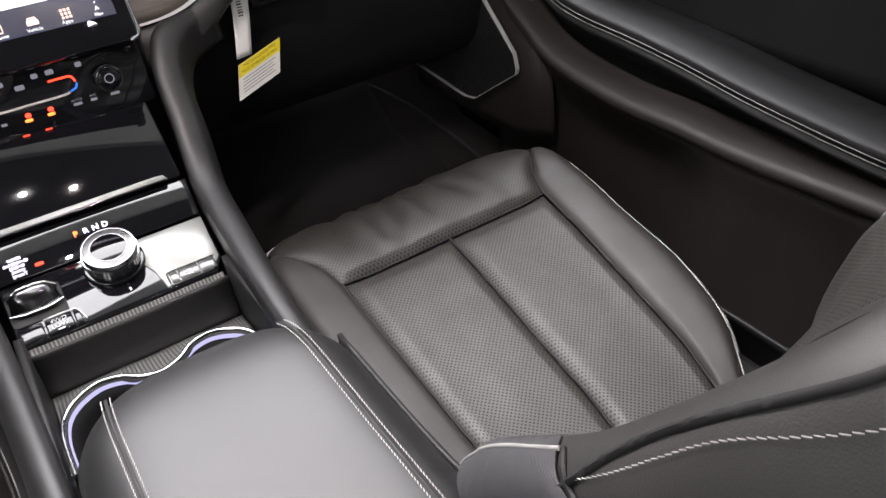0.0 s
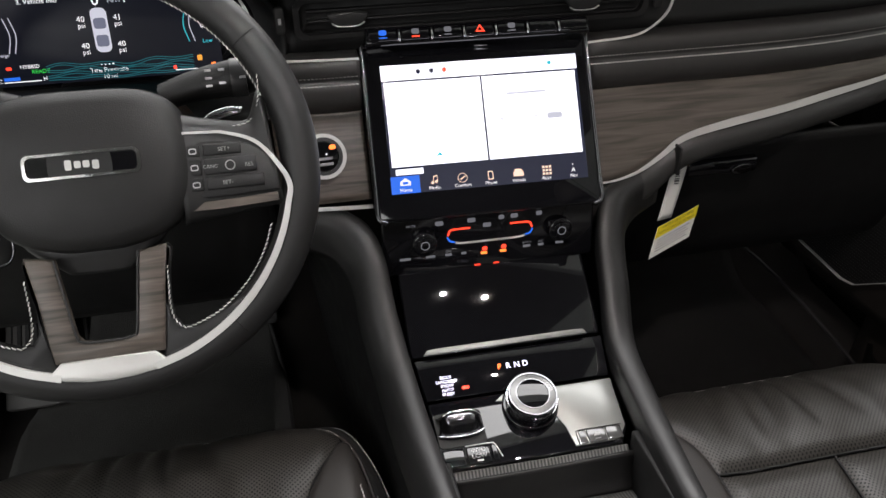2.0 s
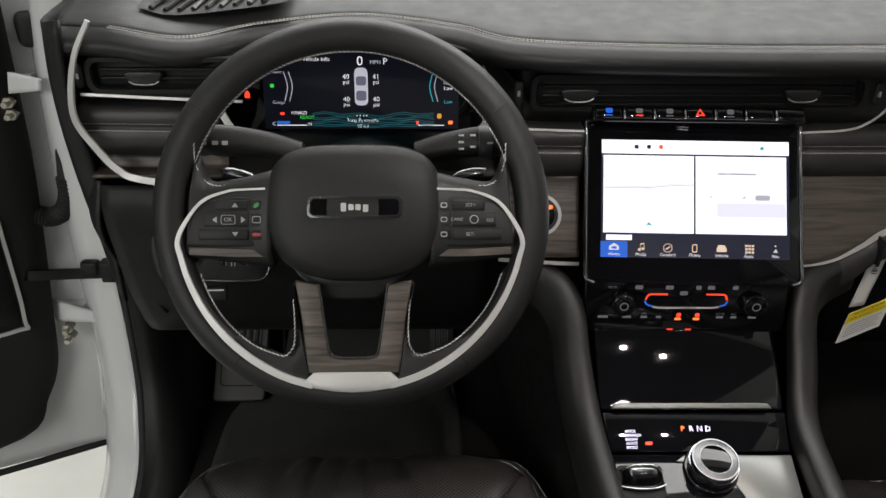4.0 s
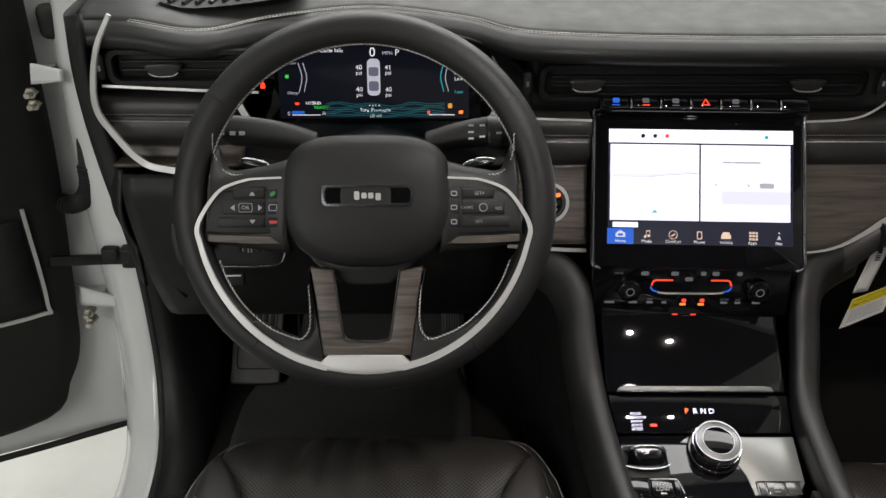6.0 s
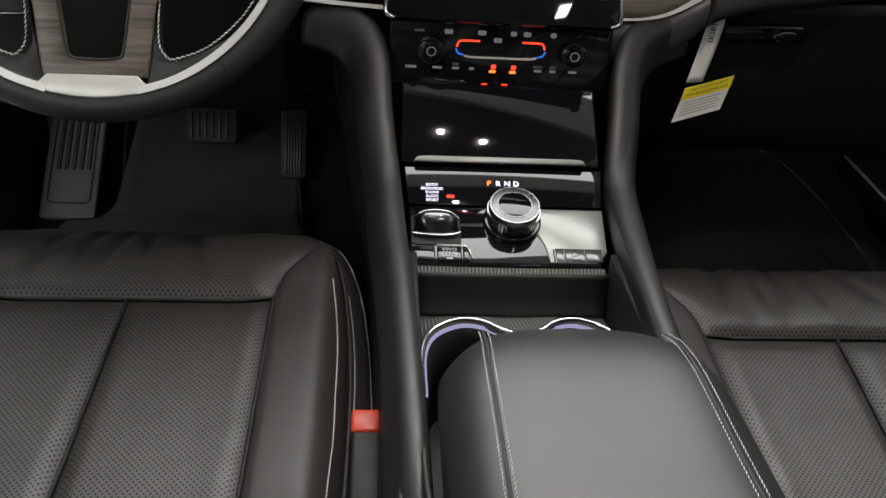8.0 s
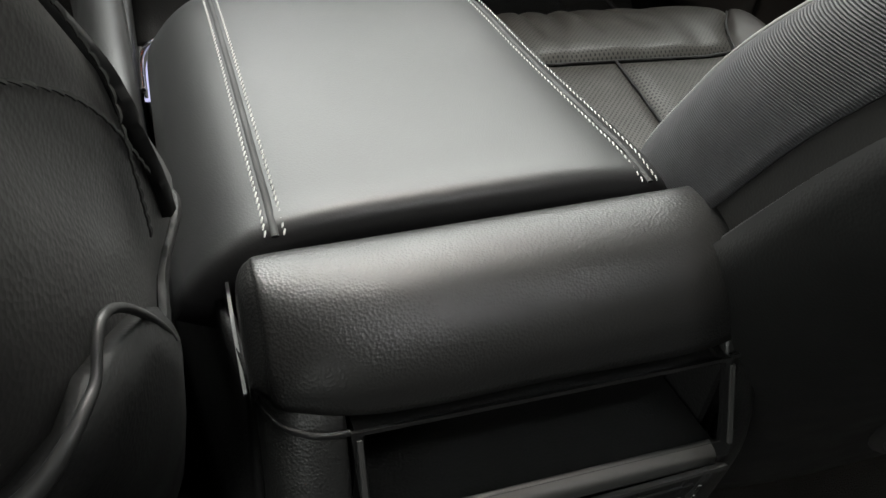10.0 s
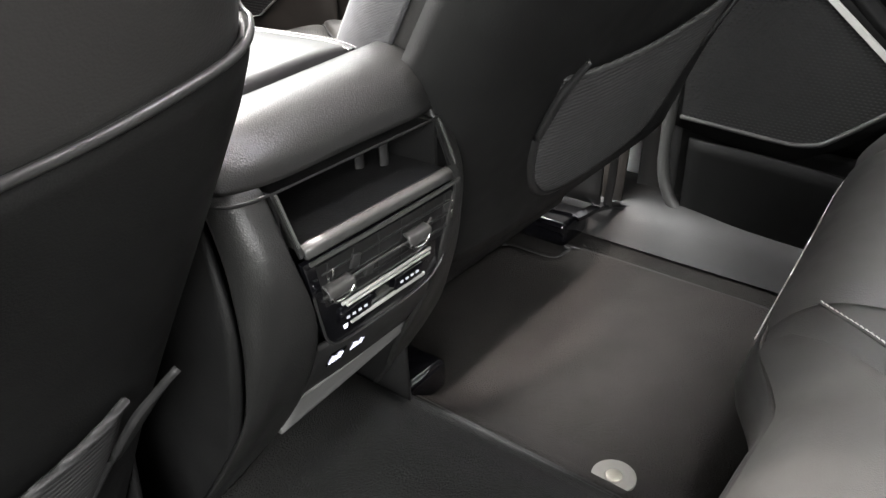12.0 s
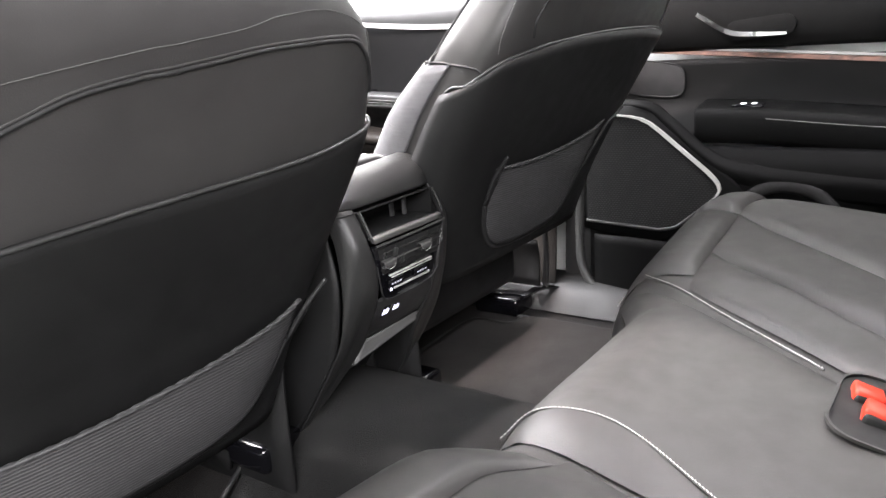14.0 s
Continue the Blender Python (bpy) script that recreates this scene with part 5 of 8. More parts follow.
# lower hub: column of the V
wp("lower_hub", loft([[(-0.062, -0.036, -0.002), (-0.03, -0.046, 0.006), (0.034, -0.046, 0.006), (0.066, -0.036, -0.002)], [(-0.052, -0.056, -0.004), (-0.03, -0.062, 0.005), (0.034, -0.062, 0.005), (0.056, -0.054, -0.004)], [(-0.028, -0.076, -0.010), (-0.018, -0.079, -0.002), (0.020, -0.079, -0.002), (0.030, -0.076, -0.010)]], 14, 12), SATIN, None, solid=0.006)
# side spokes: leather webs, key pads, paddles
for s in (-1, 1):
    wp("spoke_web", loft([[(s * 0.070, 0.040, -0.002), (s * 0.072, 0.030, 0.008), (s * 0.075, -0.03, 0.008), (s * 0.072, -0.042, -0.004)], [(s * 0.105, 0.029, -0.006), (s * 0.106, 0.025, 0.004), (s * 0.108, -0.030, 0.004), (s * 0.106, -0.036, -0.006)], [(s * 0.138, 0.030, -0.006), (s * 0.137, 0.022, 0.004), (s * 0.142, -0.026, 0.004), (s * 0.143, -0.032, -0.006)], [(s * 0.152, 0.058, -0.004), (s * 0.150, 0.044, 0.006), (s * 0.155, -0.02, 0.006), (s * 0.157, -0.034, -0.004)]], 18, 24), WHEEL_LEATHER, None, solid=0.008)
    wp("web_stitching", stitches([(s * 0.1465, 0.070, 0.012), (s * 0.1455, 0.052, 0.012), (s * 0.139, 0.036, 0.008), (s * 0.125, 0.0300, 0.0075), (s * 0.092, 0.0330, 0.009)], 0.0034, 0.0006, 0.0004, slant=0.0005), THREAD, None, "pale cross stitches")
    pad = wp("key_pad", slab([(s * 0.081, 0.0195), (s * 0.110, 0.0185), (s * 0.134, 0.0145), (s * 0.1475, 0.004), (s * 0.1545, -0.020), (s * 0.1545, -0.026), (s * 0.120, -0.0275), (s * 0.0805, -0.0275)][:: -s], 0.006, T((0, 0, 0.008)), 0.0015), HARD, None, "black key pad")
    for (y0, y1), xa in zip(((0.0070, 0.0165), (-0.0085, 0.0045), (-0.0210, -0.0110)), (0.1265, 0.1375, 0.1425)):
        for x0, x1 in ((0.083, 0.0935), (0.0960, xa)):
            key = wp("key", box(min(s * x0, s * x1), max(s * x0, s * x1), y0, y1, 0.0125, 0.0155, 0.0010), HARD, pad)
    wp("wood_edge", band([(s * 0.078, -0.0335, 0.010), (s * 0.110, -0.0335, 0.0105), (s * 0.152, -0.0315, 0.0105)], 0.0035, 0.003, (0, 0, 1), 20), WOOD, None, "thin wood strip")
    wp("paddle", loft([[(s * 0.094, 0.035, -0.022), (s * 0.100, 0.043, -0.020), (s * 0.118, 0.048, -0.020), (s * 0.130, 0.047, -0.022)], [(s * 0.096, 0.031, -0.020), (s * 0.104, 0.037, -0.018), (s * 0.118, 0.041, -0.018), (s * 0.128, 0.043, -0.020)]], 12, 5), DCHROME, None, "dark chrome shift paddle", solid=0.003)
    wp("paddle_edge", tube([(s * 0.094, 0.034, -0.0185), (s * 0.101, 0.0425, -0.0165), (s * 0.118, 0.0475, -0.0165), (s * 0.130, 0.0465, -0.0185)], 0.0011, 8, 24), CHROME, None, "bright paddle edge")
    wp("paddle_back", box(min(s * 0.09, s * 0.14), max(s * 0.09, s * 0.14), 0.016, 0.034, -0.026, -0.020, 0.003), HARD, None)
KEYZ = 0.0161
wm = lambda x, y: WM @ T((x, y, KEYZ))
for s in (-1, 1):
    part("key_symbol", slab([(-0.0030, -0.0018), (0.0030, -0.0018), (0.0, 0.0022)], 0.0003, wm(-0.108, 0.0115)), GREYINK, wheel) if s < 0 else None
part("key_symbol", slab([(-0.0030, 0.0018), (0.0030, 0.0018), (0.0, -0.0022)], 0.0003, wm(-0.108, -0.0155)), GREYINK, wheel)
part("key_symbol", slab([(0.0018, -0.0030), (0.0018, 0.0030), (-0.0022, 0.0)], 0.0003, wm(-0.127, -0.002)), GREYINK, wheel)
part("key_symbol", slab([(-0.0018, -0.0030), (-0.0018, 0.0030), (0.0022, 0.0)], 0.0003, wm(-0.1005, -0.002)), GREYINK, wheel)
part("ok_key", frame_ring(rounded(0.0135, 0.0090, 0.002, 4), rounded(0.0125, 0.0080, 0.0018, 4), 0.0004, wm(-0.1145, -0.002)), GREYINK, wheel)
writing("OK", 0.0056, wm(-0.1145, -0.002), GREYINK, wheel)
writing("SET+", 0.0046, wm(0.113, 0.0115), GREYINK, wheel)
writing("SET-", 0.0046, wm(0.113, -0.0160), GREYINK, wheel)
writing("CANC", 0.0042, wm(0.1005, -0.002), GREYINK, wheel)
writing("RES", 0.0044, wm(0.1315, -0.003), GREYINK, wheel)
part("cruise_symbol", frame_ring(oval(0.0042, 0.0042, 18), oval(0.0034, 0.0034, 18), 0.0004, wm(0.1165, -0.002)), GREYINK, wheel)
for y, mtl in ((0.0115, GREYINK), (-0.002, GREYINK), (-0.0160, GREYINK)):
    part("key_symbol", frame_ring(rounded(0.0062, 0.0050, 0.0015, 3), rounded(0.0046, 0.0030, 0.001, 3), 0.0004, wm(0.088, y)), mtl, wheel)
part("call_symbol", slab(rounded(0.006, 0.0035, 0.0015, 3), 0.0004, wm(-0.088, 0.0115) @ pose(0, 0, 0, 0, 0, 40)), material("dull_green_print", (0.03, 0.22, 0.05), 0.5), wheel)
part("call_symbol", slab(rounded(0.008, 0.0030, 0.0012, 3), 0.0004, wm(-0.088, -0.0160)), material("dull_red_print", (0.40, 0.03, 0.03), 0.5), wheel)
part("page_symbol", frame_ring(rounded(0.008, 0.0065, 0.001, 3), rounded(0.0066, 0.0050, 0.0006, 3), 0.0004, wm(-0.088, -0.002)), GREYINK, wheel)
# lower spokes in wood, one moulded U, with leather webs beside it
u_out = [(0.0555, -0.0600), (0.0495, -0.0960), (0.0450, -0.1350), (0.0430, -0.1485)]
u_in = [(0.0325, -0.0640), (0.0285, -0.0920), (0.0235, -0.1275), (0.0195, -0.1325), (0.0110, -0.1340)]
wp("wood_spoke", slab([(-x + 0.002, y) for x, y in u_out] + [(x + 0.002, y) for x, y in u_out[::-1]] + [(x + 0.002, y) for x, y in u_in] + [(-x + 0.002, y) for x, y in u_in[::-1]], 0.008, T((0, 0, 0.0045)), 0.0022), WOOD, None, "grey-brown moulded wood spoke")
wp("wood_lip", tube([(x + 0.002, y, 0.0125) for x, y in [(-a, b) for a, b in u_in] + u_in[::-1]], 0.0011, 8, 60), SATIN, None)
for s in (-1, 1):
    web = [(0.0580, -0.0640), (0.0535, -0.0850), (0.0520, -0.1050), (0.0528, -0.1220), (0.0580, -0.1310), (0.0680, -0.1325), (0.0938, -0.1215), (0.1100, -0.1120), (0.1190, -0.1190), (0.1000, -0.1400), (0.0700, -0.1560), (0.0400, -0.1600), (0.0420, -0.1470), (0.0440, -0.1350), (0.0485, -0.0960), (0.0545, -0.0600)]
    wp("spoke_side", slab([(s * x + 0.002, y) for x, y in web][::s], 0.012, T((0, 0, -0.002)), 0.003), WHEEL_LEATHER, None)
    wp("spoke_stitching", stitches([(s * 0.0555, -0.078, 0.0095), (s * 0.0540, -0.105, 0.0100), (s * 0.0550, -0.1215, 0.0100), (s * 0.0610, -0.1305, 0.0100), (s * 0.0680, -0.1315, 0.0100), (s * 0.0938, -0.1210, 0.0090), (s * 0.1180, -0.1000, 0.0080), (s * 0.1340, -0.0770, 0.0060), (s * 0.1450, -0.0500, 0.0060)], 0.0036, 0.0016, 0.0006, slant=0.0006), THREAD, None, "pale cross stitches")
# column, stalks
col = thing("steering_column", "black plastic steering column shroud", "steering column", (-0.384, 0.95, 0.80))
part("shroud", loft([[(-0.384 + 0.062 * math.cos(a), 0.905 + 0.01 * math.sin(a), 0.822 + 0.055 * math.sin(a)) for a in np.linspace(0, 2 * math.pi, 21)[:-1]], [(-0.384 + 0.085 * math.cos(a), 0.98, 0.792 + 0.062 * math.sin(a)) for a in np.linspace(0, 2 * math.pi, 21)[:-1]], [(-0.384 + 0.10 * math.cos(a), 1.08, 0.755 + 0.07 * math.sin(a)) for a in np.linspace(0, 2 * math.pi, 21)[:-1]]], 28, 12, True, True), HARD, col)
for s, nm, lab in ((-1, "indicator_stalk", "black indicator stalk with printed lamp symbols"), (1, "wiper_stalk", "black wiper stalk with printed legends")):
    st = thing(nm, lab, "stalk", (-0.384 + s * 0.1, 0.91, 0.87))
    part("arm", loft([[(-0.384 + s * x, 0.905 - 0.01 * k, z + h), (-0.384 + s * x, 0.890 - 0.01 * k, z), (-0.384 + s * x, 0.905 - 0.01 * k, z - h), (-0.384 + s * x, 0.920 - 0.01 * k, z)] for x, z, h, k in ((0.06, 0.868, 0.014, 0), (0.09, 0.878, 0.015, 0.2), (0.12, 0.884, 0.017, 0.6), (0.150, 0.888, 0.0175, 1), (0.163, 0.889, 0.012, 1))], 20, 20, True, True), HARD, st)
    SM = T((-0.384 + s * 0.135, 0.878, 0.891)) @ pose(0, 0, 0, 62, 0, 0)
    if s > 0:
        part("twist_collar", loft([[(-0.384 + x, 0.895, 0.886 + 0.0185), (-0.384 + x, 0.877, 0.886), (-0.384 + x, 0.895, 0.886 - 0.0185), (-0.384 + x, 0.913, 0.886)] for x in (0.128, 0.142)], 20, 6, True, True), SATIN, st)
        for i, (dx, dz) in enumerate(((-0.026, 0.008), (-0.026, 0.001), (-0.026, -0.006), (-0.014, 0.008), (-0.014, -0.004), (0.004, 0.0), (0.022, 0.006))):
            part("legend_bar", box(dx - 0.0028, dx + 0.0028, dz - 0.0010, dz + 0.0010, 0.004, 0.0052, m=SM), GREYINK, st)
    else:
        for dx in (-0.022, -0.010, 0.0):
            part("lamp_symbol", box(dx - 0.003, dx + 0.003, -0.002, 0.002, 0.004, 0.0052, m=SM), GREYINK, st)
    st.location += Vector((0.0, 0.036, -0.012))          # behind the rim

# ---- instrument cluster ----
clus = thing("instrument_cluster", "wide lit instrument display in a black binnacle", "instrument display", (-0.39, 1.09, 0.88))
IC = T((-0.392, 1.088, 0.880)) @ pose(0, 0, 0, 90 - 12, 0, 0)
part("binnacle", loft([[(-0.575, 1.03, 0.815), (-0.585, 1.03, 0.86), (-0.57, 1.03, 0.915), (-0.50, 1.02, 0.955), (-0.39, 1.015, 0.962), (-0.28, 1.02, 0.955), (-0.21, 1.03, 0.915), (-0.20, 1.03, 0.86), (-0.21, 1.03, 0.815)], [(-0.545, 1.105, 0.815), (-0.556, 1.105, 0.86), (-0.545, 1.11, 0.91), (-0.49, 1.11, 0.940), (-0.39, 1.11, 0.943), (-0.29, 1.11, 0.940), (-0.24, 1.11, 0.91), (-0.229, 1.105, 0.86), (-0.24, 1.105, 0.815)]], 50, 8), HARD, clus, solid=0.004)
part("face_plate", slab(rounded(0.345, 0.135, 0.035, 8, 0.0, -0.002), 0.004, IC @ T((0, 0, -0.012)), 0.001), GLOSS, clus)
part("lower_ledge", loft([[(-0.60, 1.02, 0.800), (-0.39, 0.99, 0.800), (-0.20, 1.02, 0.800)], [(-0.57, 1.075, 0.827), (-0.39, 1.065, 0.827), (-0.22, 1.075, 0.827)], [(-0.56, 1.11, 0.825), (-0.39, 1.115, 0.825), (-0.23, 1.11, 0.825)]], 20, 10), HARD, clus, solid=0.004)
for s in (-1, 1):
    part("side_ring", band([(s * 0.146, 0.036, 0.060), (s * 0.154, 0.019, 0.062), (s * 0.157, 0.002, 0.063), (s * 0.156, -0.016, 0.064), (s * 0.148, -0.033, 0.064), (s * 0.136, -0.047, 0.064)], 0.0040, 0.002, (0, 0, 1), 40, rs=(0.2, 0.5, 0.8, 1, 1, 0.6)), SILVER, clus, "satin silver arc").data.transform(IC)
cs = part("screen", box(-0.121, 0.121, -0.046, 0.046, -0.0075, -0.0065, m=IC), DASH_GLOW, clus, "dark lit display with gauges and text", smooth=False)
IM = lambda x, y: IC @ T((x, y, -0.006))
writing("3. Vehicle Info", 0.0070, IM(-0.058, 0.039), ICON_GLOW, cs)
writing("0", 0.0165, IM(-0.001, 0.0365), ICON_GLOW, cs)
writing("MPH", 0.0066, IM(0.018, 0.0355), LGREY_GLOW, cs)
writing("P", 0.0110, IM(0.030, 0.0362), ICON_GLOW, cs)
writing("E", 0.0090, IM(-0.107, 0.036), ICON_GLOW, cs)
for x, y, t in ((-0.0185, 0.018, "40"), (0.0185, 0.018, "41"), (-0.0185, -0.0095, "40"), (0.0185, -0.0095, "40")):
    writing(t, 0.0085, IM(x, y), ICON_GLOW, cs)
    writing("psi", 0.0072, IM(x, y - 0.0065), ICON_GLOW, cs)
writing("Tire Pressure", 0.0072, IM(0.001, -0.0355), ICON_GLOW, cs)
writing("10 mi", 0.0068, IM(0.001, -0.0425), ICON_GLOW, cs)
writing("Power", 0.0052, IM(-0.104, 0.0235), LGREY_GLOW, cs)
writing("Charge", 0.0052, IM(-0.103, -0.0135), LGREY_GLOW, cs)
writing("Range", 0.0050, IM(0.108, 0.0105), LGREY_GLOW, cs)
writing("Low", 0.0065, IM(0.108, 0.0040), ICON_GLOW, cs)
writing("Low", 0.0060, IM(0.108, -0.0125), CYAN_GLOW, cs)
writing("HYBRID", 0.0056, IM(-0.078, -0.0265), ICON_GLOW, cs)
writing("READY", 0.0060, IM(-0.068, -0.0320), GREEN_GLOW, cs)
cl = lambda bm, mtl, name="gauge_mark": part(name, bm, mtl, cs, smooth=False).data.transform(IC @ T((0, 0, -0.0062)))
cl(slab(rounded(0.0165, 0.046, 0.006, 6, 0.0, 0.006), 0.0003), LGREY_GLOW, "car_symbol")
cl(slab(rounded(0.0125, 0.011, 0.003, 5, 0.0, 0.013), 0.0006), glowing("screen_slate", (0.16, 0.17, 0.24), 0.8), "car_symbol")
cl(slab(rounded(0.0125, 0.012, 0.003, 5, 0.0, -0.005), 0.0006), bpy.data.materials["screen_slate"], "car_symbol")
for s in (-1, 1):
    for r, c in ((0.105, LGREY_GLOW), (0.099, CYAN_GLOW if s > 0 else LGREY_GLOW)):
        cl(tube([(s * (r - 0.010), 0.024, 0), (s * (r - 0.014), 0.006, 0), (s * (r - 0.010), -0.012, 0)], 0.0005, 5, 24), c)
for y0, amp, ph in ((-0.030, 0.0035, 0.0), (-0.0345, 0.0028, 1.3), (-0.039, 0.0022, 2.2), (-0.043, 0.0015, 0.7), (-0.0275, 0.0030, 3.1), (-0.0325, 0.0030, 4.4), (-0.0368, 0.0024, 5.2), (-0.041, 0.0018, 3.7)):
    for x0, x1 in ((-0.062, 0.09),):
        cl(tube([(x0 + (x1 - x0) * i / 16, y0 + amp * math.sin(i * 0.9 + ph) * math.cos(i * 0.33 + ph), 0) for i in range(17)], 0.00045, 5, 70), TEAL_GLOW, "contour_line")
cl(slab(rounded(0.0055, 0.0028, 0.0012, 3, -0.099, -0.0272), 0.0004), RED_GLOW)
cl(slab(rounded(0.0052, 0.0060, 0.0012, 3, 0.097, -0.030), 0.0004), AMBER_GLOW)
cl(slab(rounded(0.0055, 0.004, 0.001, 3, 0.111, -0.038), 0.0004), ORANGE_GLOW)
cl(slab(rounded(0.0045, 0.0045, 0.001, 3, -0.110, 0.007), 0.0004), GREEN_GLOW)
cl(slab(rounded(0.0050, 0.0080, 0.0015, 3, 0.102, 0.0215), 0.0004), GREEN_GLOW)
cl(box(-0.106, -0.090, -0.0400, -0.0365, 0, 0.0003), BLUE_GLOW)
cl(box(-0.106, -0.069, -0.0420, -0.0410, 0, 0.0003), ICON_GLOW)
cl(box(0.070, 0.103, -0.0420, -0.0410, 0, 0.0003), ICON_GLOW)
cl(box(0.068, 0.071, -0.0400, -0.0365, 0, 0.0003), RED_GLOW)
writing("C", 0.006, IM(-0.110, -0.040), ICON_GLOW, cs)
writing("H", 0.006, IM(-0.065, -0.040), ICON_GLOW, cs)
for i in range(4):
    cl(disc(0.0009, 0.0003, T((-0.006 + i * 0.004, -0.0295, 0)), 10), ICON_GLOW, "page_dot")
part("belt_lamp", slab([(-0.0030, -0.004), (0.0030, -0.004), (0.0030, 0.001), (0.001, 0.0045), (-0.001, 0.0045), (-0.0030, 0.001)], 0.0004, IC @ T((-0.1415, -0.004, -0.0075))), RED_GLOW, clus)

# ---- front seats ----
def front_seat(name, label, cx, cy, cz, bx, wide, lift):
    """cx, cy, cz shift the cushion; bx is the backrest's middle, wide its width factor, lift its extra height."""
    ob = thing(name, label, "car seat", (cx, 0.6 + cy, FLOOR), group="front seats")

    def top(x, y):
        z = 0.447 - 0.050 * max(0.0, (0.775 - y) / 0.4)
        if y > 0.775:
            k = (y - 0.775) / 0.17
            z += 0.010 * math.sin(math.pi * min(1, k)) - 0.030 * max(0, k) ** 4
        a = abs(x)
        z += 0.009 * smoothstep(0.11, 0.20, a) * smoothstep(0.95, 0.80, y) - 0.045 * smoothstep(0.195, 0.25, a) ** 1.5
        return z

    def tuck(x, y):
        """The outer side of the cushion draws in towards the back."""
        k = float(np.interp(y, [0.34, 0.40, 0.45, 0.48, 0.52, 0.56, 0.60], [0.44, 0.60, 0.75, 0.83, 0.92, 0.98, 1.0]))
        if cx > 0:
            swing = float(np.interp(y, [0.34, 0.42, 0.46, 0.50, 0.60, 0.70, 0.775], [1.40, 1.13, 0.89, 0.71, 0.43, 0.15, 0.0]))
            nip = float(np.interp(y, [0.34, 0.41, 0.465, 0.53, 0.60, 0.70], [0.75, 0.38, 0.02, -0.18, -0.22, -0.06]))
            return x - max(0.0, x + 0.151) * 0.19 * swing - max(0.0, x - 0.151) * nip
        return x * k if x < 0 else x

    def panel(nm, inner, outer, nu, nv, mtl, puff=0.005, edge=0.005, crease=0.0):
        a, b = spline(inner, nv), spline(outer, nv)
        rows = []
        for j in range(nv):
            v = j / (nv - 1)
            row = []
            for i in range(nu):
                u = i / (nu - 1)
                p = a[j].lerp(b[j], u)
                fu, fv = 1 - abs(2 * u - 1) ** 16, 1 - abs(2 * v - 1) ** 20
                z = top(p.x, p.y) + puff * fu * fv - edge * (1 - fu * fv)
                if crease:
                    z += 0.6 * crease * noise.noise(Vector((p.x * 34, p.y * 9, cx))) * fu * fv
                    for fx, fw, slope in ((-0.105, 0.010, 0.25), (-0.062, 0.007, 0.10), (-0.030, 0.009, 0.18), (0.004, 0.007, -0.05), (0.062, 0.012, -0.3)):
                        z -= crease * math.exp(-((p.x - fx - slope * (p.y - 0.86)) / fw) ** 2) * smoothstep(0.80, 0.86, p.y) * fu * fv
                row.append((tuck(p.x, p.y) + cx, p.y + cy, z + cz))
            rows.append(row)
        return part(nm, sheet(rows), mtl, ob)

    V = lambda *pts: [(x, y, 0) for x, y in pts]
    panel("thigh_panel", V((-0.149, 0.777), (-0.164, 0.818), (-0.196, 0.866), (-0.186, 0.902), (-0.150, 0.936)), V((0.149, 0.777), (0.164, 0.818), (0.196, 0.866), (0.186, 0.902), (0.150, 0.936)), 110, 24, PERF, crease=0.0045)
    panel("centre_panel", V((-0.150, 0.395), (-0.150, 0.60), (-0.148, 0.774)), V((-0.001, 0.395), (-0.001, 0.60), (-0.001, 0.774)), 16, 26, PERF)
    panel("centre_panel", V((0.001, 0.395), (0.001, 0.60), (0.001, 0.774)), V((0.150, 0.395), (0.150, 0.60), (0.148, 0.774)), 16, 26, PERF)
    for s in (-1, 1):
        panel("bolster", V((s * 0.152, 0.395), (s * 0.152, 0.60), (s * 0.151, 0.774), (s * 0.166, 0.818), (s * 0.199, 0.867)), V((s * 0.226, 0.395), (s * 0.234, 0.60), (s * 0.232, 0.72), (s * 0.224, 0.79), (s * 0.205, 0.869)), 16, 34, SMOOTH_LEATHER, puff=0.004)
    # sunk seams between the panels, their shade drawn with near-black tubes
    def seam(pts, off=0.0028, r=0.0016):
        part("seam", tube([(tuck(x, y) + cx, y + cy, top(x, y) - off + cz) for x, y in pts], r, 6, 50), DARK, ob)

    seam([(0, y) for y in np.linspace(0.40, 0.775, 9)])
    seam([(x, 0.7755) for x in np.linspace(-0.150, 0.150, 9)])
    for s in (-1, 1):
        seam([(s * 0.151, y) for y in np.linspace(0.40, 0.774, 9)])
        seam([(s * 0.1505, 0.775), (s * 0.165, 0.818), (s * 0.197, 0.866)])
    # outer edge, skirt and seams
    half = [(0.228, 0.33), (0.230, 0.40), (0.232, 0.46), (0.234, 0.52), (0.236, 0.60), (0.235, 0.70), (0.227, 0.79), (0.212, 0.855), (0.188, 0.905), (0.150, 0.938), (0.09, 0.949)]
    rim_pts = [(-x, y) for x, y in half] + [(0.0, 0.951)] + half[::-1]
    edge = [(tuck(x, y) + cx, y + cy, top(x * 0.985, y * 0.995) - 0.012 + cz) for x, y in rim_pts]
    out = lambda k, dz: [(tuck(x * (1 + k), y) + cx, y + cy + k * 0.25 * (y > 0.9), top(x * 0.985, y * 0.995) - 0.012 + dz + cz) for x, y in rim_pts]
    low = [(tuck(x * 1.06, y) + cx, min(y, 0.93) + cy, FLOOR + 0.06 + 0.15 * smoothstep(0.56, 0.38, y)) for x, y in rim_pts]
    part("side_skirt", loft([run[2:-2] for run in (edge, out(0.045, -0.006), out(0.085, -0.022), out(0.095, -0.075), low)], 70, 20), LEATHER, ob, solid=0.003)
    part("edge_piping", tube([(x, y, z + 0.0015) for x, y, z in edge[2:-2]], 0.0028, 7, 110), SMOOTH_LEATHER, ob)
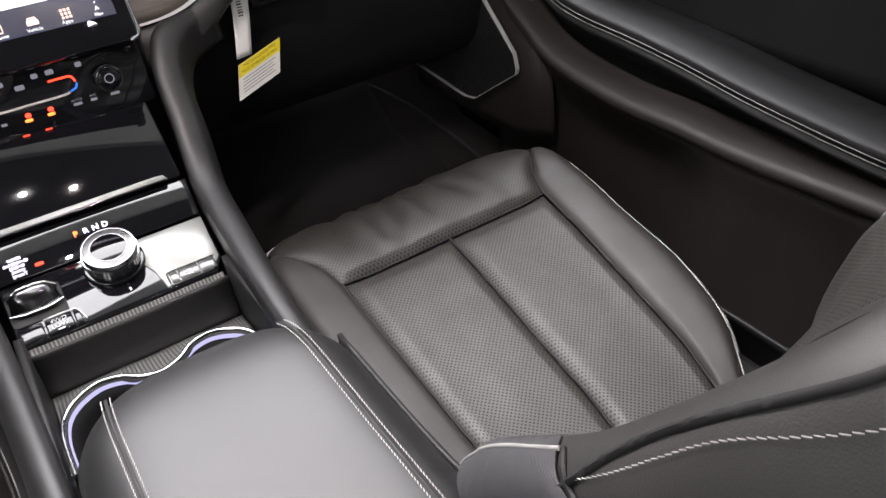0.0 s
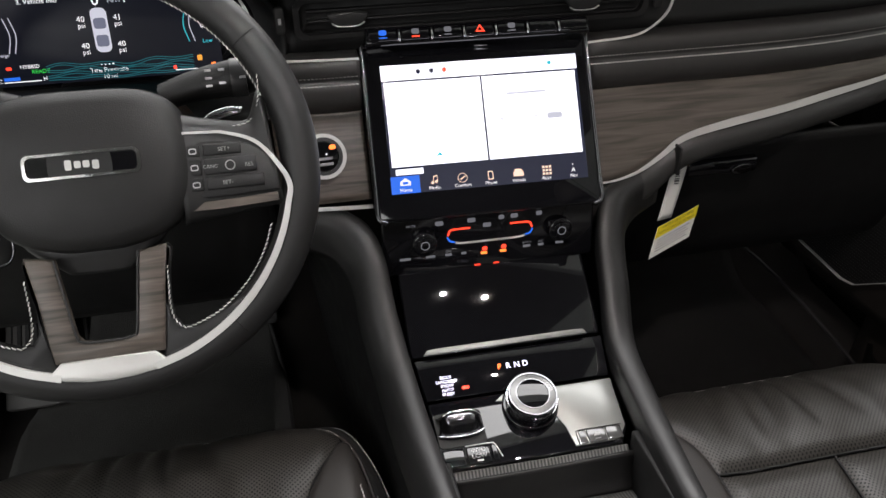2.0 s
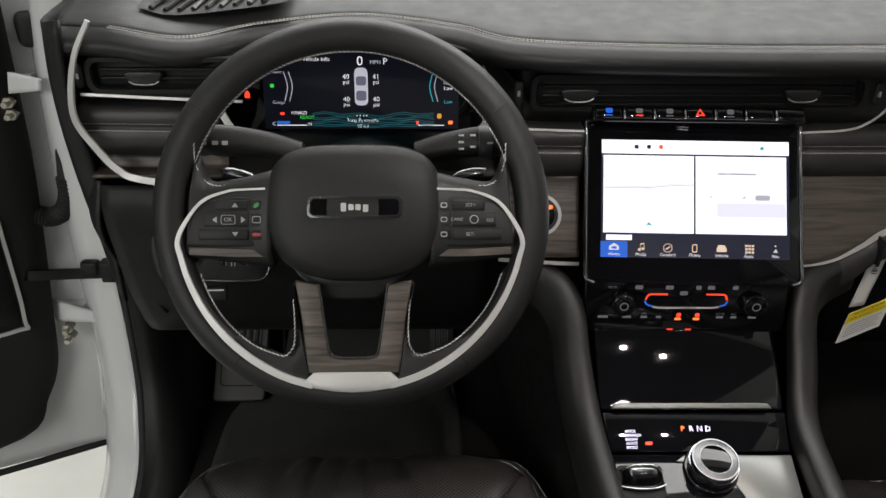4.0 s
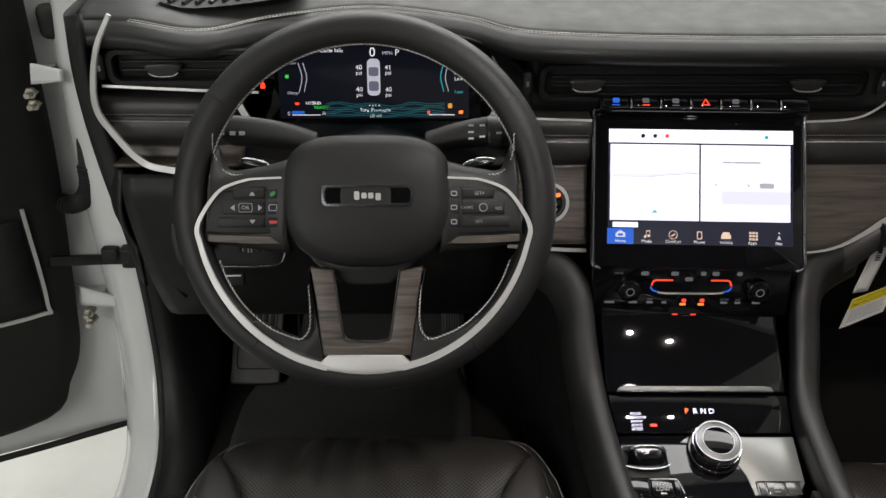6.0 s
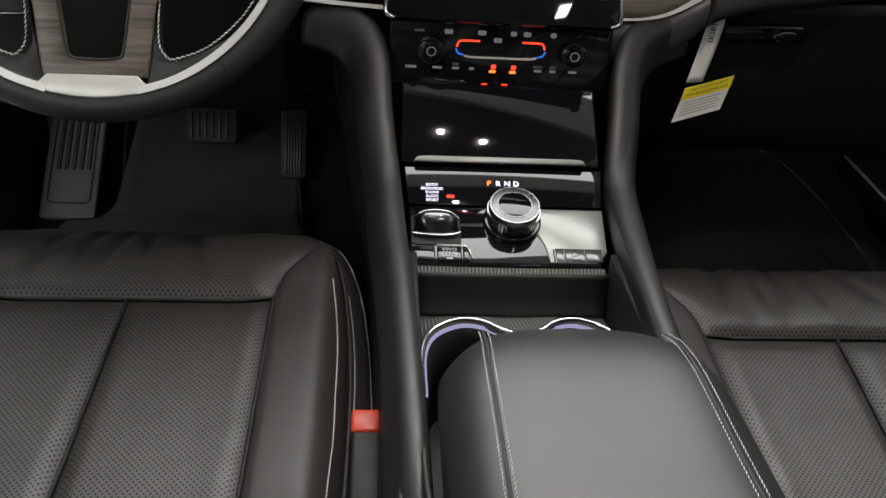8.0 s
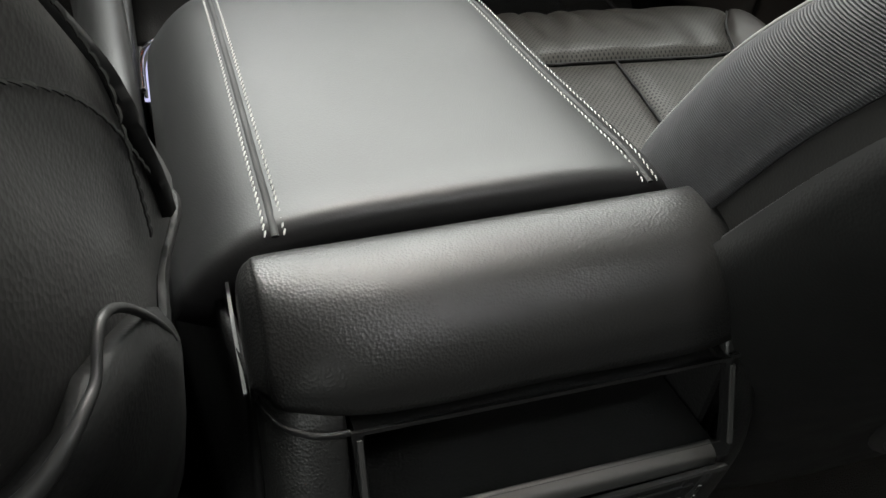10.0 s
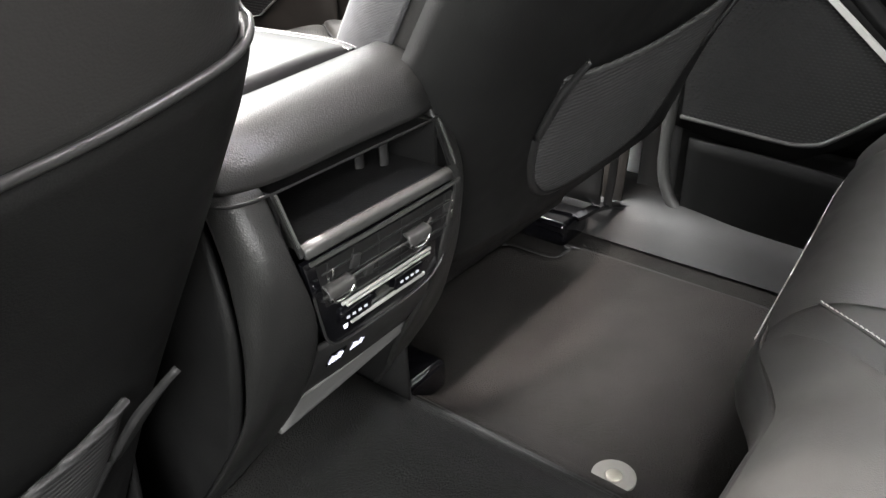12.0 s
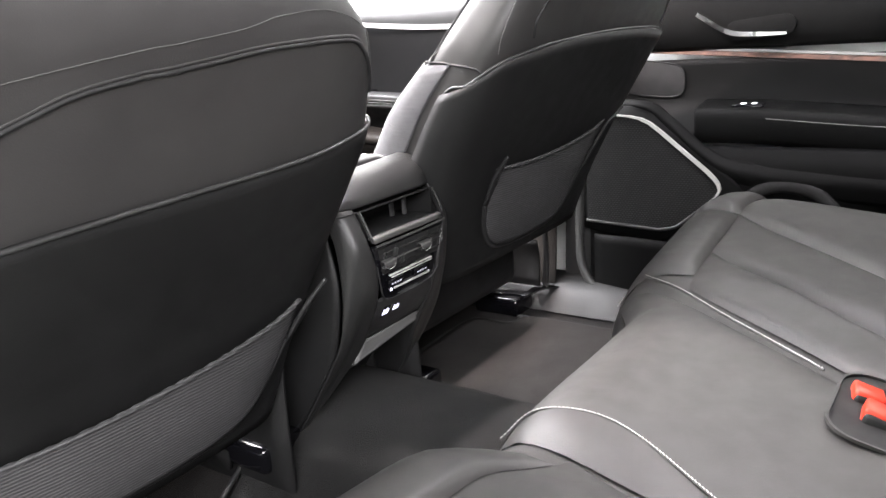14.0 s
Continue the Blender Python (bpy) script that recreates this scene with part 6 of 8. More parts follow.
    part("edge_stitching", stitches([(x, y, z + 0.0047) for x, y, z in edge][7:-7], r=0.0006), THREAD, ob, "pale stitches")
    for s in (-1, 1):
        rows_y = np.linspace(0.40, 0.80, 9)
        edge_x = lambda y: float(np.interp(y, [0.34, 0.60, 0.72, 0.79, 0.869], [0.226, 0.234, 0.232, 0.224, 0.205]))
        part("edge_stitching", stitches([(tuck(s * (edge_x(y) - 0.010), y) + cx, y + cy, top(edge_x(y) - 0.010, y) + 0.0044 + cz) for y in rows_y], r=0.0006), THREAD, ob, "pale stitches")
        part("edge_stitching", stitches([(tuck(s * (edge_x(y) + 0.007), y) + cx, y + cy, top(edge_x(y) - 0.001, y) - 0.0085 + cz) for y in rows_y], r=0.0006, up=(s * 0.5, 0, 1)), THREAD, ob, "pale stitches")
    part("skirt_stitching", stitches([(x, y, z + 0.0030) for x, y, z in out(0.088, -0.0215)[3:-3]], 0.0048, 0.0016, 0.0008), THREAD, ob, "pale stitches")
    base = part("base_cover", loft([[(cx + s * 0.245, y + cy, 0.33), (cx + s * 0.255, y + cy, 0.29), (cx + s * 0.250, y + cy, 0.235)] for s, y in ((1, 0.40), (1, 0.62), (1, 0.84))], 8, 14), HARD, ob, "black plastic seat base cover", solid=0.006)
    part("base_cover", loft([[(cx - 0.245, y + cy, 0.33), (cx - 0.255, y + cy, 0.29), (cx - 0.250, y + cy, 0.235)] for y in (0.40, 0.62, 0.84)], 8, 14), HARD, ob, "black plastic seat base cover", solid=0.006)
    part("cushion_core", box(cx - 0.170, cx + 0.170, 0.40 + cy, 0.90 + cy, 0.27, 0.370, 0.02), HARD, ob)
    for s in (-1, 1):
        ry = (0.33 if s < 0 else 0.400) if cx < 0 else (0.400 if s < 0 else 0.46)
        rx = (-0.58 if s < 0 else -0.105) if cx < 0 else (0.195 if s < 0 else 0.60)
        fz = floor_height(ry, rx)
        rail = part("seat_rail", box(rx - 0.016, rx + 0.016, ry + 0.02, 0.84 + cy, fz + 0.004, fz + 0.05, 0.006), HARD, ob, "black seat rail")
        part("rail_foot", box(rx - 0.034, rx + 0.034, ry - 0.065, ry + 0.035, fz + 0.003, fz + 0.040, 0.008), GLOSS, rail)
        part("bolt", disc(0.009, 0.008, T((rx, ry - 0.012, fz + 0.033)), 12, 0.002), DCHROME, rail)
    # backrest: a body swept through superellipse sections, angle 0 to the right, -90 to the rear
    levels = [(0.330, 0.300, 0.400, 0.225), (0.42, 0.268, 0.418, 0.248), (0.50, 0.228, 0.402, 0.262), (0.58, 0.180, 0.350, 0.267), (0.65, 0.138, 0.270, 0.266), (0.72, 0.108, 0.212, 0.245), (0.765, 0.092, 0.178, 0.214), (0.788, 0.101, 0.161, 0.170), (0.792, 0.116, 0.146, 0.10)]
    lz = [lv[0] for lv in levels]

    def surf(z, deg, grow=0.0):
        yr, yf, hw = (float(np.interp(z, lz, [lv[k] for lv in levels])) for k in (1, 2, 3))
        if 0.35 < z < 0.77:
            yr, yf, hw = (sum(float(np.interp(z + dz, lz, [lv[k] for lv in levels])) for dz in (-0.02, -0.01, 0, 0.01, 0.02)) / 5 for k in (1, 2, 3))
        a = radians(deg)
        c, sn = math.cos(a), math.sin(a)
        px = math.copysign(abs(c) ** 0.42, c) * (hw * wide + grow)
        py = (yr + yf) / 2 + math.copysign(abs(sn) ** (0.42 if sn < 0 else 0.54), sn) * ((yf - yr) / 2 + grow)
        if sn > 0:
            py -= (0.040 + 0.045 * smoothstep(0.36, 0.46, z) * smoothstep(0.70, 0.60, z)) * max(0.0, 1 - (px / (0.72 * hw * wide)) ** 2) * sn
        if cx > 0 and sn > 0.6:                        # hollower wings, most of all beside the console
            hollow = float(np.interp(z, [0.33, 0.42, 0.50, 0.58, 0.64, 0.69, 0.74, 0.79], [0.030, 0.045, 0.050, 0.055, 0.045, 0.030, 0.020, 0.010])) if c < 0 else 0.020
            py -= hollow * smoothstep(0.6, 0.85, sn) * (1 if c < 0 else smoothstep(0.0, 0.3, c))
        if cx < 0 < c:                                 # the wing beside the console is fuller at the front
            px += 0.018 * smoothstep(-0.15, 0.45, sn) * smoothstep(0.56, 0.64, z)
        return (bx + px, py + cy, z + lift)

    # even steps round the section: share of its girth against angle
    degs = np.linspace(-270, 270, 4321)
    walk_x = np.sign(np.cos(np.radians(degs))) * np.abs(np.cos(np.radians(degs))) ** 0.42 * 0.26
    walk_y = np.sign(np.sin(np.radians(degs))) * np.abs(np.sin(np.radians(degs))) ** 0.45 * 0.065
    girth = np.concatenate([[0.0], np.cumsum(np.hypot(np.diff(walk_x), np.diff(walk_y)))])
    to_girth = lambda d: float(np.interp(d if d < 270 else 270, degs, girth))
    to_deg = lambda g: float(np.interp(g, girth, degs))
    g0, g1 = to_girth(-180), to_girth(180)
    even = [to_deg(g0 + (g1 - g0) * k / 120) for k in range(120)]

    zs = [0.330 + 0.455 * i / 44 for i in range(45)] + [0.787, 0.789, 0.791, 0.7918]
    body = sheet([[surf(z, d) for d in even] for z in zs], True)
    bmesh.ops.holes_fill(body, edges=[e for e in body.edges if e.is_boundary], sides=0)
    part("backrest", body, LEATHER, ob, "leather backrest")
    along = lambda pts, grow=0.002, n=0: [surf(p.x, to_deg(p.y), grow) for p in spline([(a, to_girth(b), 0) for a, b in pts], n or 5 * len(pts))]
    inner = -1 if cx > 0 else 1                        # which side faces the console
    flip = lambda pts: [(z, d if inner < 0 else (-180 - d)) for z, d in pts]
    # hard shell over the rear, its rolled edge
    crest = ((-180, 0.597), (-168, 0.606), (-146, 0.630), (-105, 0.646), (-90, 0.652), (-75, 0.650), (-34, 0.640), (-12, 0.61), (0, 0.60)) if cx > 0 else ((-180, 0.60), (-150, 0.612), (-101, 0.628), (-90, 0.635), (-76, 0.641), (-60, 0.649), (-35, 0.655), (-20, 0.661), (-8, 0.666), (-2, 0.657), (0, 0.645))
    top_z = lambda d: float(np.interp(d, [c[0] for c in crest], [c[1] for c in crest]))
    part("back_panel", sheet([[surf(0.332 + (top_z(d) - 0.332) * k, d, 0.004 + 0.002 * math.sin(math.pi * k)) for d in [to_deg(g) for g in np.linspace(to_girth(-179), to_girth(-1), 61)]] for k in np.linspace(0, 1, 25)]), SHELL, ob, "hard black seat back panel", solid=0.004)
    left = [(0.36, -179), (0.45, -179), (0.54, -179)]
    over = [(top_z(d) + 0.001, d) for d in (-178, -168, -150, -130, -105, -90, -75, -50, -30, -12, -2)]
    right = [(0.54, -1), (0.45, -1), (0.36, -1)]
    slim = [1.0 - (0.6 * smoothstep(0.66, 0.76, i / 159) if cx < 0 else 0.0) for i in range(160)]
    part("panel_piping", tube(along(left + over + right, 0.0036, 160), 0.0020, 12, 220, rs=slim), SHELLEDGE, ob, "grey-black rolled edge")
    # upper groove and rows of stitches over the shoulders
    if cx < 0:
        groove = [(0.640, -179), (0.655, -150), (0.672, -120), (0.690, -103), (0.708, -95), (0.721, -91), (0.730, -89), (0.735, -84), (0.737, -73), (0.737, -53), (0.730, -42), (0.714, -32), (0.690, -24)]
        seam = [(0.690, -160), (0.712, -120), (0.725, -103), (0.738, -91), (0.750, -87), (0.758, -80), (0.761, -60), (0.748, -35), (0.720, -5), (0.69, 6), (0.656, 9)]
    else:
        groove = [(0.700, -170), (0.722, -150), (0.740, -110), (0.750, -90), (0.740, -70), (0.722, -30), (0.70, -10)]
        seam = [(0.77, -130), (0.779, -90), (0.77, -50)]
    part("shoulder_groove", tube(along(groove, 0.0004, 120), 0.0018, 8, 140), DARK, ob)
    part("shoulder_piping", tube([(x, y, z + 0.0035) for x, y, z in along(groove, -0.0002, 120)], 0.0020, 10, 140), LEATHER, ob)
    part("top_stitching", stitches(along(seam, 0.0008, 90), 0.0034, 0.0014, 0.0004, up=(0.6 * inner, -0.2, 0.8)), DARKTHREAD if cx < 0 else MIDTHREAD, ob, "stitches")
    # sides: woven fabric between shell and front piping, seams of the wing above
    for s in (-1, 1):
        turn = lambda pts: [(z, d if s < 0 else 180 - d) for z, d in pts]
        fab = []
        for k in np.linspace(0, 1, 20):
            z = 0.40 + (0.232 if cx > 0 and s < 0 else 0.218) * k
            fab.append([surf(z, 180 - 36 * q if s < 0 else 36 * q, 0.0025) for q in [(180 - to_deg(to_girth(180) + (to_girth(144) - to_girth(180)) * h)) / 36 for h in np.linspace(0, 1, 12)]])
        part("side_fabric", sheet(fab), TWILL, ob, "ribbed side fabric", solid=0.0015)
        near = cx > 0 and s < 0                        # the passenger seat's side beside the console
        up = 0.014 if near else 0.0
        lead = [(0.40, 143), (0.46, 143), (0.535, 145), (0.585, 148), (0.620 + up, 150)] if near else [(0.40, 143), (0.46, 143), (0.535, 141), (0.585, 140), (0.620, 139)]
        part("front_piping", tube(along(turn(lead), 0.002, 60), 0.0013, 7, 80), PIPING, ob, "pale grey piping")
        part("wing_seam", tube(along(turn([(0.621 + up, lead[-1][1]), (0.622 + up, 156), (0.621 + up, 166), (0.620 + up, 178), (0.619 + up * 0.5, 190), (0.616, 205)]), 0.0012, 60), 0.0016, 6, 70), DARK, ob)
        part("wing_stitching", stitches(along(turn([(0.640, 164), (0.682, 165), (0.712, 170), (0.745, 180)] if near else [(0.646, 178), (0.670, 172), (0.688, 163), (0.715, 161), (0.761, 178)] if cx < 0 < s else [(0.625, 172), (0.670, 160), (0.715, 164), (0.761, 180)]), 0.0012, 60), 0.0032, 0.0012, 0.0004, up=(s, 0, 0.3)), DARKTHREAD if cx < 0 else MIDTHREAD, ob, "stitches")
        part("wing_groove", tube(along(turn([(0.640, 172), (0.670, 167), (0.688, 158), (0.715, 156), (0.765, 174)] if cx < 0 < s else [(0.625, 168), (0.670, 156), (0.715, 160), (0.765, 176)]), 0.0004, 60), 0.0022, 6, 70), DARK, ob)
        part("wing_stitching", stitches(along(turn([(0.678, 206), (0.690, 201), (0.71, 198), (0.745, 196)] if cx < 0 < s else [(0.640, 208), (0.661, 202), (0.70, 198), (0.745, 196)]), 0.0012, 60), 0.0032, 0.0012, 0.0004, up=(s, 0, 0.3)), DARKTHREAD if cx < 0 else MIDTHREAD, ob, "stitches")
        if cx > 0:
            part("wing_groove", tube(along(turn([(0.655, 236), (0.675, 232), (0.705, 236), (0.735, 240)]), 0.0004, 60), 0.0018, 6, 60), DARK, ob)
    part("front_panel", sheet([[surf(z, d, 0.003 - 0.006 * (abs(d - 90) / 28) ** 8) for d in np.linspace(62, 118, 40)] for z in np.linspace(0.38, 0.72, 24)]), PERF_BACK, ob, "perforated leather centre")
    # net pocket, tabs and rim; u runs across the back from -1 to 1
    hw_at = lambda z: float(np.interp(z, lz, [lv[3] for lv in levels])) * wide
    ang = lambda u: -90 + math.copysign(math.degrees(math.acos(max(-1.0, min(1.0, 1.0 - abs(u) ** 2.38 * 0.0 - (1 - math.cos(math.asin(min(1.0, abs(u) ** 2.38)))))))), u)

    def on_back(u, z, off=0.0):
        return surf(z, ang(u), 0.006 + off)

    # the pocket sits towards the console; its hem sags and runs a little downhill away from it
    ui, uo = (0.80, -0.42) if cx < 0 else (-0.63, 0.55)
    hem = lambda k: (0.482 - 0.030 * k if cx < 0 else 0.488 + 0.022 * k) - 0.010 * math.sin(math.pi * k)
    foot = lambda k: 0.368 + 0.075 * (abs(2 * k - 1) ** 7) - 0.012 * math.sin(math.pi * k)
    uk = lambda k: ui + (uo - ui) * k
    ks = np.linspace(0.0, 1.0, 45)
    part("pocket_net", sheet([[on_back(uk(k), foot(k) + (hem(k) - foot(k)) * q, 0.003 + 0.015 * math.sin(math.pi * (0.2 + 0.65 * q)) * (1 - abs(2 * k - 1) ** 3)) for k in ks] for q in np.linspace(0, 1, 15)]), NET, ob, "dark stretch net pocket", solid=0.0015)
    part("pocket_hem", tube([on_back(uk(k), hem(k) + 0.0012 * (i % 2), 0.004 + 0.0105 * (1 - abs(2 * k - 1) ** 3)) for i, k in enumerate(ks)], 0.0026, 7, 130), NET, ob, "gathered elastic hem")
    part("pocket_rim", tube([on_back(uk(k), foot(k) - 0.004, 0.003) for k in np.linspace(0.0, 1.0, 33)], 0.0050, 8, 90, flat=0.8), SATIN, ob, "black pocket rim")
    for u, k in ((ui, 0.0), (uo, 1.0)):
        w = 0.026 * (1 if u > 0 else -1)
        part("pocket_tab", loft([[on_back(u - w * 0.4, foot(k) - 0.004, 0.004), on_back(u + w * 0.5, foot(k) - 0.004, 0.004)], [on_back(u - w * 0.4, hem(k) - 0.010, 0.009), on_back(u + w, hem(k) - 0.012, 0.009)], [on_back(u - w * 0.2, hem(k) + 0.008, 0.014), on_back(u + w * 0.5, hem(k) + 0.010, 0.014)], [on_back(u, hem(k) + 0.022, 0.018), on_back(u + w * 0.25, hem(k) + 0.023, 0.018)]], 5, 16), SATIN, ob, "black pocket tab", solid=0.004)
    # headrest
    hr = part("headrest", loft([[(bx + hw * math.cos(a), 0.150 + cy + dy + 0.042 * k * math.sin(a), z + lift) for a in np.linspace(0, 2 * math.pi, 25)[:-1]] for z, hw, k, dy in ((0.822, 0.085, 0.6, 0.0), (0.832, 0.112, 0.95, 0.0), (0.87, 0.125, 1.0, -0.004), (0.91, 0.122, 0.95, -0.010), (0.938, 0.108, 0.7, -0.014), (0.948, 0.07, 0.3, -0.016))], 40, 26, True, True), SMOOTH_LEATHER, ob, "padded headrest")
    for s in (-1, 1):
        part("headrest_post", tube([(bx + s * 0.05, 0.147 + cy, 0.775 + lift), (bx + s * 0.05, 0.147 + cy, 0.85 + lift)], 0.006, 10, 6), CHROME, hr, "bright steel post")
        part("post_collar", disc(0.013, 0.010, T((bx + s * 0.05, 0.147 + cy, 0.786 + lift)), 16, 0.003), HARD, hr)
    return ob


front_seat("front_seat", "black leather driver seat with perforated centre and pale stitching", -0.392, 0.0, 0.0, -0.358, 1.0, 0.0)
front_seat("front_seat", "black leather passenger seat with perforated centre and pale stitching", 0.374, -0.026, -0.024, 0.370, 1.0, 0.066)
bk = thing("seat_belt_buckle", "red and black seat belt buckle beside the driver seat", "buckle", (-0.125, 0.6, 0.40))
BKM = T((-0.138, 0.601, 0.422)) @ pose(0, 0, 0, 14, 0, 0)
part("body", box(-0.014, 0.014, -0.075, 0.014, -0.018, 0.006, 0.004, m=BKM), HARD, bk)
part("release", box(-0.0145, 0.0145, 0.0, 0.0245, -0.016, 0.0075, 0.003, m=BKM), RED, bk, "red release button")

# ---- rear bench ----
bench = thing("rear_bench", "black leather rear bench seat with pale stitched seams", "rear seat", (0, -0.3, FLOOR))


def bench_front(x):
    """The outer places reach further forward than the middle one."""
    return 0.010 + 0.036 * smoothstep(0.165, 0.245, abs(x)) + 0.05 * max(0.0, abs(x) - 0.26) - 0.03 * smoothstep(0.55, 0.68, abs(x))


def bench_z(x, y):
    f = bench_front(x)
    z = 0.402 + 0.022 * smoothstep(0.16, 0.28, abs(x)) + 0.065 * max(0.0, min(abs(x), 0.56) - 0.28) - 0.12 * max(0.0, f - 0.09 - y)
    k = max(0.0, (y - f + 0.085) / 0.085)
    z -= 0.045 * k ** 3.6
    mid = math.exp(-((abs(x) - 0.41) / 0.16) ** 4)
    z -= 0.008 * mid * smoothstep(f - 0.08, f - 0.15, y)
    return z - 0.03 * smoothstep(0.60, 0.68, abs(x))


def bench_panel(nm, x0, x1, d0, d1, mtl, nu=22, nv=22, puff=0.008, edge=0.003, skew0=0.0, skew1=0.0):
    """d0, d1: how far its back and front lie behind the bench's front edge."""
    rows = []
    for j in range(nv):
        v = j / (nv - 1)
        row = []
        for i in range(nu):
            u = i / (nu - 1)
            x = (x0 + skew0 * (1 - v)) * (1 - u) + (x1 + skew1 * (1 - v)) * u
            y = bench_front(x) - (d0 + (d1 - d0) * v) if d0 < 0.4 else -0.50 + (bench_front(x) - d1 + 0.50) * v
            fu, fv = 1 - abs(2 * u - 1) ** 8, 1 - (abs(2 * v - 1) ** 8 if (v < 0.5 or d1 > 0.02) else 0.0)
            row.append((x, y, bench_z(x, y) + puff * fu * fv - edge * (1 - fu * fv) + 0.0015 * noise.noise(Vector((x * 9, y * 9, 1)))))
        rows.append(row)
    return part(nm, sheet(rows), mtl, bench)


bench_panel("thigh_panel", 0.246, 0.545, 0.090, 0.0, BENCH, nv=16, skew0=0.014, skew1=-0.03)
bench_panel("thigh_panel", -0.595, -0.172, 0.092, 0.0, BENCH, nv=16, skew1=-0.014)
bench_panel("centre_panel", 0.226, 0.345, 0.5, 0.092, BENCH, skew0=-0.26, skew1=-0.27)
bench_panel("centre_panel", 0.347, 0.512, 0.5, 0.092, BENCH, skew0=-0.27, skew1=-0.28)
bench_panel("centre_panel", -0.595, -0.38, 0.5, 0.094, BENCH, skew1=-0.09)
bench_panel("centre_panel", -0.378, -0.172, 0.5, 0.094, BENCH, skew0=-0.09, skew1=-0.121)
bench_panel("bolster", 0.514, 0.66, 0.5, 0.092, BENCH, nu=18, skew0=-0.28)
bench_panel("bolster", 0.547, 0.66, 0.090, 0.0, BENCH, nu=12, nv=14, skew0=-0.03)
bench_panel("bolster", -0.66, -0.597, 0.5, 0.0, BENCH, nu=12)
bench_panel("middle_pad", -0.150, 0.238, 0.5, 0.0, BENCH, nu=34, nv=30, puff=0.010, skew0=-0.10, skew1=-0.285)
part("cushion_base", sheet([[(x, -0.50 + (bench_front(x) - 0.004 + 0.50) * k, bench_z(x, -0.50 + (bench_front(x) - 0.004 + 0.50) * k) - 0.005) for x in np.linspace(-0.655, 0.655, 90)] for k in np.linspace(0, 1, 40)]), BENCH, bench)
xsb = [-0.66, -0.55, -0.4, -0.3, -0.26, -0.23, -0.2, -0.17, -0.14, -0.1, 0.0, 0.1, 0.14, 0.17, 0.2, 0.23, 0.26, 0.3, 0.4, 0.5, 0.6, 0.66]
bf = bench_front
part("front_skirt", loft([[(x, bf(x) - 0.001, bench_z(x, bf(x))) for x in xsb], [(x, bf(x) + 0.008, 0.345 - 0.02 * smoothstep(0.55, 0.66, abs(x))) for x in xsb], [(x, bf(x) + 0.006, 0.31) for x in xsb], [(x, bf(x) - 0.05, 0.22) for x in xsb], [(x, bf(x) - 0.06, FLOOR) for x in xsb]], 110, 18), LEATHER, bench, solid=0.003)
part("front_seam", tube([(x, bf(x) - 0.0015, bench_z(x, bf(x)) + 0.001) for x in xsb], 0.0018, 6, 90), SMOOTH_LEATHER, bench)
part("front_stitching", stitches([(x, bf(x) + 0.003, bench_z(x, bf(x)) - 0.002) for x in (0.24, 0.30, 0.4, 0.5, 0.60, 0.64)], 0.005, 0.002, 0.0005, up=(0, 0.7, 0.7)), THREAD, bench, "pale stitches")
for s in (-1, 1):
    run = ((0.243, 0.012), (0.214, -0.04), (0.180, -0.10), (0.145, -0.16), (0.106, -0.222)) if s > 0 else ((-0.140, 0.002), (-0.117, -0.022), (-0.112, -0.07), (-0.122, -0.12), (-0.170, -0.20))
    seam = [(x, y, bench_z(x, y) + (0.0060 if s > 0 else 0.0106)) for x, y in run]
    part("pad_seam", tube([(x, y, z - 0.0015) for x, y, z in seam], 0.0014, 8, 60), BENCH, bench)
    part("pad_stitching", stitches(seam, 0.005, 0.0016, 0.0006), THREAD, bench, "pale stitches")
for (x0, x1, nm) in ((-0.66, -0.21, "seat_back"), (-0.207, 0.207, "seat_back"), (0.21, 0.66, "seat_back")):
    part(nm, loft([[(x0, -0.46, 0.30), ((x0 + x1) / 2, -0.445, 0.30), (x1, -0.46, 0.30)], [(x0, -0.49, 0.5), ((x0 + x1) / 2, -0.47, 0.5), (x1, -0.49, 0.5)], [(x0, -0.56, 0.75), ((x0 + x1) / 2, -0.54, 0.75), (x1, -0.56, 0.75)], [(x0, -0.61, 0.88), ((x0 + x1) / 2, -0.60, 0.89), (x1, -0.61, 0.88)]], 14, 20), LEATHER, bench, "leather seat back", solid=0.10)
for i, (x, y, rot) in enumerate(((0.060, -0.282, 12), (0.024, -0.296, 4))):
    b = thing("rear_belt_buckle", "black belt buckle with a red release in the bench", "buckle", (x, y, 0.38), group="rear buckles")
    M = T((x, y, 0.386)) @ pose(0, 0, 0, 20, 0, rot)
    part("body", box(-0.016, 0.016, -0.05, 0.03, -0.016, 0.006, 0.004, m=M), HARD, b)
    part("release", box(-0.0135, 0.0135, 0.004, 0.031, -0.008, 0.0085, 0.003, m=M), RED, b, "red release button")
well = thing("buckle_well", "black plastic buckle well in the bench", "buckle well", (0.1, -0.3, 0.37))
part("rim", frame_ring(rounded(0.132, 0.092, 0.030, 6), rounded(0.127, 0.087, 0.028, 6), 0.003, T((0.034, -0.286, 0.3885)) @ pose(0, 0, 0, 12, 0, 0)), BENCH, well)
# flat sheet, coloured like the shade down in the well
part("pit", slab(rounded(0.129, 0.089, 0.029, 6), 0.002, T((0.034, -0.286, 0.3868)) @ pose(0, 0, 0, 12, 0, 0)), DARK, well)

# ---- rear end of the console ----
rc = thing("rear_console_unit", "black rear console with open shelf, air vents and charging ports", "rear console", (CX, 0.24, FLOOR))


UC, UH = 0.0310, 0.0980            # middle and half width of the unit


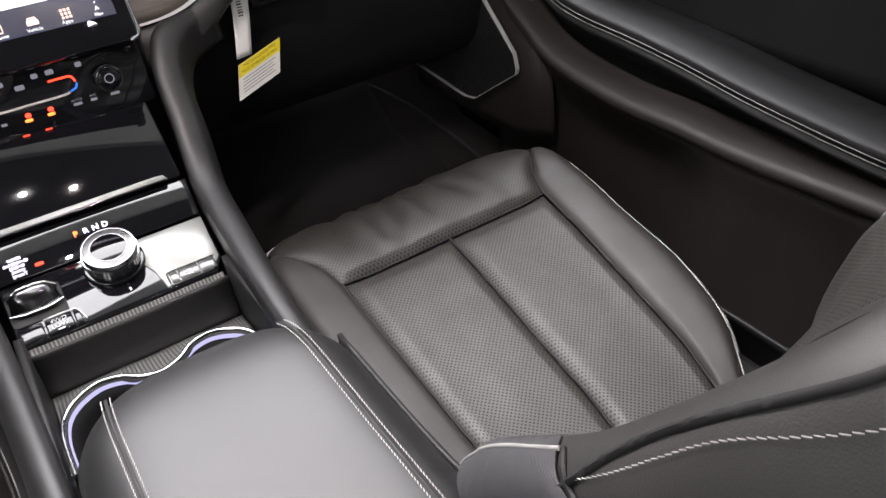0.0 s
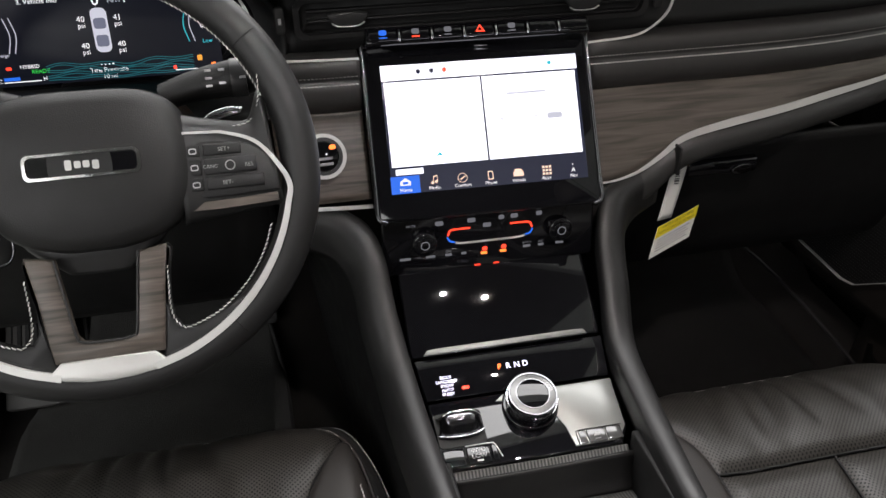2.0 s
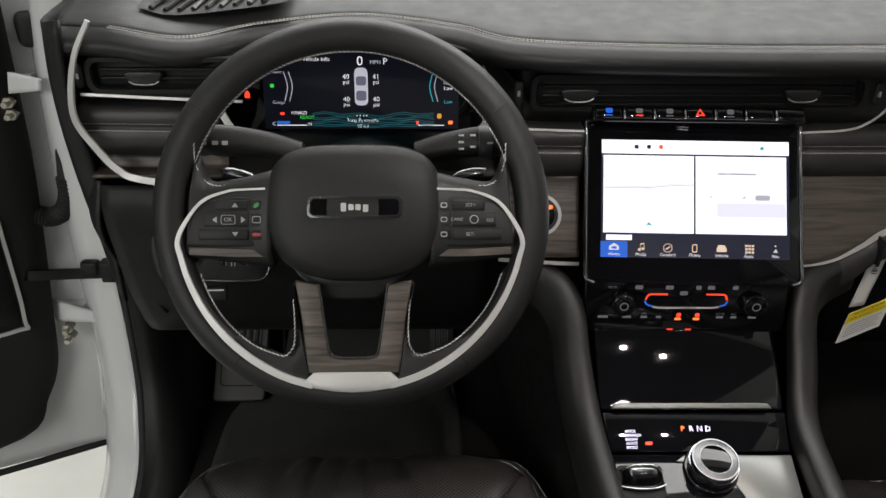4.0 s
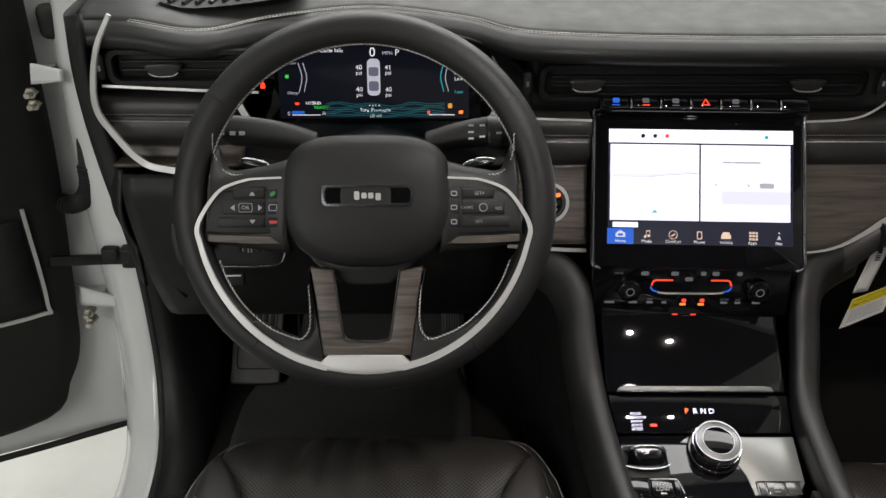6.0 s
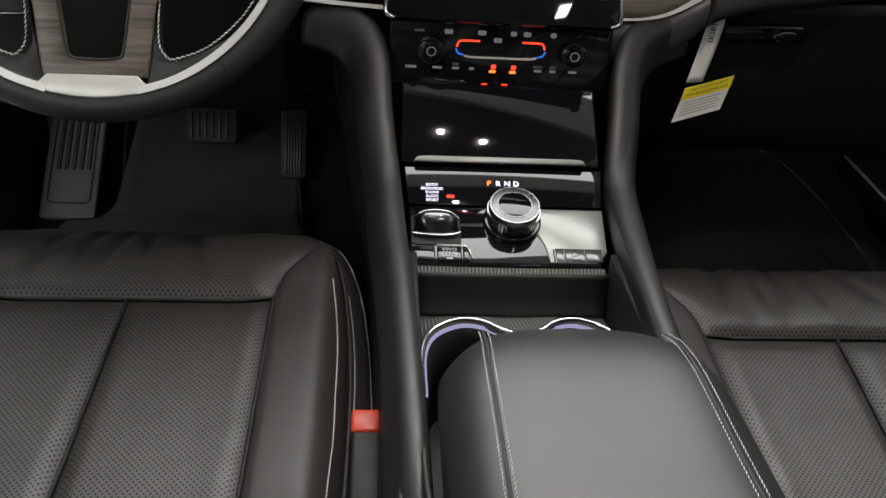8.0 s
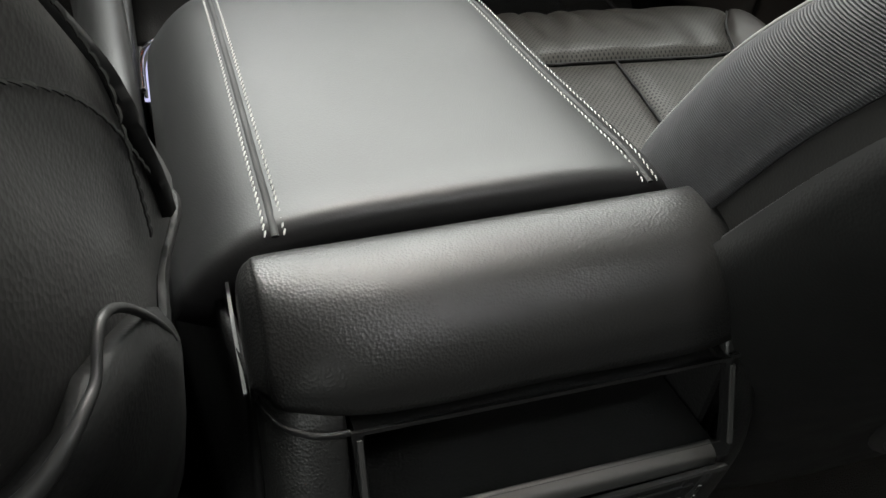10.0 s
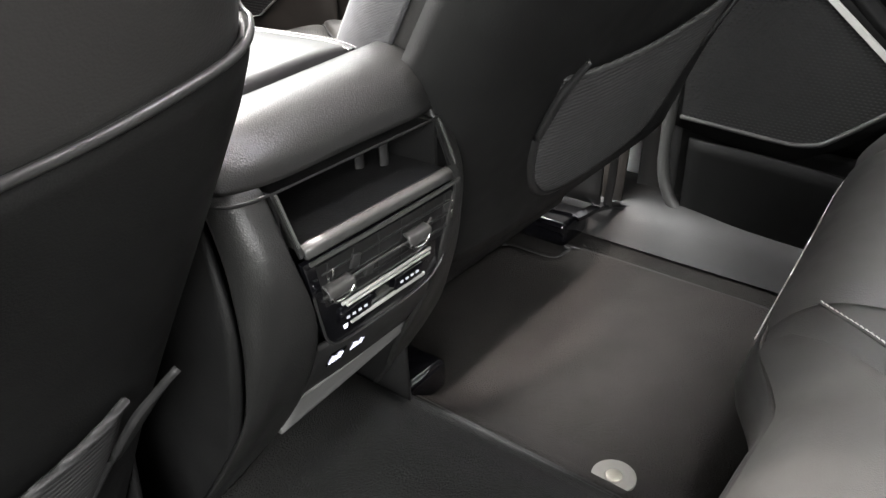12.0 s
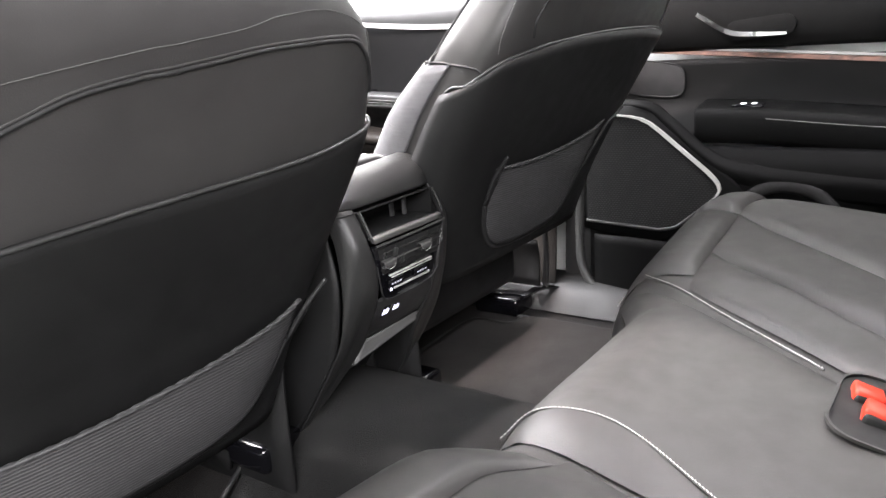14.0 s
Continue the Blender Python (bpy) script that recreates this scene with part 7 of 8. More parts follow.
def cap_row(x, drop=0.0, low=0.0):
    """Section of the padded cap, from the lid gap over the edge down to the shelf."""
    top = 0.0478 * (x - 0.025) - drop
    turn = 0.021 * max(0.0, abs(x - UC) / UH - 0.74) ** 2 / 0.0676       # the corner is rounded in plan
    line = [(0.2905, 0.560), (0.2905, 0.5800), (0.2890, 0.5872), (0.2770, 0.5880), (0.2630, 0.5845), (0.2510, 0.5765), (0.2425, 0.5660), (0.2385, 0.5545)]
    line = [(y + turn * smoothstep(0.2905, 0.2450, y), z) for y, z in line]
    if low:                        # foot of the side wall, along the bright sliver
        return [(x, y, 0.546 + 0.44 * (y - 0.262)) for y, z in line]
    return [(x, y, z + top * smoothstep(0.550, 0.575, z)) for y, z in line]


ends = [(1.0, 0.0, 1), (1.0, 0.012, 0), (0.985, 0.0055, 0), (0.955, 0.0016, 0), (0.90, 0.0, 0), (0.6, 0.0, 0)]
cap = [cap_row(UC - UH * k, d, low) for k, d, low in ends] + [cap_row(UC)] + [cap_row(UC + UH * k, d, low) for k, d, low in ends[::-1]]
part("padded_top", loft(cap, 26, 90), PADGRAIN, rc, "grained padded top", solid=0.004)
# corner pillars: height, front of the face, inner edge, rear of the outer edge, outer edge
levels = [(0.5560, 0.2440, -0.0410, 0.270, -0.0615), (0.5485, 0.2388, -0.0400, 0.262, -0.0655), (0.515, 0.2235, -0.0395, 0.251, -0.0655), (0.480, 0.2230, -0.0300, 0.248, -0.0655), (0.445, 0.2300, -0.0250, 0.249, -0.0660), (0.400, 0.2500, -0.0250, 0.257, -0.0680), (0.360, 0.2740, -0.0300, 0.277, -0.0710), (0.320, 0.3000, -0.0470, 0.303, -0.0735), (0.282, 0.3260, -0.0640, 0.329, -0.0760), (0.180, 0.4000, -0.0700, 0.403, -0.0760)]
for s, side in ((-1, lambda x: x), (1, lambda x: 2 * UC - x)):
    rows = []
    for z, yf, xi, yo, xo in levels:
        d = xo - xi
        rows.append([(side(xi), yf + 0.004, z), (side(xi + 0.06 * d), yf - 0.0005, z), (side(xi + 0.45 * d), yf + 0.0015, z), (side(xi + 0.72 * d), yf + 0.25 * (yo - yf), z), (side(xi + 0.92 * d), yf + 0.62 * (yo - yf), z), (side(xo), yo, z)])
    part("corner_pillar", loft(rows, 20, 40), PADGRAIN, rc, "grained corner", solid=0.004)
    part("pillar_seam", tube([(side(-0.040), 0.2370, 0.5500), (side(-0.050), 0.2385, 0.5496), (side(-0.060), 0.2470, 0.5480), (side(-0.0665), 0.2640, 0.5470)], 0.0011, 6, 24), DARK, rc)
    xo = side(-0.0672)
    part("chrome_sliver", band([(xo + s * 0.0016, 0.304, 0.5640), (xo + s * 0.0016, 0.284, 0.5555), (xo + s * 0.0012, 0.2640, 0.5460)], 0.0009, 0.0006, (s, 0, 0), 16), SILVERGREY, rc, "thin silver sliver")
    part("flank", loft([[(xo, 0.266, 0.549), (xo + s * 0.006, 0.30, 0.556), (CX + s * 0.116, 0.42, 0.545), (CX + s * 0.118, 0.55, 0.54)], [(xo, 0.252, 0.46), (xo + s * 0.010, 0.31, 0.46), (CX + s * 0.121, 0.43, 0.44), (CX + s * 0.122, 0.55, 0.44)], [(xo - s * 0.000, 0.278, 0.36), (xo + s * 0.012, 0.33, 0.36), (CX + s * 0.123, 0.45, 0.36), (CX + s * 0.124, 0.55, 0.36)], [(xo + s * 0.006, 0.330, 0.285), (xo + s * 0.016, 0.38, 0.27), (CX + s * 0.123, 0.46, 0.26), (CX + s * 0.124, 0.55, 0.26)], [(xo + s * 0.006, 0.405, 0.17), (xo + s * 0.018, 0.42, 0.17), (CX + s * 0.123, 0.48, 0.17), (CX + s * 0.124, 0.55, 0.17)]], 18, 30), HARD, rc, solid=0.004)
# shelf: its frame leans back, the lined well behind it
x0, x1 = -0.0355, 0.0985
FR = T((0, 0.2300, 0.5330)) @ pose(0, 0, 0, 65, 0, 0)
part("shelf_frame", frame_ring([(x0 - 0.0045, 0.0185), (x1 + 0.0045, 0.0185), (x1 + 0.0040, -0.0200), (x0 - 0.0020, -0.0200)], [(x0 - 0.001, 0.0172), (x1 + 0.001, 0.0172), (x1, -0.0140), (x0 + 0.0005, -0.0140)], 0.002, FR), HARD, rc, "satin black shelf frame")
part("frame_glint", band([(x1 + 0.0020, -0.014, 0.0045), (x1 + 0.0022, 0.017, 0.0045)], 0.0009, 0.0005, (0, 0, 1), 6), LIPGREY, rc).data.transform(FR)
part("frame_glint", band([(x0 - 0.0020, -0.014, 0.0045), (x0 - 0.0026, 0.017, 0.0045)], 0.0009, 0.0005, (0, 0, 1), 6), LIPGREY, rc).data.transform(FR)
part("shelf_liner", sheet([[(x0, 0.236, 0.5485), (x1, 0.236, 0.5485)], [(x0 + 0.004, 0.30, 0.5465), (x1 - 0.004, 0.30, 0.5465)], [(x0 + 0.004, 0.30, 0.519), (x1 - 0.004, 0.30, 0.519)], [(x0, 0.221, 0.518), (x1, 0.221, 0.518)]]), HARD, rc, "dark lined shelf", smooth=False)
part("liner_side", box(x0 - 0.003, x0 - 0.0002, 0.236, 0.30, 0.515, 0.5495), HARD, rc)
part("liner_side", box(x1 + 0.0002, x1 + 0.003, 0.236, 0.30, 0.515, 0.5495), HARD, rc)
for dx, dy in ((-0.021, 0.262), (-0.034, 0.272)):
    part("liner_post", loft([[(x1 + dx - 0.004, dy, z), (x1 + dx, dy - 0.003, z), (x1 + dx + 0.004, dy, z), (x1 + dx, dy + 0.004, z)] for z in (0.548, 0.535, 0.5195)], 10, 6, True), SATIN, rc)
part("shelf_lip", loft([[(x0 + 0.001, 0.2240, 0.5215), (x1 - 0.004, 0.2240, 0.5215)], [(x0 + 0.001, 0.2185, 0.5195), (x1 - 0.004, 0.2185, 0.5195)], [(x0 + 0.001, 0.2180, 0.5140), (x1 - 0.003, 0.2180, 0.5140)]], 8, 10), LIPGREY, rc, "grey shelf lip", solid=0.003)
part("chrome_line", band([(x0 + 0.002, 0.2180, 0.5105), (UC, 0.2172, 0.5105), (x1 + 0.003, 0.2180, 0.5112)], 0.0011, 0.0010, (0, -1, 0), 10), LIPGREY, rc, "thin grey line")
# vents
VM = T((UC, 0.2255, 0.4745)) @ pose(0, 0, 0, 97, 0, 0)
vent_out = [(-0.0670, 0.0350), (0.0690, 0.0350), (0.0700, 0.0180), (0.0685, 0.0000), (0.0620, -0.0200), (0.0520, -0.0310), (0.0380, -0.0355), (0.0100, -0.0370), (-0.0300, -0.0370), (-0.0430, -0.0345), (-0.0500, -0.0270), (-0.0545, -0.0120), (-0.0600, 0.0100)]
vp = part("vent_panel", slab(vent_out[::-1], 0.004, VM @ T((0, 0, -0.004)), 0.001), GLOSS, rc, "gloss black vent panel")
part("panel_edge", tube([(x, y, 0.0006) for x, y in vent_out[1:]], 0.0010, 6, 80), SATIN, vp).data.transform(VM)
# thin near-black sheet draws the vent's shaded depth
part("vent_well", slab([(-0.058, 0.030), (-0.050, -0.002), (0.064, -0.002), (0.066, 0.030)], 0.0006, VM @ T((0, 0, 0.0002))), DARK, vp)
for k in range(3):
    part("vent_blade", box(-0.054, 0.063, 0.0035 + k * 0.0095, 0.0050 + k * 0.0095, -0.001, 0.0022, 0.0006, m=VM), HARD, vp)
for k in range(6):
    part("vent_fin", box(-0.050 + k * 0.0215, -0.0488 + k * 0.0215, 0.000, 0.029, -0.002, 0.0016, 0.0004, m=VM), HARD, vp)
for x, y in ((-0.046, 0.022), (-0.050, 0.017), (0.066, 0.020), (0.0665, 0.012)):
    part("fin_glint", box(x - 0.0008, x + 0.0008, y - 0.004, y + 0.003, 0.0012, 0.0026, 0.0004, m=VM), CHROME, vp)
part("vent_bar", tube([(-0.056, 0.009, 0.004), (-0.050, 0.0105, 0.0055), (-0.041, 0.0120, 0.0065), (-0.030, 0.0145, 0.0055), (0.000, 0.0150, 0.0055), (0.012, 0.0150, 0.0060), (0.024, 0.0155, 0.0065), (0.034, 0.0180, 0.0055), (0.041, 0.0205, 0.004)], 0.0009, 8, 60), LIPGREY, vp, "thin grey vent bar").data.transform(VM)
for x, y in ((-0.046, 0.0125), (0.024, 0.0155)):
    t = part("vent_tab", loft([[(x + w * q, y + h, z) for q in (-1, -0.5, 0, 0.5, 1)] for w, h, z in ((0.0100, 0.0050, 0.0030), (0.0110, 0.0040, 0.0085), (0.0105, 0.0000, 0.0100), (0.0090, -0.0040, 0.0090), (0.0070, -0.0050, 0.0040))], 12, 16), LIPGREY, vp, "grey vent tab", solid=0.001)
    t.data.transform(VM)
    part("tab_rim", tube([(x - 0.0095, y - 0.0010, 0.0095), (x - 0.0060, y - 0.0045, 0.0100), (x, y - 0.0055, 0.0102), (x + 0.0060, y - 0.0045, 0.0100), (x + 0.0095, y - 0.0010, 0.0095)], 0.0011, 8, 24), CHROME, t, "bright tab edge").data.transform(VM)
for x, y in ((-0.028, 0.021), (-0.016, 0.009)):
    part("air_guide", slab([(-0.004, -0.004), (0.003, -0.005), (0.005, 0.003), (-0.002, 0.005)], 0.002, VM @ T((x, y, 0.001)), 0.0006), SATIN, vp)
for xa, xb, y, w in ((-0.038, 0.046, -0.0065, 0.0010), (-0.034, 0.046, -0.0098, 0.0006), (-0.030, 0.041, -0.0245, 0.0012)):
    part("silver_line", box(xa, xb, y - w, y + w, 0.0003, 0.0020, 0.0003, m=VM), SILVER, vp)
for kx in (-0.026, 0.024):
    key = part("seat_heat_key", box(kx - 0.014, kx + 0.014, -0.0225, -0.0120, 0.0003, 0.0026, 0.001, m=VM), GLOSS, vp)
    for k in range(4):
        part("key_lamp", box(kx - 0.0095 + k * 0.0052, kx - 0.0070 + k * 0.0052, -0.0183, -0.0167, 0.0026, 0.0031, m=VM), DIM_GLOW, key)
part("key_lamp", box(-0.036, -0.0335, -0.0265, -0.0235, 0.0006, 0.0016, m=VM), LGREY_GLOW, vp)
# charging ports and the lower lip
UM = T((UC, 0.2420, 0.4200)) @ pose(0, 0, 0, 90 + 30, 0, 0)
part("lower_face", loft([[(-0.030, 0.2335 + 0.004, 0.442), (UC, 0.2310, 0.442), (0.092, 0.2335 + 0.004, 0.442)], [(-0.030, 0.2440, 0.420), (UC, 0.2425, 0.420), (0.092, 0.2440, 0.420)], [(-0.024, 0.2650, 0.389), (UC, 0.2635, 0.389), (0.092, 0.2650, 0.389)]], 14, 10), SATIN, rc, solid=0.003)
for k in range(2):
    p = part("usb_port", slab(rounded(0.0150, 0.0150, 0.002, 4, -0.035 + k * 0.0195, 0.002), 0.0012, UM @ T((0, 0, 0.0008))), GLOSS, rc, "lit charging port")
    for j in range(4):
        part("port_light", box(-0.0405 + k * 0.0195 + j * 0.0030, -0.0387 + k * 0.0195 + j * 0.0030, -0.0025, 0.0065 - 0.002 * (j % 2), 0.0020, 0.0026, m=UM), PORT_GLOW, p)
for x, w in ((0.0075, 0.0036), (0.0225, 0.0030)):
    part("port_mark", slab(rounded(w, 0.0058, 0.001, 3, x, 0.007), 0.0006, UM @ T((0, 0, 0.0008))), PORT_GLOW, rc)
part("lower_lip", loft([[(-0.020, 0.2680, 0.3840), (UC, 0.2660, 0.3860), (0.0930, 0.2670, 0.3880)], [(-0.030, 0.2740, 0.3640), (UC, 0.2700, 0.3740), (0.0965, 0.2700, 0.3800)], [(-0.030, 0.2780, 0.3560), (UC, 0.2740, 0.3660), (0.0965, 0.2740, 0.3730)], [(-0.026, 0.2980, 0.3560), (UC, 0.2960, 0.3660), (0.0940, 0.2960, 0.3730)]], 14, 16), SILVERGREY, rc, "satin grey lower lip", solid=0.003)
part("lower_recess", loft([[(-0.034, 0.288, 0.368), (0.098, 0.288, 0.376)], [(-0.056, 0.345, 0.33), (0.116, 0.345, 0.33)], [(-0.066, 0.400, 0.26), (0.126, 0.400, 0.26)], [(-0.066, 0.420, 0.17), (0.126, 0.420, 0.17)]], 8, 14), HARD, rc, solid=0.003)

# ---- floor: mats, sills, fastener, belt anchor ----
def floor_mat(name, label, outline, lift, mtl=MAT):
    """A carpet mat that follows the floor: its outline clipped out of a fine grid."""
    ob = thing(name, label, "floor mat", (outline[0][0], outline[0][1], FLOOR))
    bm = bmesh.new()
    bm.faces.new([bm.verts.new((x, y, 0)) for x, y in outline])
    for axis in (0, 1):
        lo, hi = min(p[axis] for p in outline), max(p[axis] for p in outline)
        for k in range(1, int((hi - lo) / 0.03) + 1):
            at = (lo + 0.03 * k, 0, 0) if axis == 0 else (0, lo + 0.03 * k, 0)
            bmesh.ops.bisect_plane(bm, geom=bm.verts[:] + bm.edges[:] + bm.faces[:], plane_co=at, plane_no=(1 - axis, axis, 0))
    for v in bm.verts:
        v.co.z = floor_height(v.co.y, v.co.x) + lift + 0.008 + 0.0012 * noise.noise(Vector((v.co.x * 14, v.co.y * 14, 3)))
    part("carpet_pad", bm, mtl, ob, solid=0.008)
    part("edge_binding", tube([(x, y, floor_height(y, x) + lift + 0.005) for x, y in outline], 0.0034, 8, 200, True), RUBBER, ob, "black bound edge")
    return ob


# Mat tones follow how lit or shaded each footwell is.
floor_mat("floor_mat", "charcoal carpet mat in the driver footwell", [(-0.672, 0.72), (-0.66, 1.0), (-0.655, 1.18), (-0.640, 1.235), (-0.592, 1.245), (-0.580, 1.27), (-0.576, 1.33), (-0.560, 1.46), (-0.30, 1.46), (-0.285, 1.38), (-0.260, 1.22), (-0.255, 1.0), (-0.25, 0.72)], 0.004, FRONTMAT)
floor_mat("floor_mat", "carpet mat in the passenger footwell, darkened for its shade", [(0.19, 0.75), (0.19, 1.4), (0.60, 1.4), (0.62, 0.75)], 0.004, SHADEMAT)
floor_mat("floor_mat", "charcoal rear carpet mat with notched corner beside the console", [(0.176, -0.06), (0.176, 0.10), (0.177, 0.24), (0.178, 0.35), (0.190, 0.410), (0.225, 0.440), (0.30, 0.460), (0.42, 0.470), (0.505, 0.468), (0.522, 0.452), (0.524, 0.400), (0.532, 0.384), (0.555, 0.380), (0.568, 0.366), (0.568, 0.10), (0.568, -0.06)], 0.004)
floor_mat("floor_mat", "rear carpet mat behind the driver seat, dimmed for its shade", [(-0.60, -0.06), (-0.60, 0.33), (-0.25, 0.38), (-0.11, 0.40), (0.00, 0.42), (0.120, 0.43), (0.160, 0.40), (0.166, 0.30), (0.166, 0.10), (0.166, -0.06)], 0.002, DIMMAT)
fx = thing("mat_fastener", "round grey metal mat fastener", "fastener", (0.20, 0.11, FLOOR))
part("collar", frame_ring(oval(0.020, 0.020, 28), oval(0.008, 0.008, 28), 0.003, T((0.212, 0.136, floor_height(0.136, 0.212) + 0.013))), material("dull_grey_metal", (0.30, 0.29, 0.27), 0.45, metal=0.6), fx)
part("button", disc(0.008, 0.004, T((0.212, 0.136, floor_height(0.136, 0.212) + 0.013)), 20, 0.001), STEEL, fx)
anchor = thing("belt_anchor", "black belt anchor strap and dark steel foot on the floor", "belt anchor", (0.57, 0.30, FLOOR))
part("foot", band([(0.590, 0.392, 0.222), (0.628, 0.374, 0.230), (0.664, 0.350, 0.222)], 0.007, 0.003, (0, 0, 1), 16), DCHROME, anchor)
part("strap", band([(0.634, 0.368, 0.230), (0.632, 0.362, 0.29), (0.612, 0.352, 0.36)], 0.006, 0.0015, (-1, 0.2, 0), 14), HARD, anchor)

# ---- pedals ----
dead = thing("foot_rest", "ribbed black rubber driver foot rest", "foot rest", (-0.645, 1.3, 0.27))
FM = T((-0.646, 1.252, 0.262)) @ pose(0, 0, 0, 42, 0, 0)
part("plate", slab(rounded(0.090, 0.30, 0.006, 4, 0, 0.150), 0.012, FM, 0.003), material("grey_rubber", (0.085, 0.083, 0.080), 0.6, grain=0.3), dead)
part("pad_border", frame_ring(rounded(0.070, 0.26, 0.010, 5, 0, 0.155), rounded(0.066, 0.256, 0.008, 5, 0, 0.155), 0.0016, FM @ T((0, 0, 0.0118))), DARK, dead)
for i in range(5):
    part("rib", box(-0.026 + i * 0.012, -0.019 + i * 0.012, 0.085, 0.26, 0.0115, 0.0145, 0.001, m=FM), RUBBER, dead)
for nm, lab, x, y, z, w, h, rx in (("brake_pedal", "ribbed black brake pedal", -0.415, 1.34, 0.40, 0.085, 0.060, 62), ("accelerator_pedal", "narrow black rubber accelerator pedal", -0.285, 1.37, 0.36, 0.045, 0.13, 58)):
    pd = thing(nm, lab, "pedal", (x, y, z))
    PM = T((x, y, z)) @ pose(0, 0, 0, rx, 0, 0)
    part("pad", slab(rounded(w, h, 0.01, 5), 0.012, PM, 0.003), RUBBER, pd)
    for i in range(6):
        part("rib", box(-w / 2 + 0.008 + i * (w - 0.016) / 6, -w / 2 + 0.012 + i * (w - 0.016) / 6, -h / 2 + 0.008, h / 2 - 0.008, 0.012, 0.0145, 0.001, m=PM), SATIN, pd)
    part("arm", tube([(x, y + 0.01, z), (x, y + 0.09, z + 0.10), (x, y + 0.10, z + 0.28)], 0.012, 8, 14), HARD, pd)

# ---- hang tag at the glovebox ----
tag = thing("hang_tag", "white and yellow airbag notice tag hanging from the dash", "tag", (0.255, 1.0, 0.69))
part("strip", loft([[(0.246, 0.990, 0.726), (0.269, 0.995, 0.725)], [(0.249, 0.996, 0.705), (0.272, 1.001, 0.704)], [(0.247, 0.999, 0.668), (0.270, 1.004, 0.668)], [(0.240, 0.999, 0.620), (0.262, 1.004, 0.620)]], 5, 18), PAPER, tag, "white strip", solid=0.0006)
TG_U, TG_V = Vector((0.070, 0.028, 0.009)), Vector((-0.0115, -0.008, -0.042))
TG_N = TG_V.cross(TG_U).normalized()
TG_X = TG_U.normalized()
TG_Y = TG_N.cross(TG_X)
TGM = Matrix((( *[TG_X[0], TG_Y[0], TG_N[0], 0.237],), ( *[TG_X[1], TG_Y[1], TG_N[1], 0.990],), ( *[TG_X[2], TG_Y[2], TG_N[2], 0.616],), (0, 0, 0, 1)))
flat = lambda p: (p.dot(TG_X), p.dot(TG_Y))
sk = [flat(Vector((0, 0, 0))), flat(TG_U), flat(TG_U + TG_V), flat(TG_V)]
part("card", slab(sk[::-1], 0.0007, TGM), PAPER, tag, "white printed card", smooth=False)
lerp2 = lambda a, b, k: (a[0] + (b[0] - a[0]) * k, a[1] + (b[1] - a[1]) * k)
part("yellow_field", slab([sk[0], sk[1], lerp2(sk[1], sk[2], 0.36), lerp2(sk[0], sk[3], 0.36)][::-1], 0.0005, TGM @ T((0, 0, 0.0007))), YELLOW, tag, "yellow heading", smooth=False)
slope = 0.0
for i, t in enumerate(("THIS VEHICLE IS EQUIPPED", "WITH ADVANCED AIR BAGS")):
    c = lerp2(lerp2(sk[0], sk[3], 0.10 + i * 0.15), lerp2(sk[1], sk[2], 0.10 + i * 0.15), 0.5)
    writing(t, 0.0050, TGM @ T((c[0], c[1], 0.0013)) @ pose(0, 0, 0, 0, 0, slope), INK, tag)
for i in range(5):
    a, b = lerp2(sk[0], sk[3], 0.47 + 0.09 * i), lerp2(sk[1], sk[2], 0.47 + 0.09 * i)
    p, q = lerp2(a, b, 0.10), lerp2(a, b, 0.88 - 0.06 * (i % 2))
    part("print_bar", band([(p[0], p[1], 0.0009), (q[0], q[1], 0.0009)], 0.0006, 0.0001, (0, 0, 1), 4), GREYINK, tag).data.transform(TGM)
for i in range(9):
    w = (0.0008, 0.0014, 0.0006)[i % 3]
    part("barcode_bar", box(0.2545, 0.2605, 0.9955, 0.9970, 0.672 + i * 0.0034, 0.672 + i * 0.0034 + w), INK, tag)

# ---- front passenger door ----
pd_ = thing("passenger_door", "black passenger door panel with padded armrest, shut", "door", (0.72, 0.8, 0.3))


def door_sheet(name, parent, xs, ys, zs, mtl, label="", n=(14, 30)):
    return part(name, loft([[(x, y, z) for x, z in zip(xs(y), zs(y))] for y in ys], n[0], n[1]), mtl, parent, label, solid=0.004)


YF = (0.36, 0.44, 0.50, 0.58, 0.66, 0.75, 0.84, 0.90, 0.95, 1.00, 1.10)
arm_z = lambda y: float(np.interp(y, [0.36, 0.44, 0.50, 0.58, 0.66, 0.75, 0.84, 0.905, 0.96, 1.0, 1.10], [0.556, 0.559, 0.563, 0.570, 0.580, 0.588, 0.593, 0.603, 0.628, 0.655, 0.715]))
ax = lambda y: 0.028 * smoothstep(1.12, 0.85, y)           # how far the armrest stands out
led_z = lambda y: float(np.interp(y, [0.36, 0.44, 0.56, 0.65, 0.75, 0.86, 0.91, 0.985, 1.02, 1.10], [0.524, 0.519, 0.512, 0.514, 0.512, 0.522, 0.537, 0.585, 0.615, 0.70]))
low_x = lambda y: 0.664 + 0.040 * smoothstep(0.58, 0.72, y)
door_sheet("lower_panel", pd_, lambda y: (low_x(y) - 0.012, low_x(y) + 0.010, low_x(y) + 0.014, 0.664), YF, lambda y: (0.17, 0.30, 0.42, led_z(y) - 0.012), DOORBROWN, "dark brown-black lower panel")
door_sheet("moulding", pd_, lambda y: (0.662, 0.655, 0.657, 0.668, 0.690, 0.702), YF, lambda y: (led_z(y) - 0.014, led_z(y) - 0.006, led_z(y) + 0.001, led_z(y) + 0.004, led_z(y) + 0.007, led_z(y) + 0.012), DOORBROWN, "brown-grey ledge moulding", (20, 40))
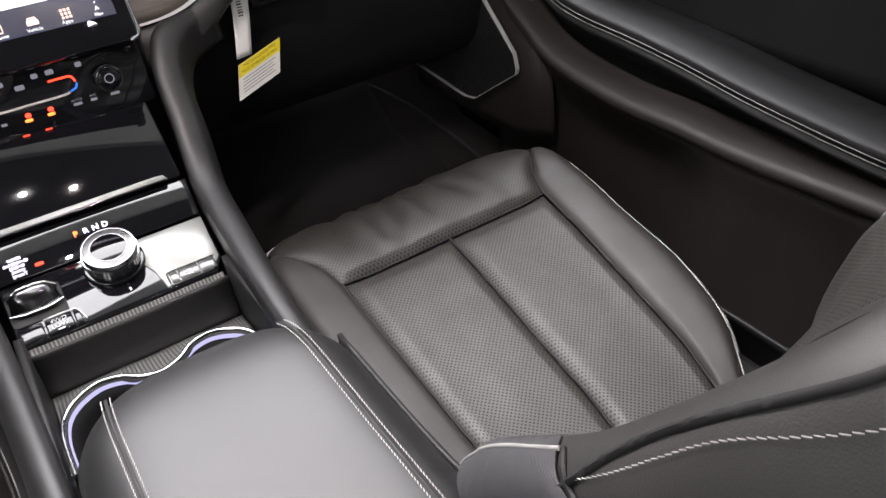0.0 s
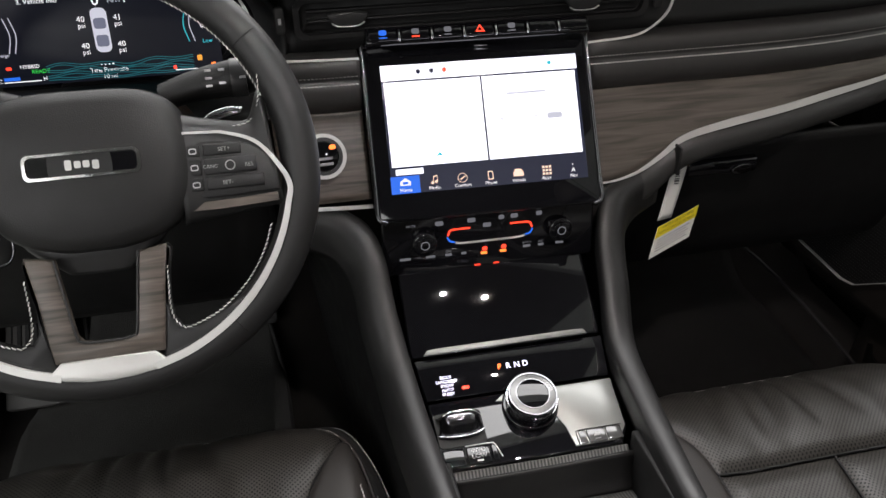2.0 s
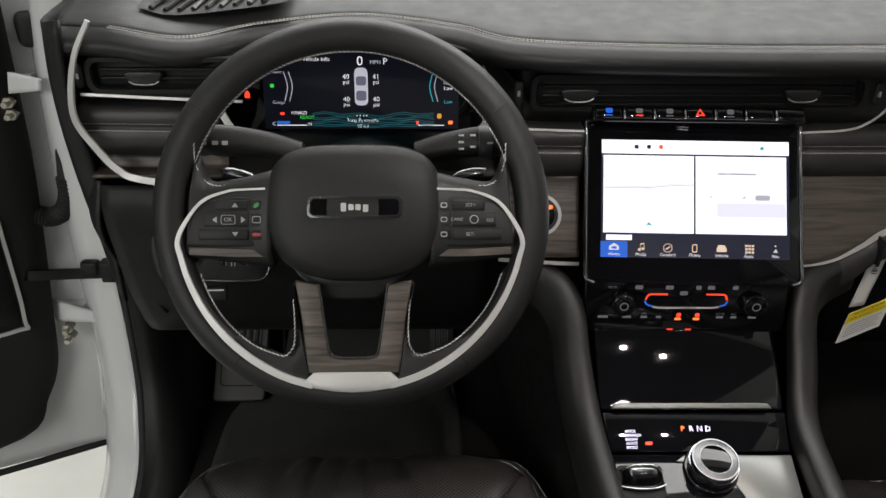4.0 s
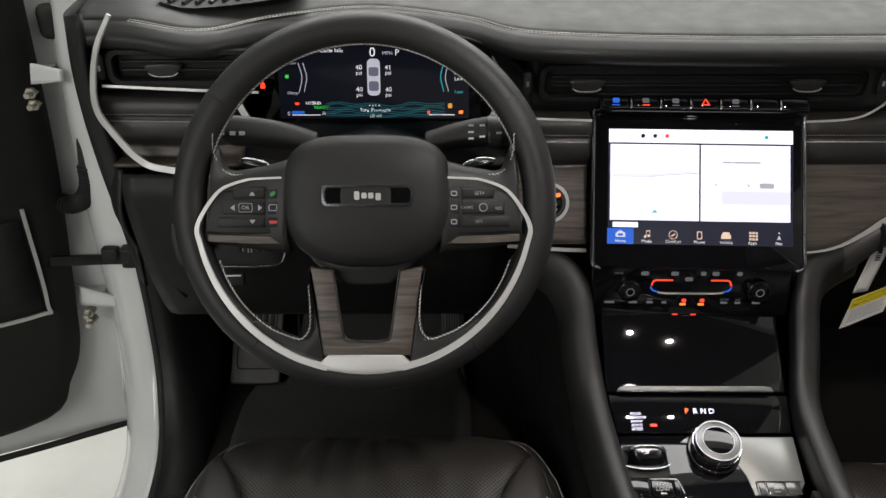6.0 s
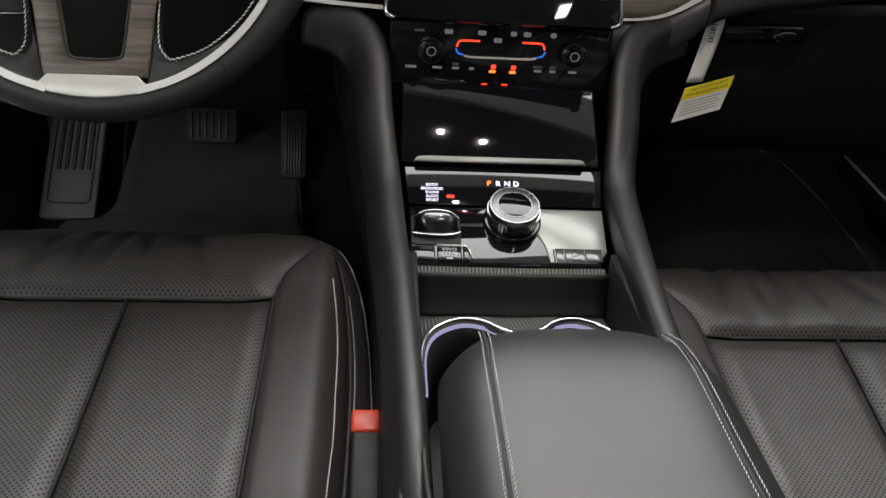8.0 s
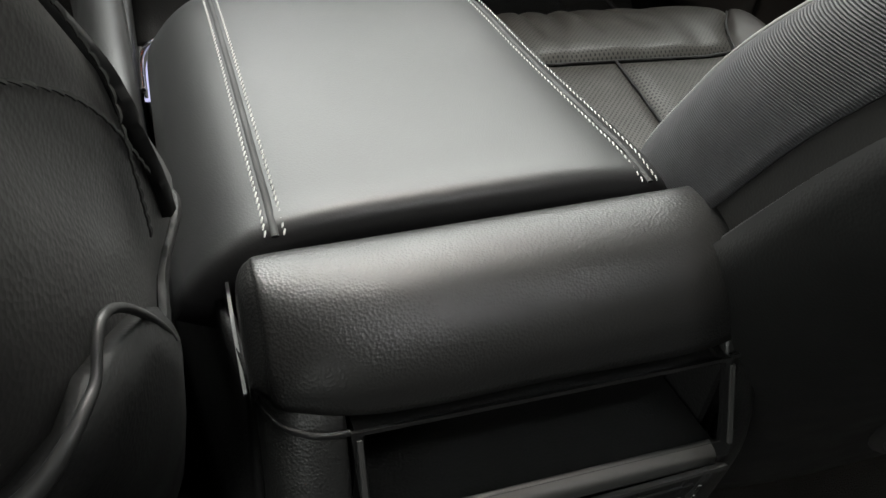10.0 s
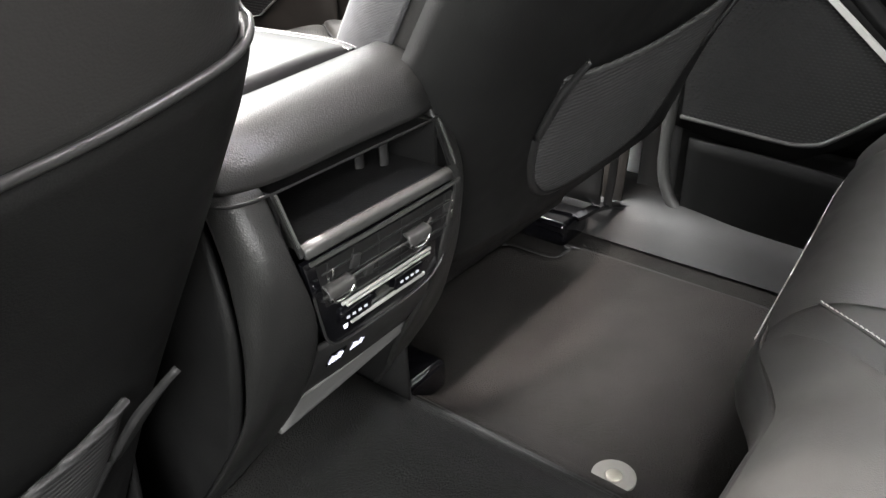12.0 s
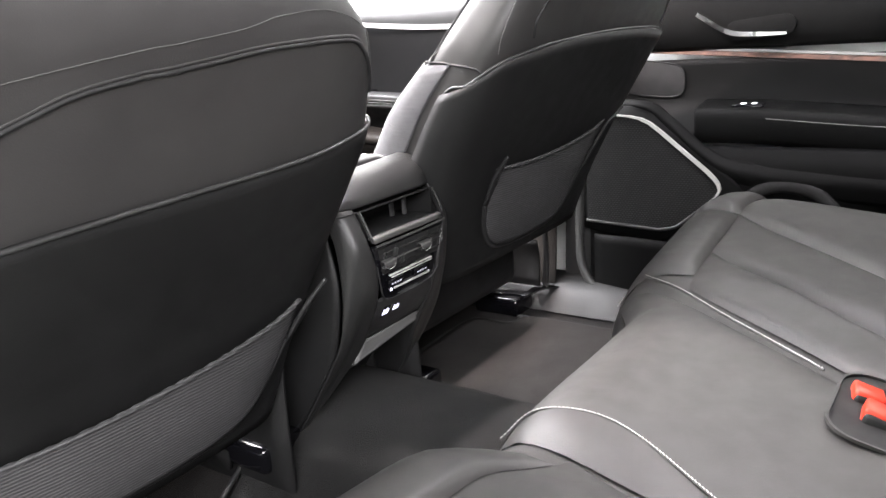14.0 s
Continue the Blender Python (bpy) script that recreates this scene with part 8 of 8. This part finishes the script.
door_sheet("armrest_side", pd_, lambda y: (0.704, 0.702 - ax(y) * 0.3, 0.6895 - ax(y) * 0.8, 0.6875 - ax(y) * 0.55), YF, lambda y: (led_z(y) + 0.010, (led_z(y) + arm_z(y)) / 2, arm_z(y) - 0.010, arm_z(y) - 0.001), DOORHARD, "dark hollow under the armrest")
door_sheet("armrest_top", pd_, lambda y: (0.688 - ax(y) * 0.55, 0.687 - ax(y) * 0.55, 0.693 - ax(y) * 0.5, 0.712, 0.745, 0.775), YF, lambda y: (arm_z(y), arm_z(y) + 0.010, arm_z(y) + 0.017, arm_z(y) + 0.020, arm_z(y) + 0.012, arm_z(y) + 0.006), DOORLEATHER, "padded leather armrest", (24, 40))
part("armrest_stitching", stitches([(0.6855 - ax(y) * 0.55, y, arm_z(y) + 0.004) for y in YF[:10]], 0.0045, 0.0008, 0.0005, up=(-1, 0, 0), twin=0.0030), MIDTHREAD, pd_, "double row of pale stitches")
door_sheet("upper_panel", pd_, lambda y: (0.775, 0.770, 0.765, 0.775, 0.80), YF + (1.30,), lambda y: (0.565, 0.66, 0.735, 0.775, 0.79), DOORLEATHER)
part("door_trim_line", band([(0.763, 0.36, 0.735), (0.760, 0.7, 0.742), (0.735, 1.0, 0.772), (0.70, 1.12, 0.79)], 0.005, 0.003, (-1, 0, 0.2), 30), SILVER, pd_, "satin silver trim line")
part("outer_skin", box(0.815, 0.85, 0.34, 1.32, 0.10, 0.79, 0.01), PAINT, pd_, "white painted skin")
swp = part("switch_plate", box(0.700, 0.770, 0.86, 1.02, 0.602, 0.612, 0.004), GLOSS, pd_, "window switch plate")
for k in range(2):
    part("window_switch", box(0.732, 0.750, 0.885 + 0.045 * k, 0.915 + 0.045 * k, 0.611, 0.620, 0.003), SATIN, swp)
    part("switch_mark", box(0.736, 0.746, 0.893 + 0.045 * k, 0.900 + 0.045 * k, 0.6201, 0.6206), ICON_GLOW, swp)


def speaker(parent, corners, x, mtl_rim, rows, cols, wide_edges):
    """A five-sided speaker grille on a door at x, corners as (y, z)."""
    inner = [(y, z) for y, z in corners]
    cy_, cz_ = sum(c[0] for c in inner) / len(inner), sum(c[1] for c in inner) / len(inner)
    rim_pts = [(x - 0.006, y, z) for y, z in corners]
    g = part("speaker_grille", slab([(-y, z) for y, z in corners], 0.002, T((x, 0, 0)) @ pose(0, 0, 0, 90, 0, -90), 0.0), DARK, parent, "dark speaker grille")
    bm = bmesh.new()
    ymin, ymax = min(c[0] for c in corners), max(c[0] for c in corners)
    zmin, zmax = min(c[1] for c in corners), max(c[1] for c in corners)

    def inside(y, z):
        ok = False
        for (y1, z1), (y2, z2) in zip(corners, corners[1:] + corners[:1]):
            if (z1 > z) != (z2 > z) and y < (y2 - y1) * (z - z1) / (z2 - z1) + y1:
                ok = not ok
        return ok

    step_y, step_z = (ymax - ymin) / cols, (zmax - zmin) / rows
    for r in range(rows):
        for c in range(cols):
            y, z = ymin + (c + 0.5 + 0.5 * (r % 2)) * step_y, zmin + (r + 0.5) * step_z
            if inside(y, z) and inside(y + step_y * 0.5, z) and inside(y - step_y * 0.5, z):
                vs = [bm.verts.new((x - 0.0030 - lift, y + dy, z + dz)) for dy, dz, lift in ((-step_y * 0.44, 0, 0), (0, step_z * 0.30, 0.0012), (step_y * 0.44, 0, 0), (0, -step_z * 0.30, 0.0003))]
                bm.faces.new(vs)
    mesh = part("grille_mesh", bm, SATIN, g, "raised honeycomb mesh", smooth=False)
    tagged(mesh, kind="stuff")
    for a, b, w in wide_edges:
        part("grille_rim", band([rim_pts[a], tuple((p + q) / 2 for p, q in zip(rim_pts[a], rim_pts[b])), rim_pts[b]], w, 0.003, (-1, 0, 0), 12), mtl_rim, g, "satin silver rim")
    return g


speaker(pd_, [(1.27, 0.407), (1.115, 0.396), (1.085, 0.402), (0.969, 0.482), (0.966, 0.492), (0.972, 0.514), (1.068, 0.60), (1.27, 0.60)], 0.658, SILVER, 40, 52, ((0, 1, 0.0006), (1, 2, 0.0005), (2, 3, 0.0005), (3, 4, 0.0008), (4, 5, 0.0011), (5, 6, 0.0014)))
part("speaker_pod", loft([[(0.70, 0.935, 0.37), (0.674, 1.02, 0.36), (0.668, 1.29, 0.36)], [(0.69, 0.930, 0.48), (0.664, 0.985, 0.48), (0.663, 1.29, 0.48)], [(0.69, 0.985, 0.62), (0.668, 1.05, 0.62), (0.664, 1.29, 0.62)]], 12, 12), DOORBROWN, pd_, solid=0.004)
part("map_pocket", loft([[(0.640, 0.62, 0.335), (0.628, 0.80, 0.34), (0.636, 0.97, 0.33), (0.66, 1.02, 0.33)], [(0.640, 0.62, 0.20), (0.632, 0.80, 0.20), (0.640, 0.97, 0.20), (0.66, 1.02, 0.20)]], 20, 8), DOORHARD, pd_, "dark map pocket", solid=0.006)

# ---- rear passenger door ----
rd = thing("rear_door", "black rear door panel with silver trimmed speaker, shut", "door", (0.75, -0.1, 0.3))
YR = (-0.62, -0.40, -0.20, 0.03, 0.13, 0.30)
rise = lambda y: 0.06 * smoothstep(0.05, -0.09, y)
arm_lift = lambda y: 0.018 * smoothstep(-0.3, 0.05, y) + 0.016
door_sheet("lower_panel", rd, lambda y: (0.695, 0.705, 0.708), YR, lambda y: (0.16, 0.26, 0.345 + rise(y)), REARDOOR)
door_sheet("middle_panel", rd, lambda y: (0.708, 0.700, 0.696, 0.710), YR, lambda y: (0.345 + rise(y), 0.41 + 0.3 * rise(y), 0.470, 0.505), REARDOOR)
door_sheet("armrest", rd, lambda y: (0.716, 0.706, 0.701, 0.706, 0.728, 0.772), (-0.62, -0.40, -0.20, -0.02, 0.065, 0.098), lambda y: tuple(z + arm_lift(y) for z in (0.475, 0.485, 0.512, 0.533, 0.540, 0.545)), REARDOOR, "padded armrest")
part("armrest_stitching", stitches([(0.7000, y, 0.522 + arm_lift(y)) for y in (-0.6, -0.4, -0.2, -0.02)], 0.0045, 0.0016, 0.0007, up=(-1, 0, 0)), MIDTHREAD, rd, "pale stitches")
door_sheet("inset_panel", rd, lambda y: (0.730, 0.772, 0.782, 0.782), YR, lambda y: (0.515, 0.555, 0.60, 0.650), REARDOOR)
door_sheet("upper_panel", rd, lambda y: (0.776, 0.764, 0.764, 0.780, 0.82), YR, lambda y: (0.665, 0.69, 0.73, 0.785, 0.80), REARDOOR)
line_z = lambda y: 0.659 + 0.076 * y
part("wood_strip", band([(0.780, y, line_z(y) - 0.007) for y in (0.28, 0.0, -0.3, -0.6)], 0.0042, 0.003, (-1, 0, 0.2), 24), REDWOOD, rd, "thin reddish wood strip")
part("trim_line", band([(0.779, y, line_z(y)) for y in (0.28, 0.0, -0.3, -0.6)], 0.0024, 0.003, (-1, 0, 0.2), 24), SILVERGREY, rd, "thin silver trim line")
part("outer_skin", box(0.832, 0.86, -0.64, 0.30, 0.10, 0.79, 0.01), PAINT, rd, "white painted skin")
spk = [(0.296, 0.362), (0.296, 0.563), (0.245, 0.5635), (0.206, 0.5605), (0.186, 0.5560), (0.170, 0.5490), (0.150, 0.5340), (0.066, 0.4650), (0.054, 0.4530), (0.0475, 0.4440), (0.0450, 0.4340), (0.0500, 0.4240), (0.060, 0.4130), (0.112, 0.3690), (0.128, 0.3600), (0.148, 0.3555), (0.170, 0.3550)]
grille = speaker(rd, spk, 0.684, SILVER, 54, 40, ((2, 3, 0.0014), (3, 4, 0.0020), (4, 5, 0.0028), (5, 6, 0.0030), (6, 7, 0.0032), (7, 8, 0.0032), (8, 9, 0.0032), (9, 10, 0.0030), (10, 11, 0.0022), (11, 12, 0.0012)))
part("grille_edge", tube([(0.679, y, z) for y, z in spk[11:] + spk[:1]], 0.0030, 8, 60), LIPGREY, grille, "satin grey lower rim")
part("speaker_surround", loft([[(0.706, 0.31, 0.578), (0.690, 0.25, 0.578), (0.690, 0.165, 0.566), (0.690, 0.03, 0.455), (0.700, 0.012, 0.42)], [(0.706, 0.31, 0.34), (0.690, 0.25, 0.338), (0.690, 0.15, 0.334), (0.690, 0.035, 0.405), (0.700, 0.012, 0.41)]], 24, 8), REARDOOR, rd, solid=0.004)
SPK = T((0.776, 0.200, 0.616)) @ pose(0, 0, 0, 90, 0, -90)
spk_out = [(-0.054, 0.032), (0.043, 0.026), (0.061, -0.003), (0.043, -0.031), (-0.054, -0.020)]
sm = part("small_speaker", slab(soften(spk_out, 60), 0.003, SPK, 0.001), DARK, rd, "small dark speaker cover")
part("cover_rim", tube([(x, y, 0.003) for x, y in spk_out], 0.0012, 8, 80, True), HARD, sm).data.transform(SPK)
dh = part("inner_handle", band([(0.746, 0.110, 0.727), (0.745, 0.092, 0.716), (0.743, 0.070, 0.702), (0.742, 0.045, 0.692), (0.743, 0.008, 0.689), (0.746, -0.038, 0.688)], 0.0042, 0.003, (-1, 0, 0.2), 30, rs=(0.8, 1, 1, 1, 0.9, 0.5)), CHROME, rd, "bright door handle")
part("handle_bowl", slab(rounded(0.112, 0.034, 0.016, 8), 0.0016, T((0.7605, 0.006, 0.699)) @ pose(0, 0, 0, 90, 0, -90) @ pose(0, 0, 0, 0, 0, 5), 0.0006), REARDOOR, dh)
rs_ = part("window_switch", box(0.715, 0.750, -0.012, 0.040, 0.568, 0.576, 0.003), GLOSS, rd)
for k in range(2):
    part("switch_mark", box(0.722, 0.732, 0.001 + 0.018 * k, 0.008 + 0.018 * k, 0.5761, 0.5767), ICON_GLOW, rs_)
part("pocket", loft([[(0.684, 0.28, 0.335), (0.670, 0.13, 0.335), (0.670, -0.2, 0.31)], [(0.682, 0.28, 0.21), (0.668, 0.13, 0.205), (0.670, -0.2, 0.20)]], 14, 8), REARDOOR, rd, "dark lower door pocket", solid=0.006)
part("door_seal", tube([(0.690, 0.302, 0.56), (0.684, 0.309, 0.42), (0.681, 0.313, 0.30), (0.678, 0.299, 0.248), (0.677, 0.277, 0.226), (0.676, 0.252, 0.214), (0.674, 0.236, 0.209)], 0.0085, 8, 60, rs=(1, 1, 1, 1, 0.95, 0.8, 0.3)), SEALGREY, rd, "dark grey rubber door seal")
part("sweep_moulding", loft([[(0.700, 0.300, 0.590), (0.694, 0.180, 0.586), (0.692, 0.130, 0.556), (0.692, 0.070, 0.506), (0.694, 0.010, 0.482), (0.697, -0.15, 0.474), (0.699, -0.45, 0.462)], [(0.690, 0.300, 0.580), (0.684, 0.185, 0.576), (0.682, 0.140, 0.548), (0.682, 0.078, 0.494), (0.684, 0.012, 0.462), (0.687, -0.15, 0.450), (0.690, -0.45, 0.438)], [(0.702, 0.300, 0.569), (0.694, 0.190, 0.567), (0.692, 0.150, 0.540), (0.692, 0.070, 0.472), (0.694, 0.014, 0.440), (0.697, -0.15, 0.420), (0.699, -0.45, 0.405)]], 40, 10), REARDOOR, rd, "soft sweeping door moulding", solid=0.003)
# solid arch in shade colour, in place of the pocket's open mouth
part("pull_cup", tube([(0.692, 0.012, 0.400), (0.690, -0.010, 0.428), (0.690, -0.048, 0.444), (0.690, -0.100, 0.436), (0.690, -0.135, 0.405), (0.692, -0.155, 0.360)], 0.012, 12, 60, flat=0.5, up=(-1, 0, 0)), DARK, rd, "near-black arch for the shade in the door pocket's mouth")

# ---- driver's door, standing open ----
dd = thing("driver_door", "white driver door standing wide open, inner edge with hinges", "door", (-0.86, 1.2, 0.1))
DOORM = T((-0.88, 1.30, 0.0)) @ pose(0, 0, 0, 0, 0, -66)          # own -y runs from the hinge to the handle end


def dp(name, bm, mtl, label="", solid=0.0, parent=None):
    bmesh.ops.transform(bm, verts=bm.verts, matrix=DOORM)
    return part(name, bm, mtl, parent or dd, label, solid=solid)


dp("inner_shell", loft([[(-0.030, 0.045, z), (0.0, 0.02, z), (0.004, -0.03, z), (-0.004, -0.10, z), (-0.006, -0.25, z), (-0.006, -1.0, z)] for z in (0.145, 0.25, 0.45, 0.65, 0.85, 1.0)], 40, 24), PAINT, "white painted inner shell", 0.004)
dp("pressed_rib", tube([(0.004, -0.030, 0.16), (0.006, -0.026, 0.25), (0.006, -0.012, 0.36), (0.006, -0.004, 0.44)], 0.006, 8, 30, flat=0.5), PAINT)
dp("outer_skin", box(-0.125, -0.10, -1.05, 0.01, 0.10, 1.0, 0.01), PAINT, "white painted skin")
dp("lower_seal", tube([(0.006, 0.03, 0.150), (0.008, -0.10, 0.146), (0.008, -0.30, 0.142), (0.008, -1.0, 0.14)], 0.006, 8, 20), RUBBER, "black rubber lower seal")
edge_d = [(-0.058, 0.97), (-0.062, 0.84), (-0.068, 0.702), (-0.083, 0.539), (-0.093, 0.445), (-0.104, 0.357), (-0.130, 0.293), (-0.184, 0.225), (-0.42, 0.205)]
dp("edge_seal", tube([(0.012, d, z) for d, z in edge_d], 0.008, 8, 60), RUBBER, "black rubber seal")
dp("inner_panel", loft([[(0.008, d - 0.008, z), (0.030, d - 0.018, z + 0.004), (0.040, d - 0.05, z + 0.01), (0.040, -1.0, max(z, 0.30))] for d, z in edge_d], 20, 40), HARD, "black inner panel", 0.004)
dp("speaker_grille", loft([[(0.047, -0.115, z), (0.048, -0.30, z)] for z in (0.46, 0.62)], 6, 6), DARK, "dark speaker grille", 0.002)
dp("grille_rim", band([(0.050, -0.105, 0.64), (0.050, -0.107, 0.47), (0.050, -0.125, 0.448), (0.050, -0.30, 0.44)], 0.003, 0.002, (1, 0, 0), 40), SILVER, "silver grille rim")
for z, k in ((0.843, 1.0), (0.455, 1.0)):
    h = part("hinge", box(-0.935, -0.885, 1.262, 1.292, z - 0.004, z + 0.004, 0.002), PAINT, dd, "white painted hinge with bolts")
    part("hinge_arm", loft([[(-0.93, 1.262, z + 0.018), (-0.90, 1.250, z + 0.016), (-0.85, 1.235, z + 0.010)], [(-0.93, 1.258, z - 0.018), (-0.90, 1.246, z - 0.014), (-0.85, 1.231, z - 0.006)]], 14, 5), PAINT, h, solid=0.006)
    part("hinge_plate", box(-0.952, -0.936, 1.245, 1.262, z - 0.035, z + 0.035, 0.003), PAINT, h)
    for dz in (-0.026, -0.044):
        part("bolt", tube([(-0.908, 1.252, z + dz), (-0.908, 1.236, z + dz)], 0.0085, 6, 4), STEEL, h, "zinc hinge bolt")
        part("bolt_stud", tube([(-0.908, 1.238, z + dz), (-0.908, 1.224, z + dz)], 0.0045, 8, 4), STEEL, h)
dp("hinge_cover", box(-0.02, 0.03, -0.02, 0.05, 0.885, 0.935, 0.012, 3), RUBBER, "black rubber corner cover")
strap = thing("door_check_strap", "black door check strap between pillar and open door", "door check", (-0.85, 1.22, 0.55))
part("strap", band([(-0.795, 1.205, 0.556), (-0.85, 1.215, 0.549), (-0.93, 1.225, 0.540), (-1.02, 1.24, 0.530)], 0.0085, 0.004, (0, -1, 0.2), 24), GLOSS, strap)
part("bracket", box(-0.812, -0.782, 1.190, 1.212, 0.545, 0.580, 0.004), HARD, strap)
part("end_fitting", box(-0.848, -0.820, 1.205, 1.222, 0.545, 0.572, 0.004), HARD, strap)
boot = thing("wiring_boot", "black ribbed rubber wiring boot at the door hinge", "cable boot", (-0.90, 1.28, 0.63))
part("boot", tube([(-0.855, 1.247, 0.700), (-0.858, 1.247, 0.668), (-0.872, 1.248, 0.642), (-0.895, 1.250, 0.630), (-0.922, 1.252, 0.634)], 0.0165, 12, 84, rs=[1.0 if i % 2 else 0.8 for i in range(42)]), RUBBER, boot)
part("sleeve", tube([(-0.848, 1.252, 0.770), (-0.851, 1.250, 0.735), (-0.855, 1.247, 0.698)], 0.013, 10, 16, rs=(0.7, 1, 1)), RUBBER, boot)
part("plug", box(-0.950, -0.920, 1.246, 1.264, 0.592, 0.690, 0.006), HARD, boot)
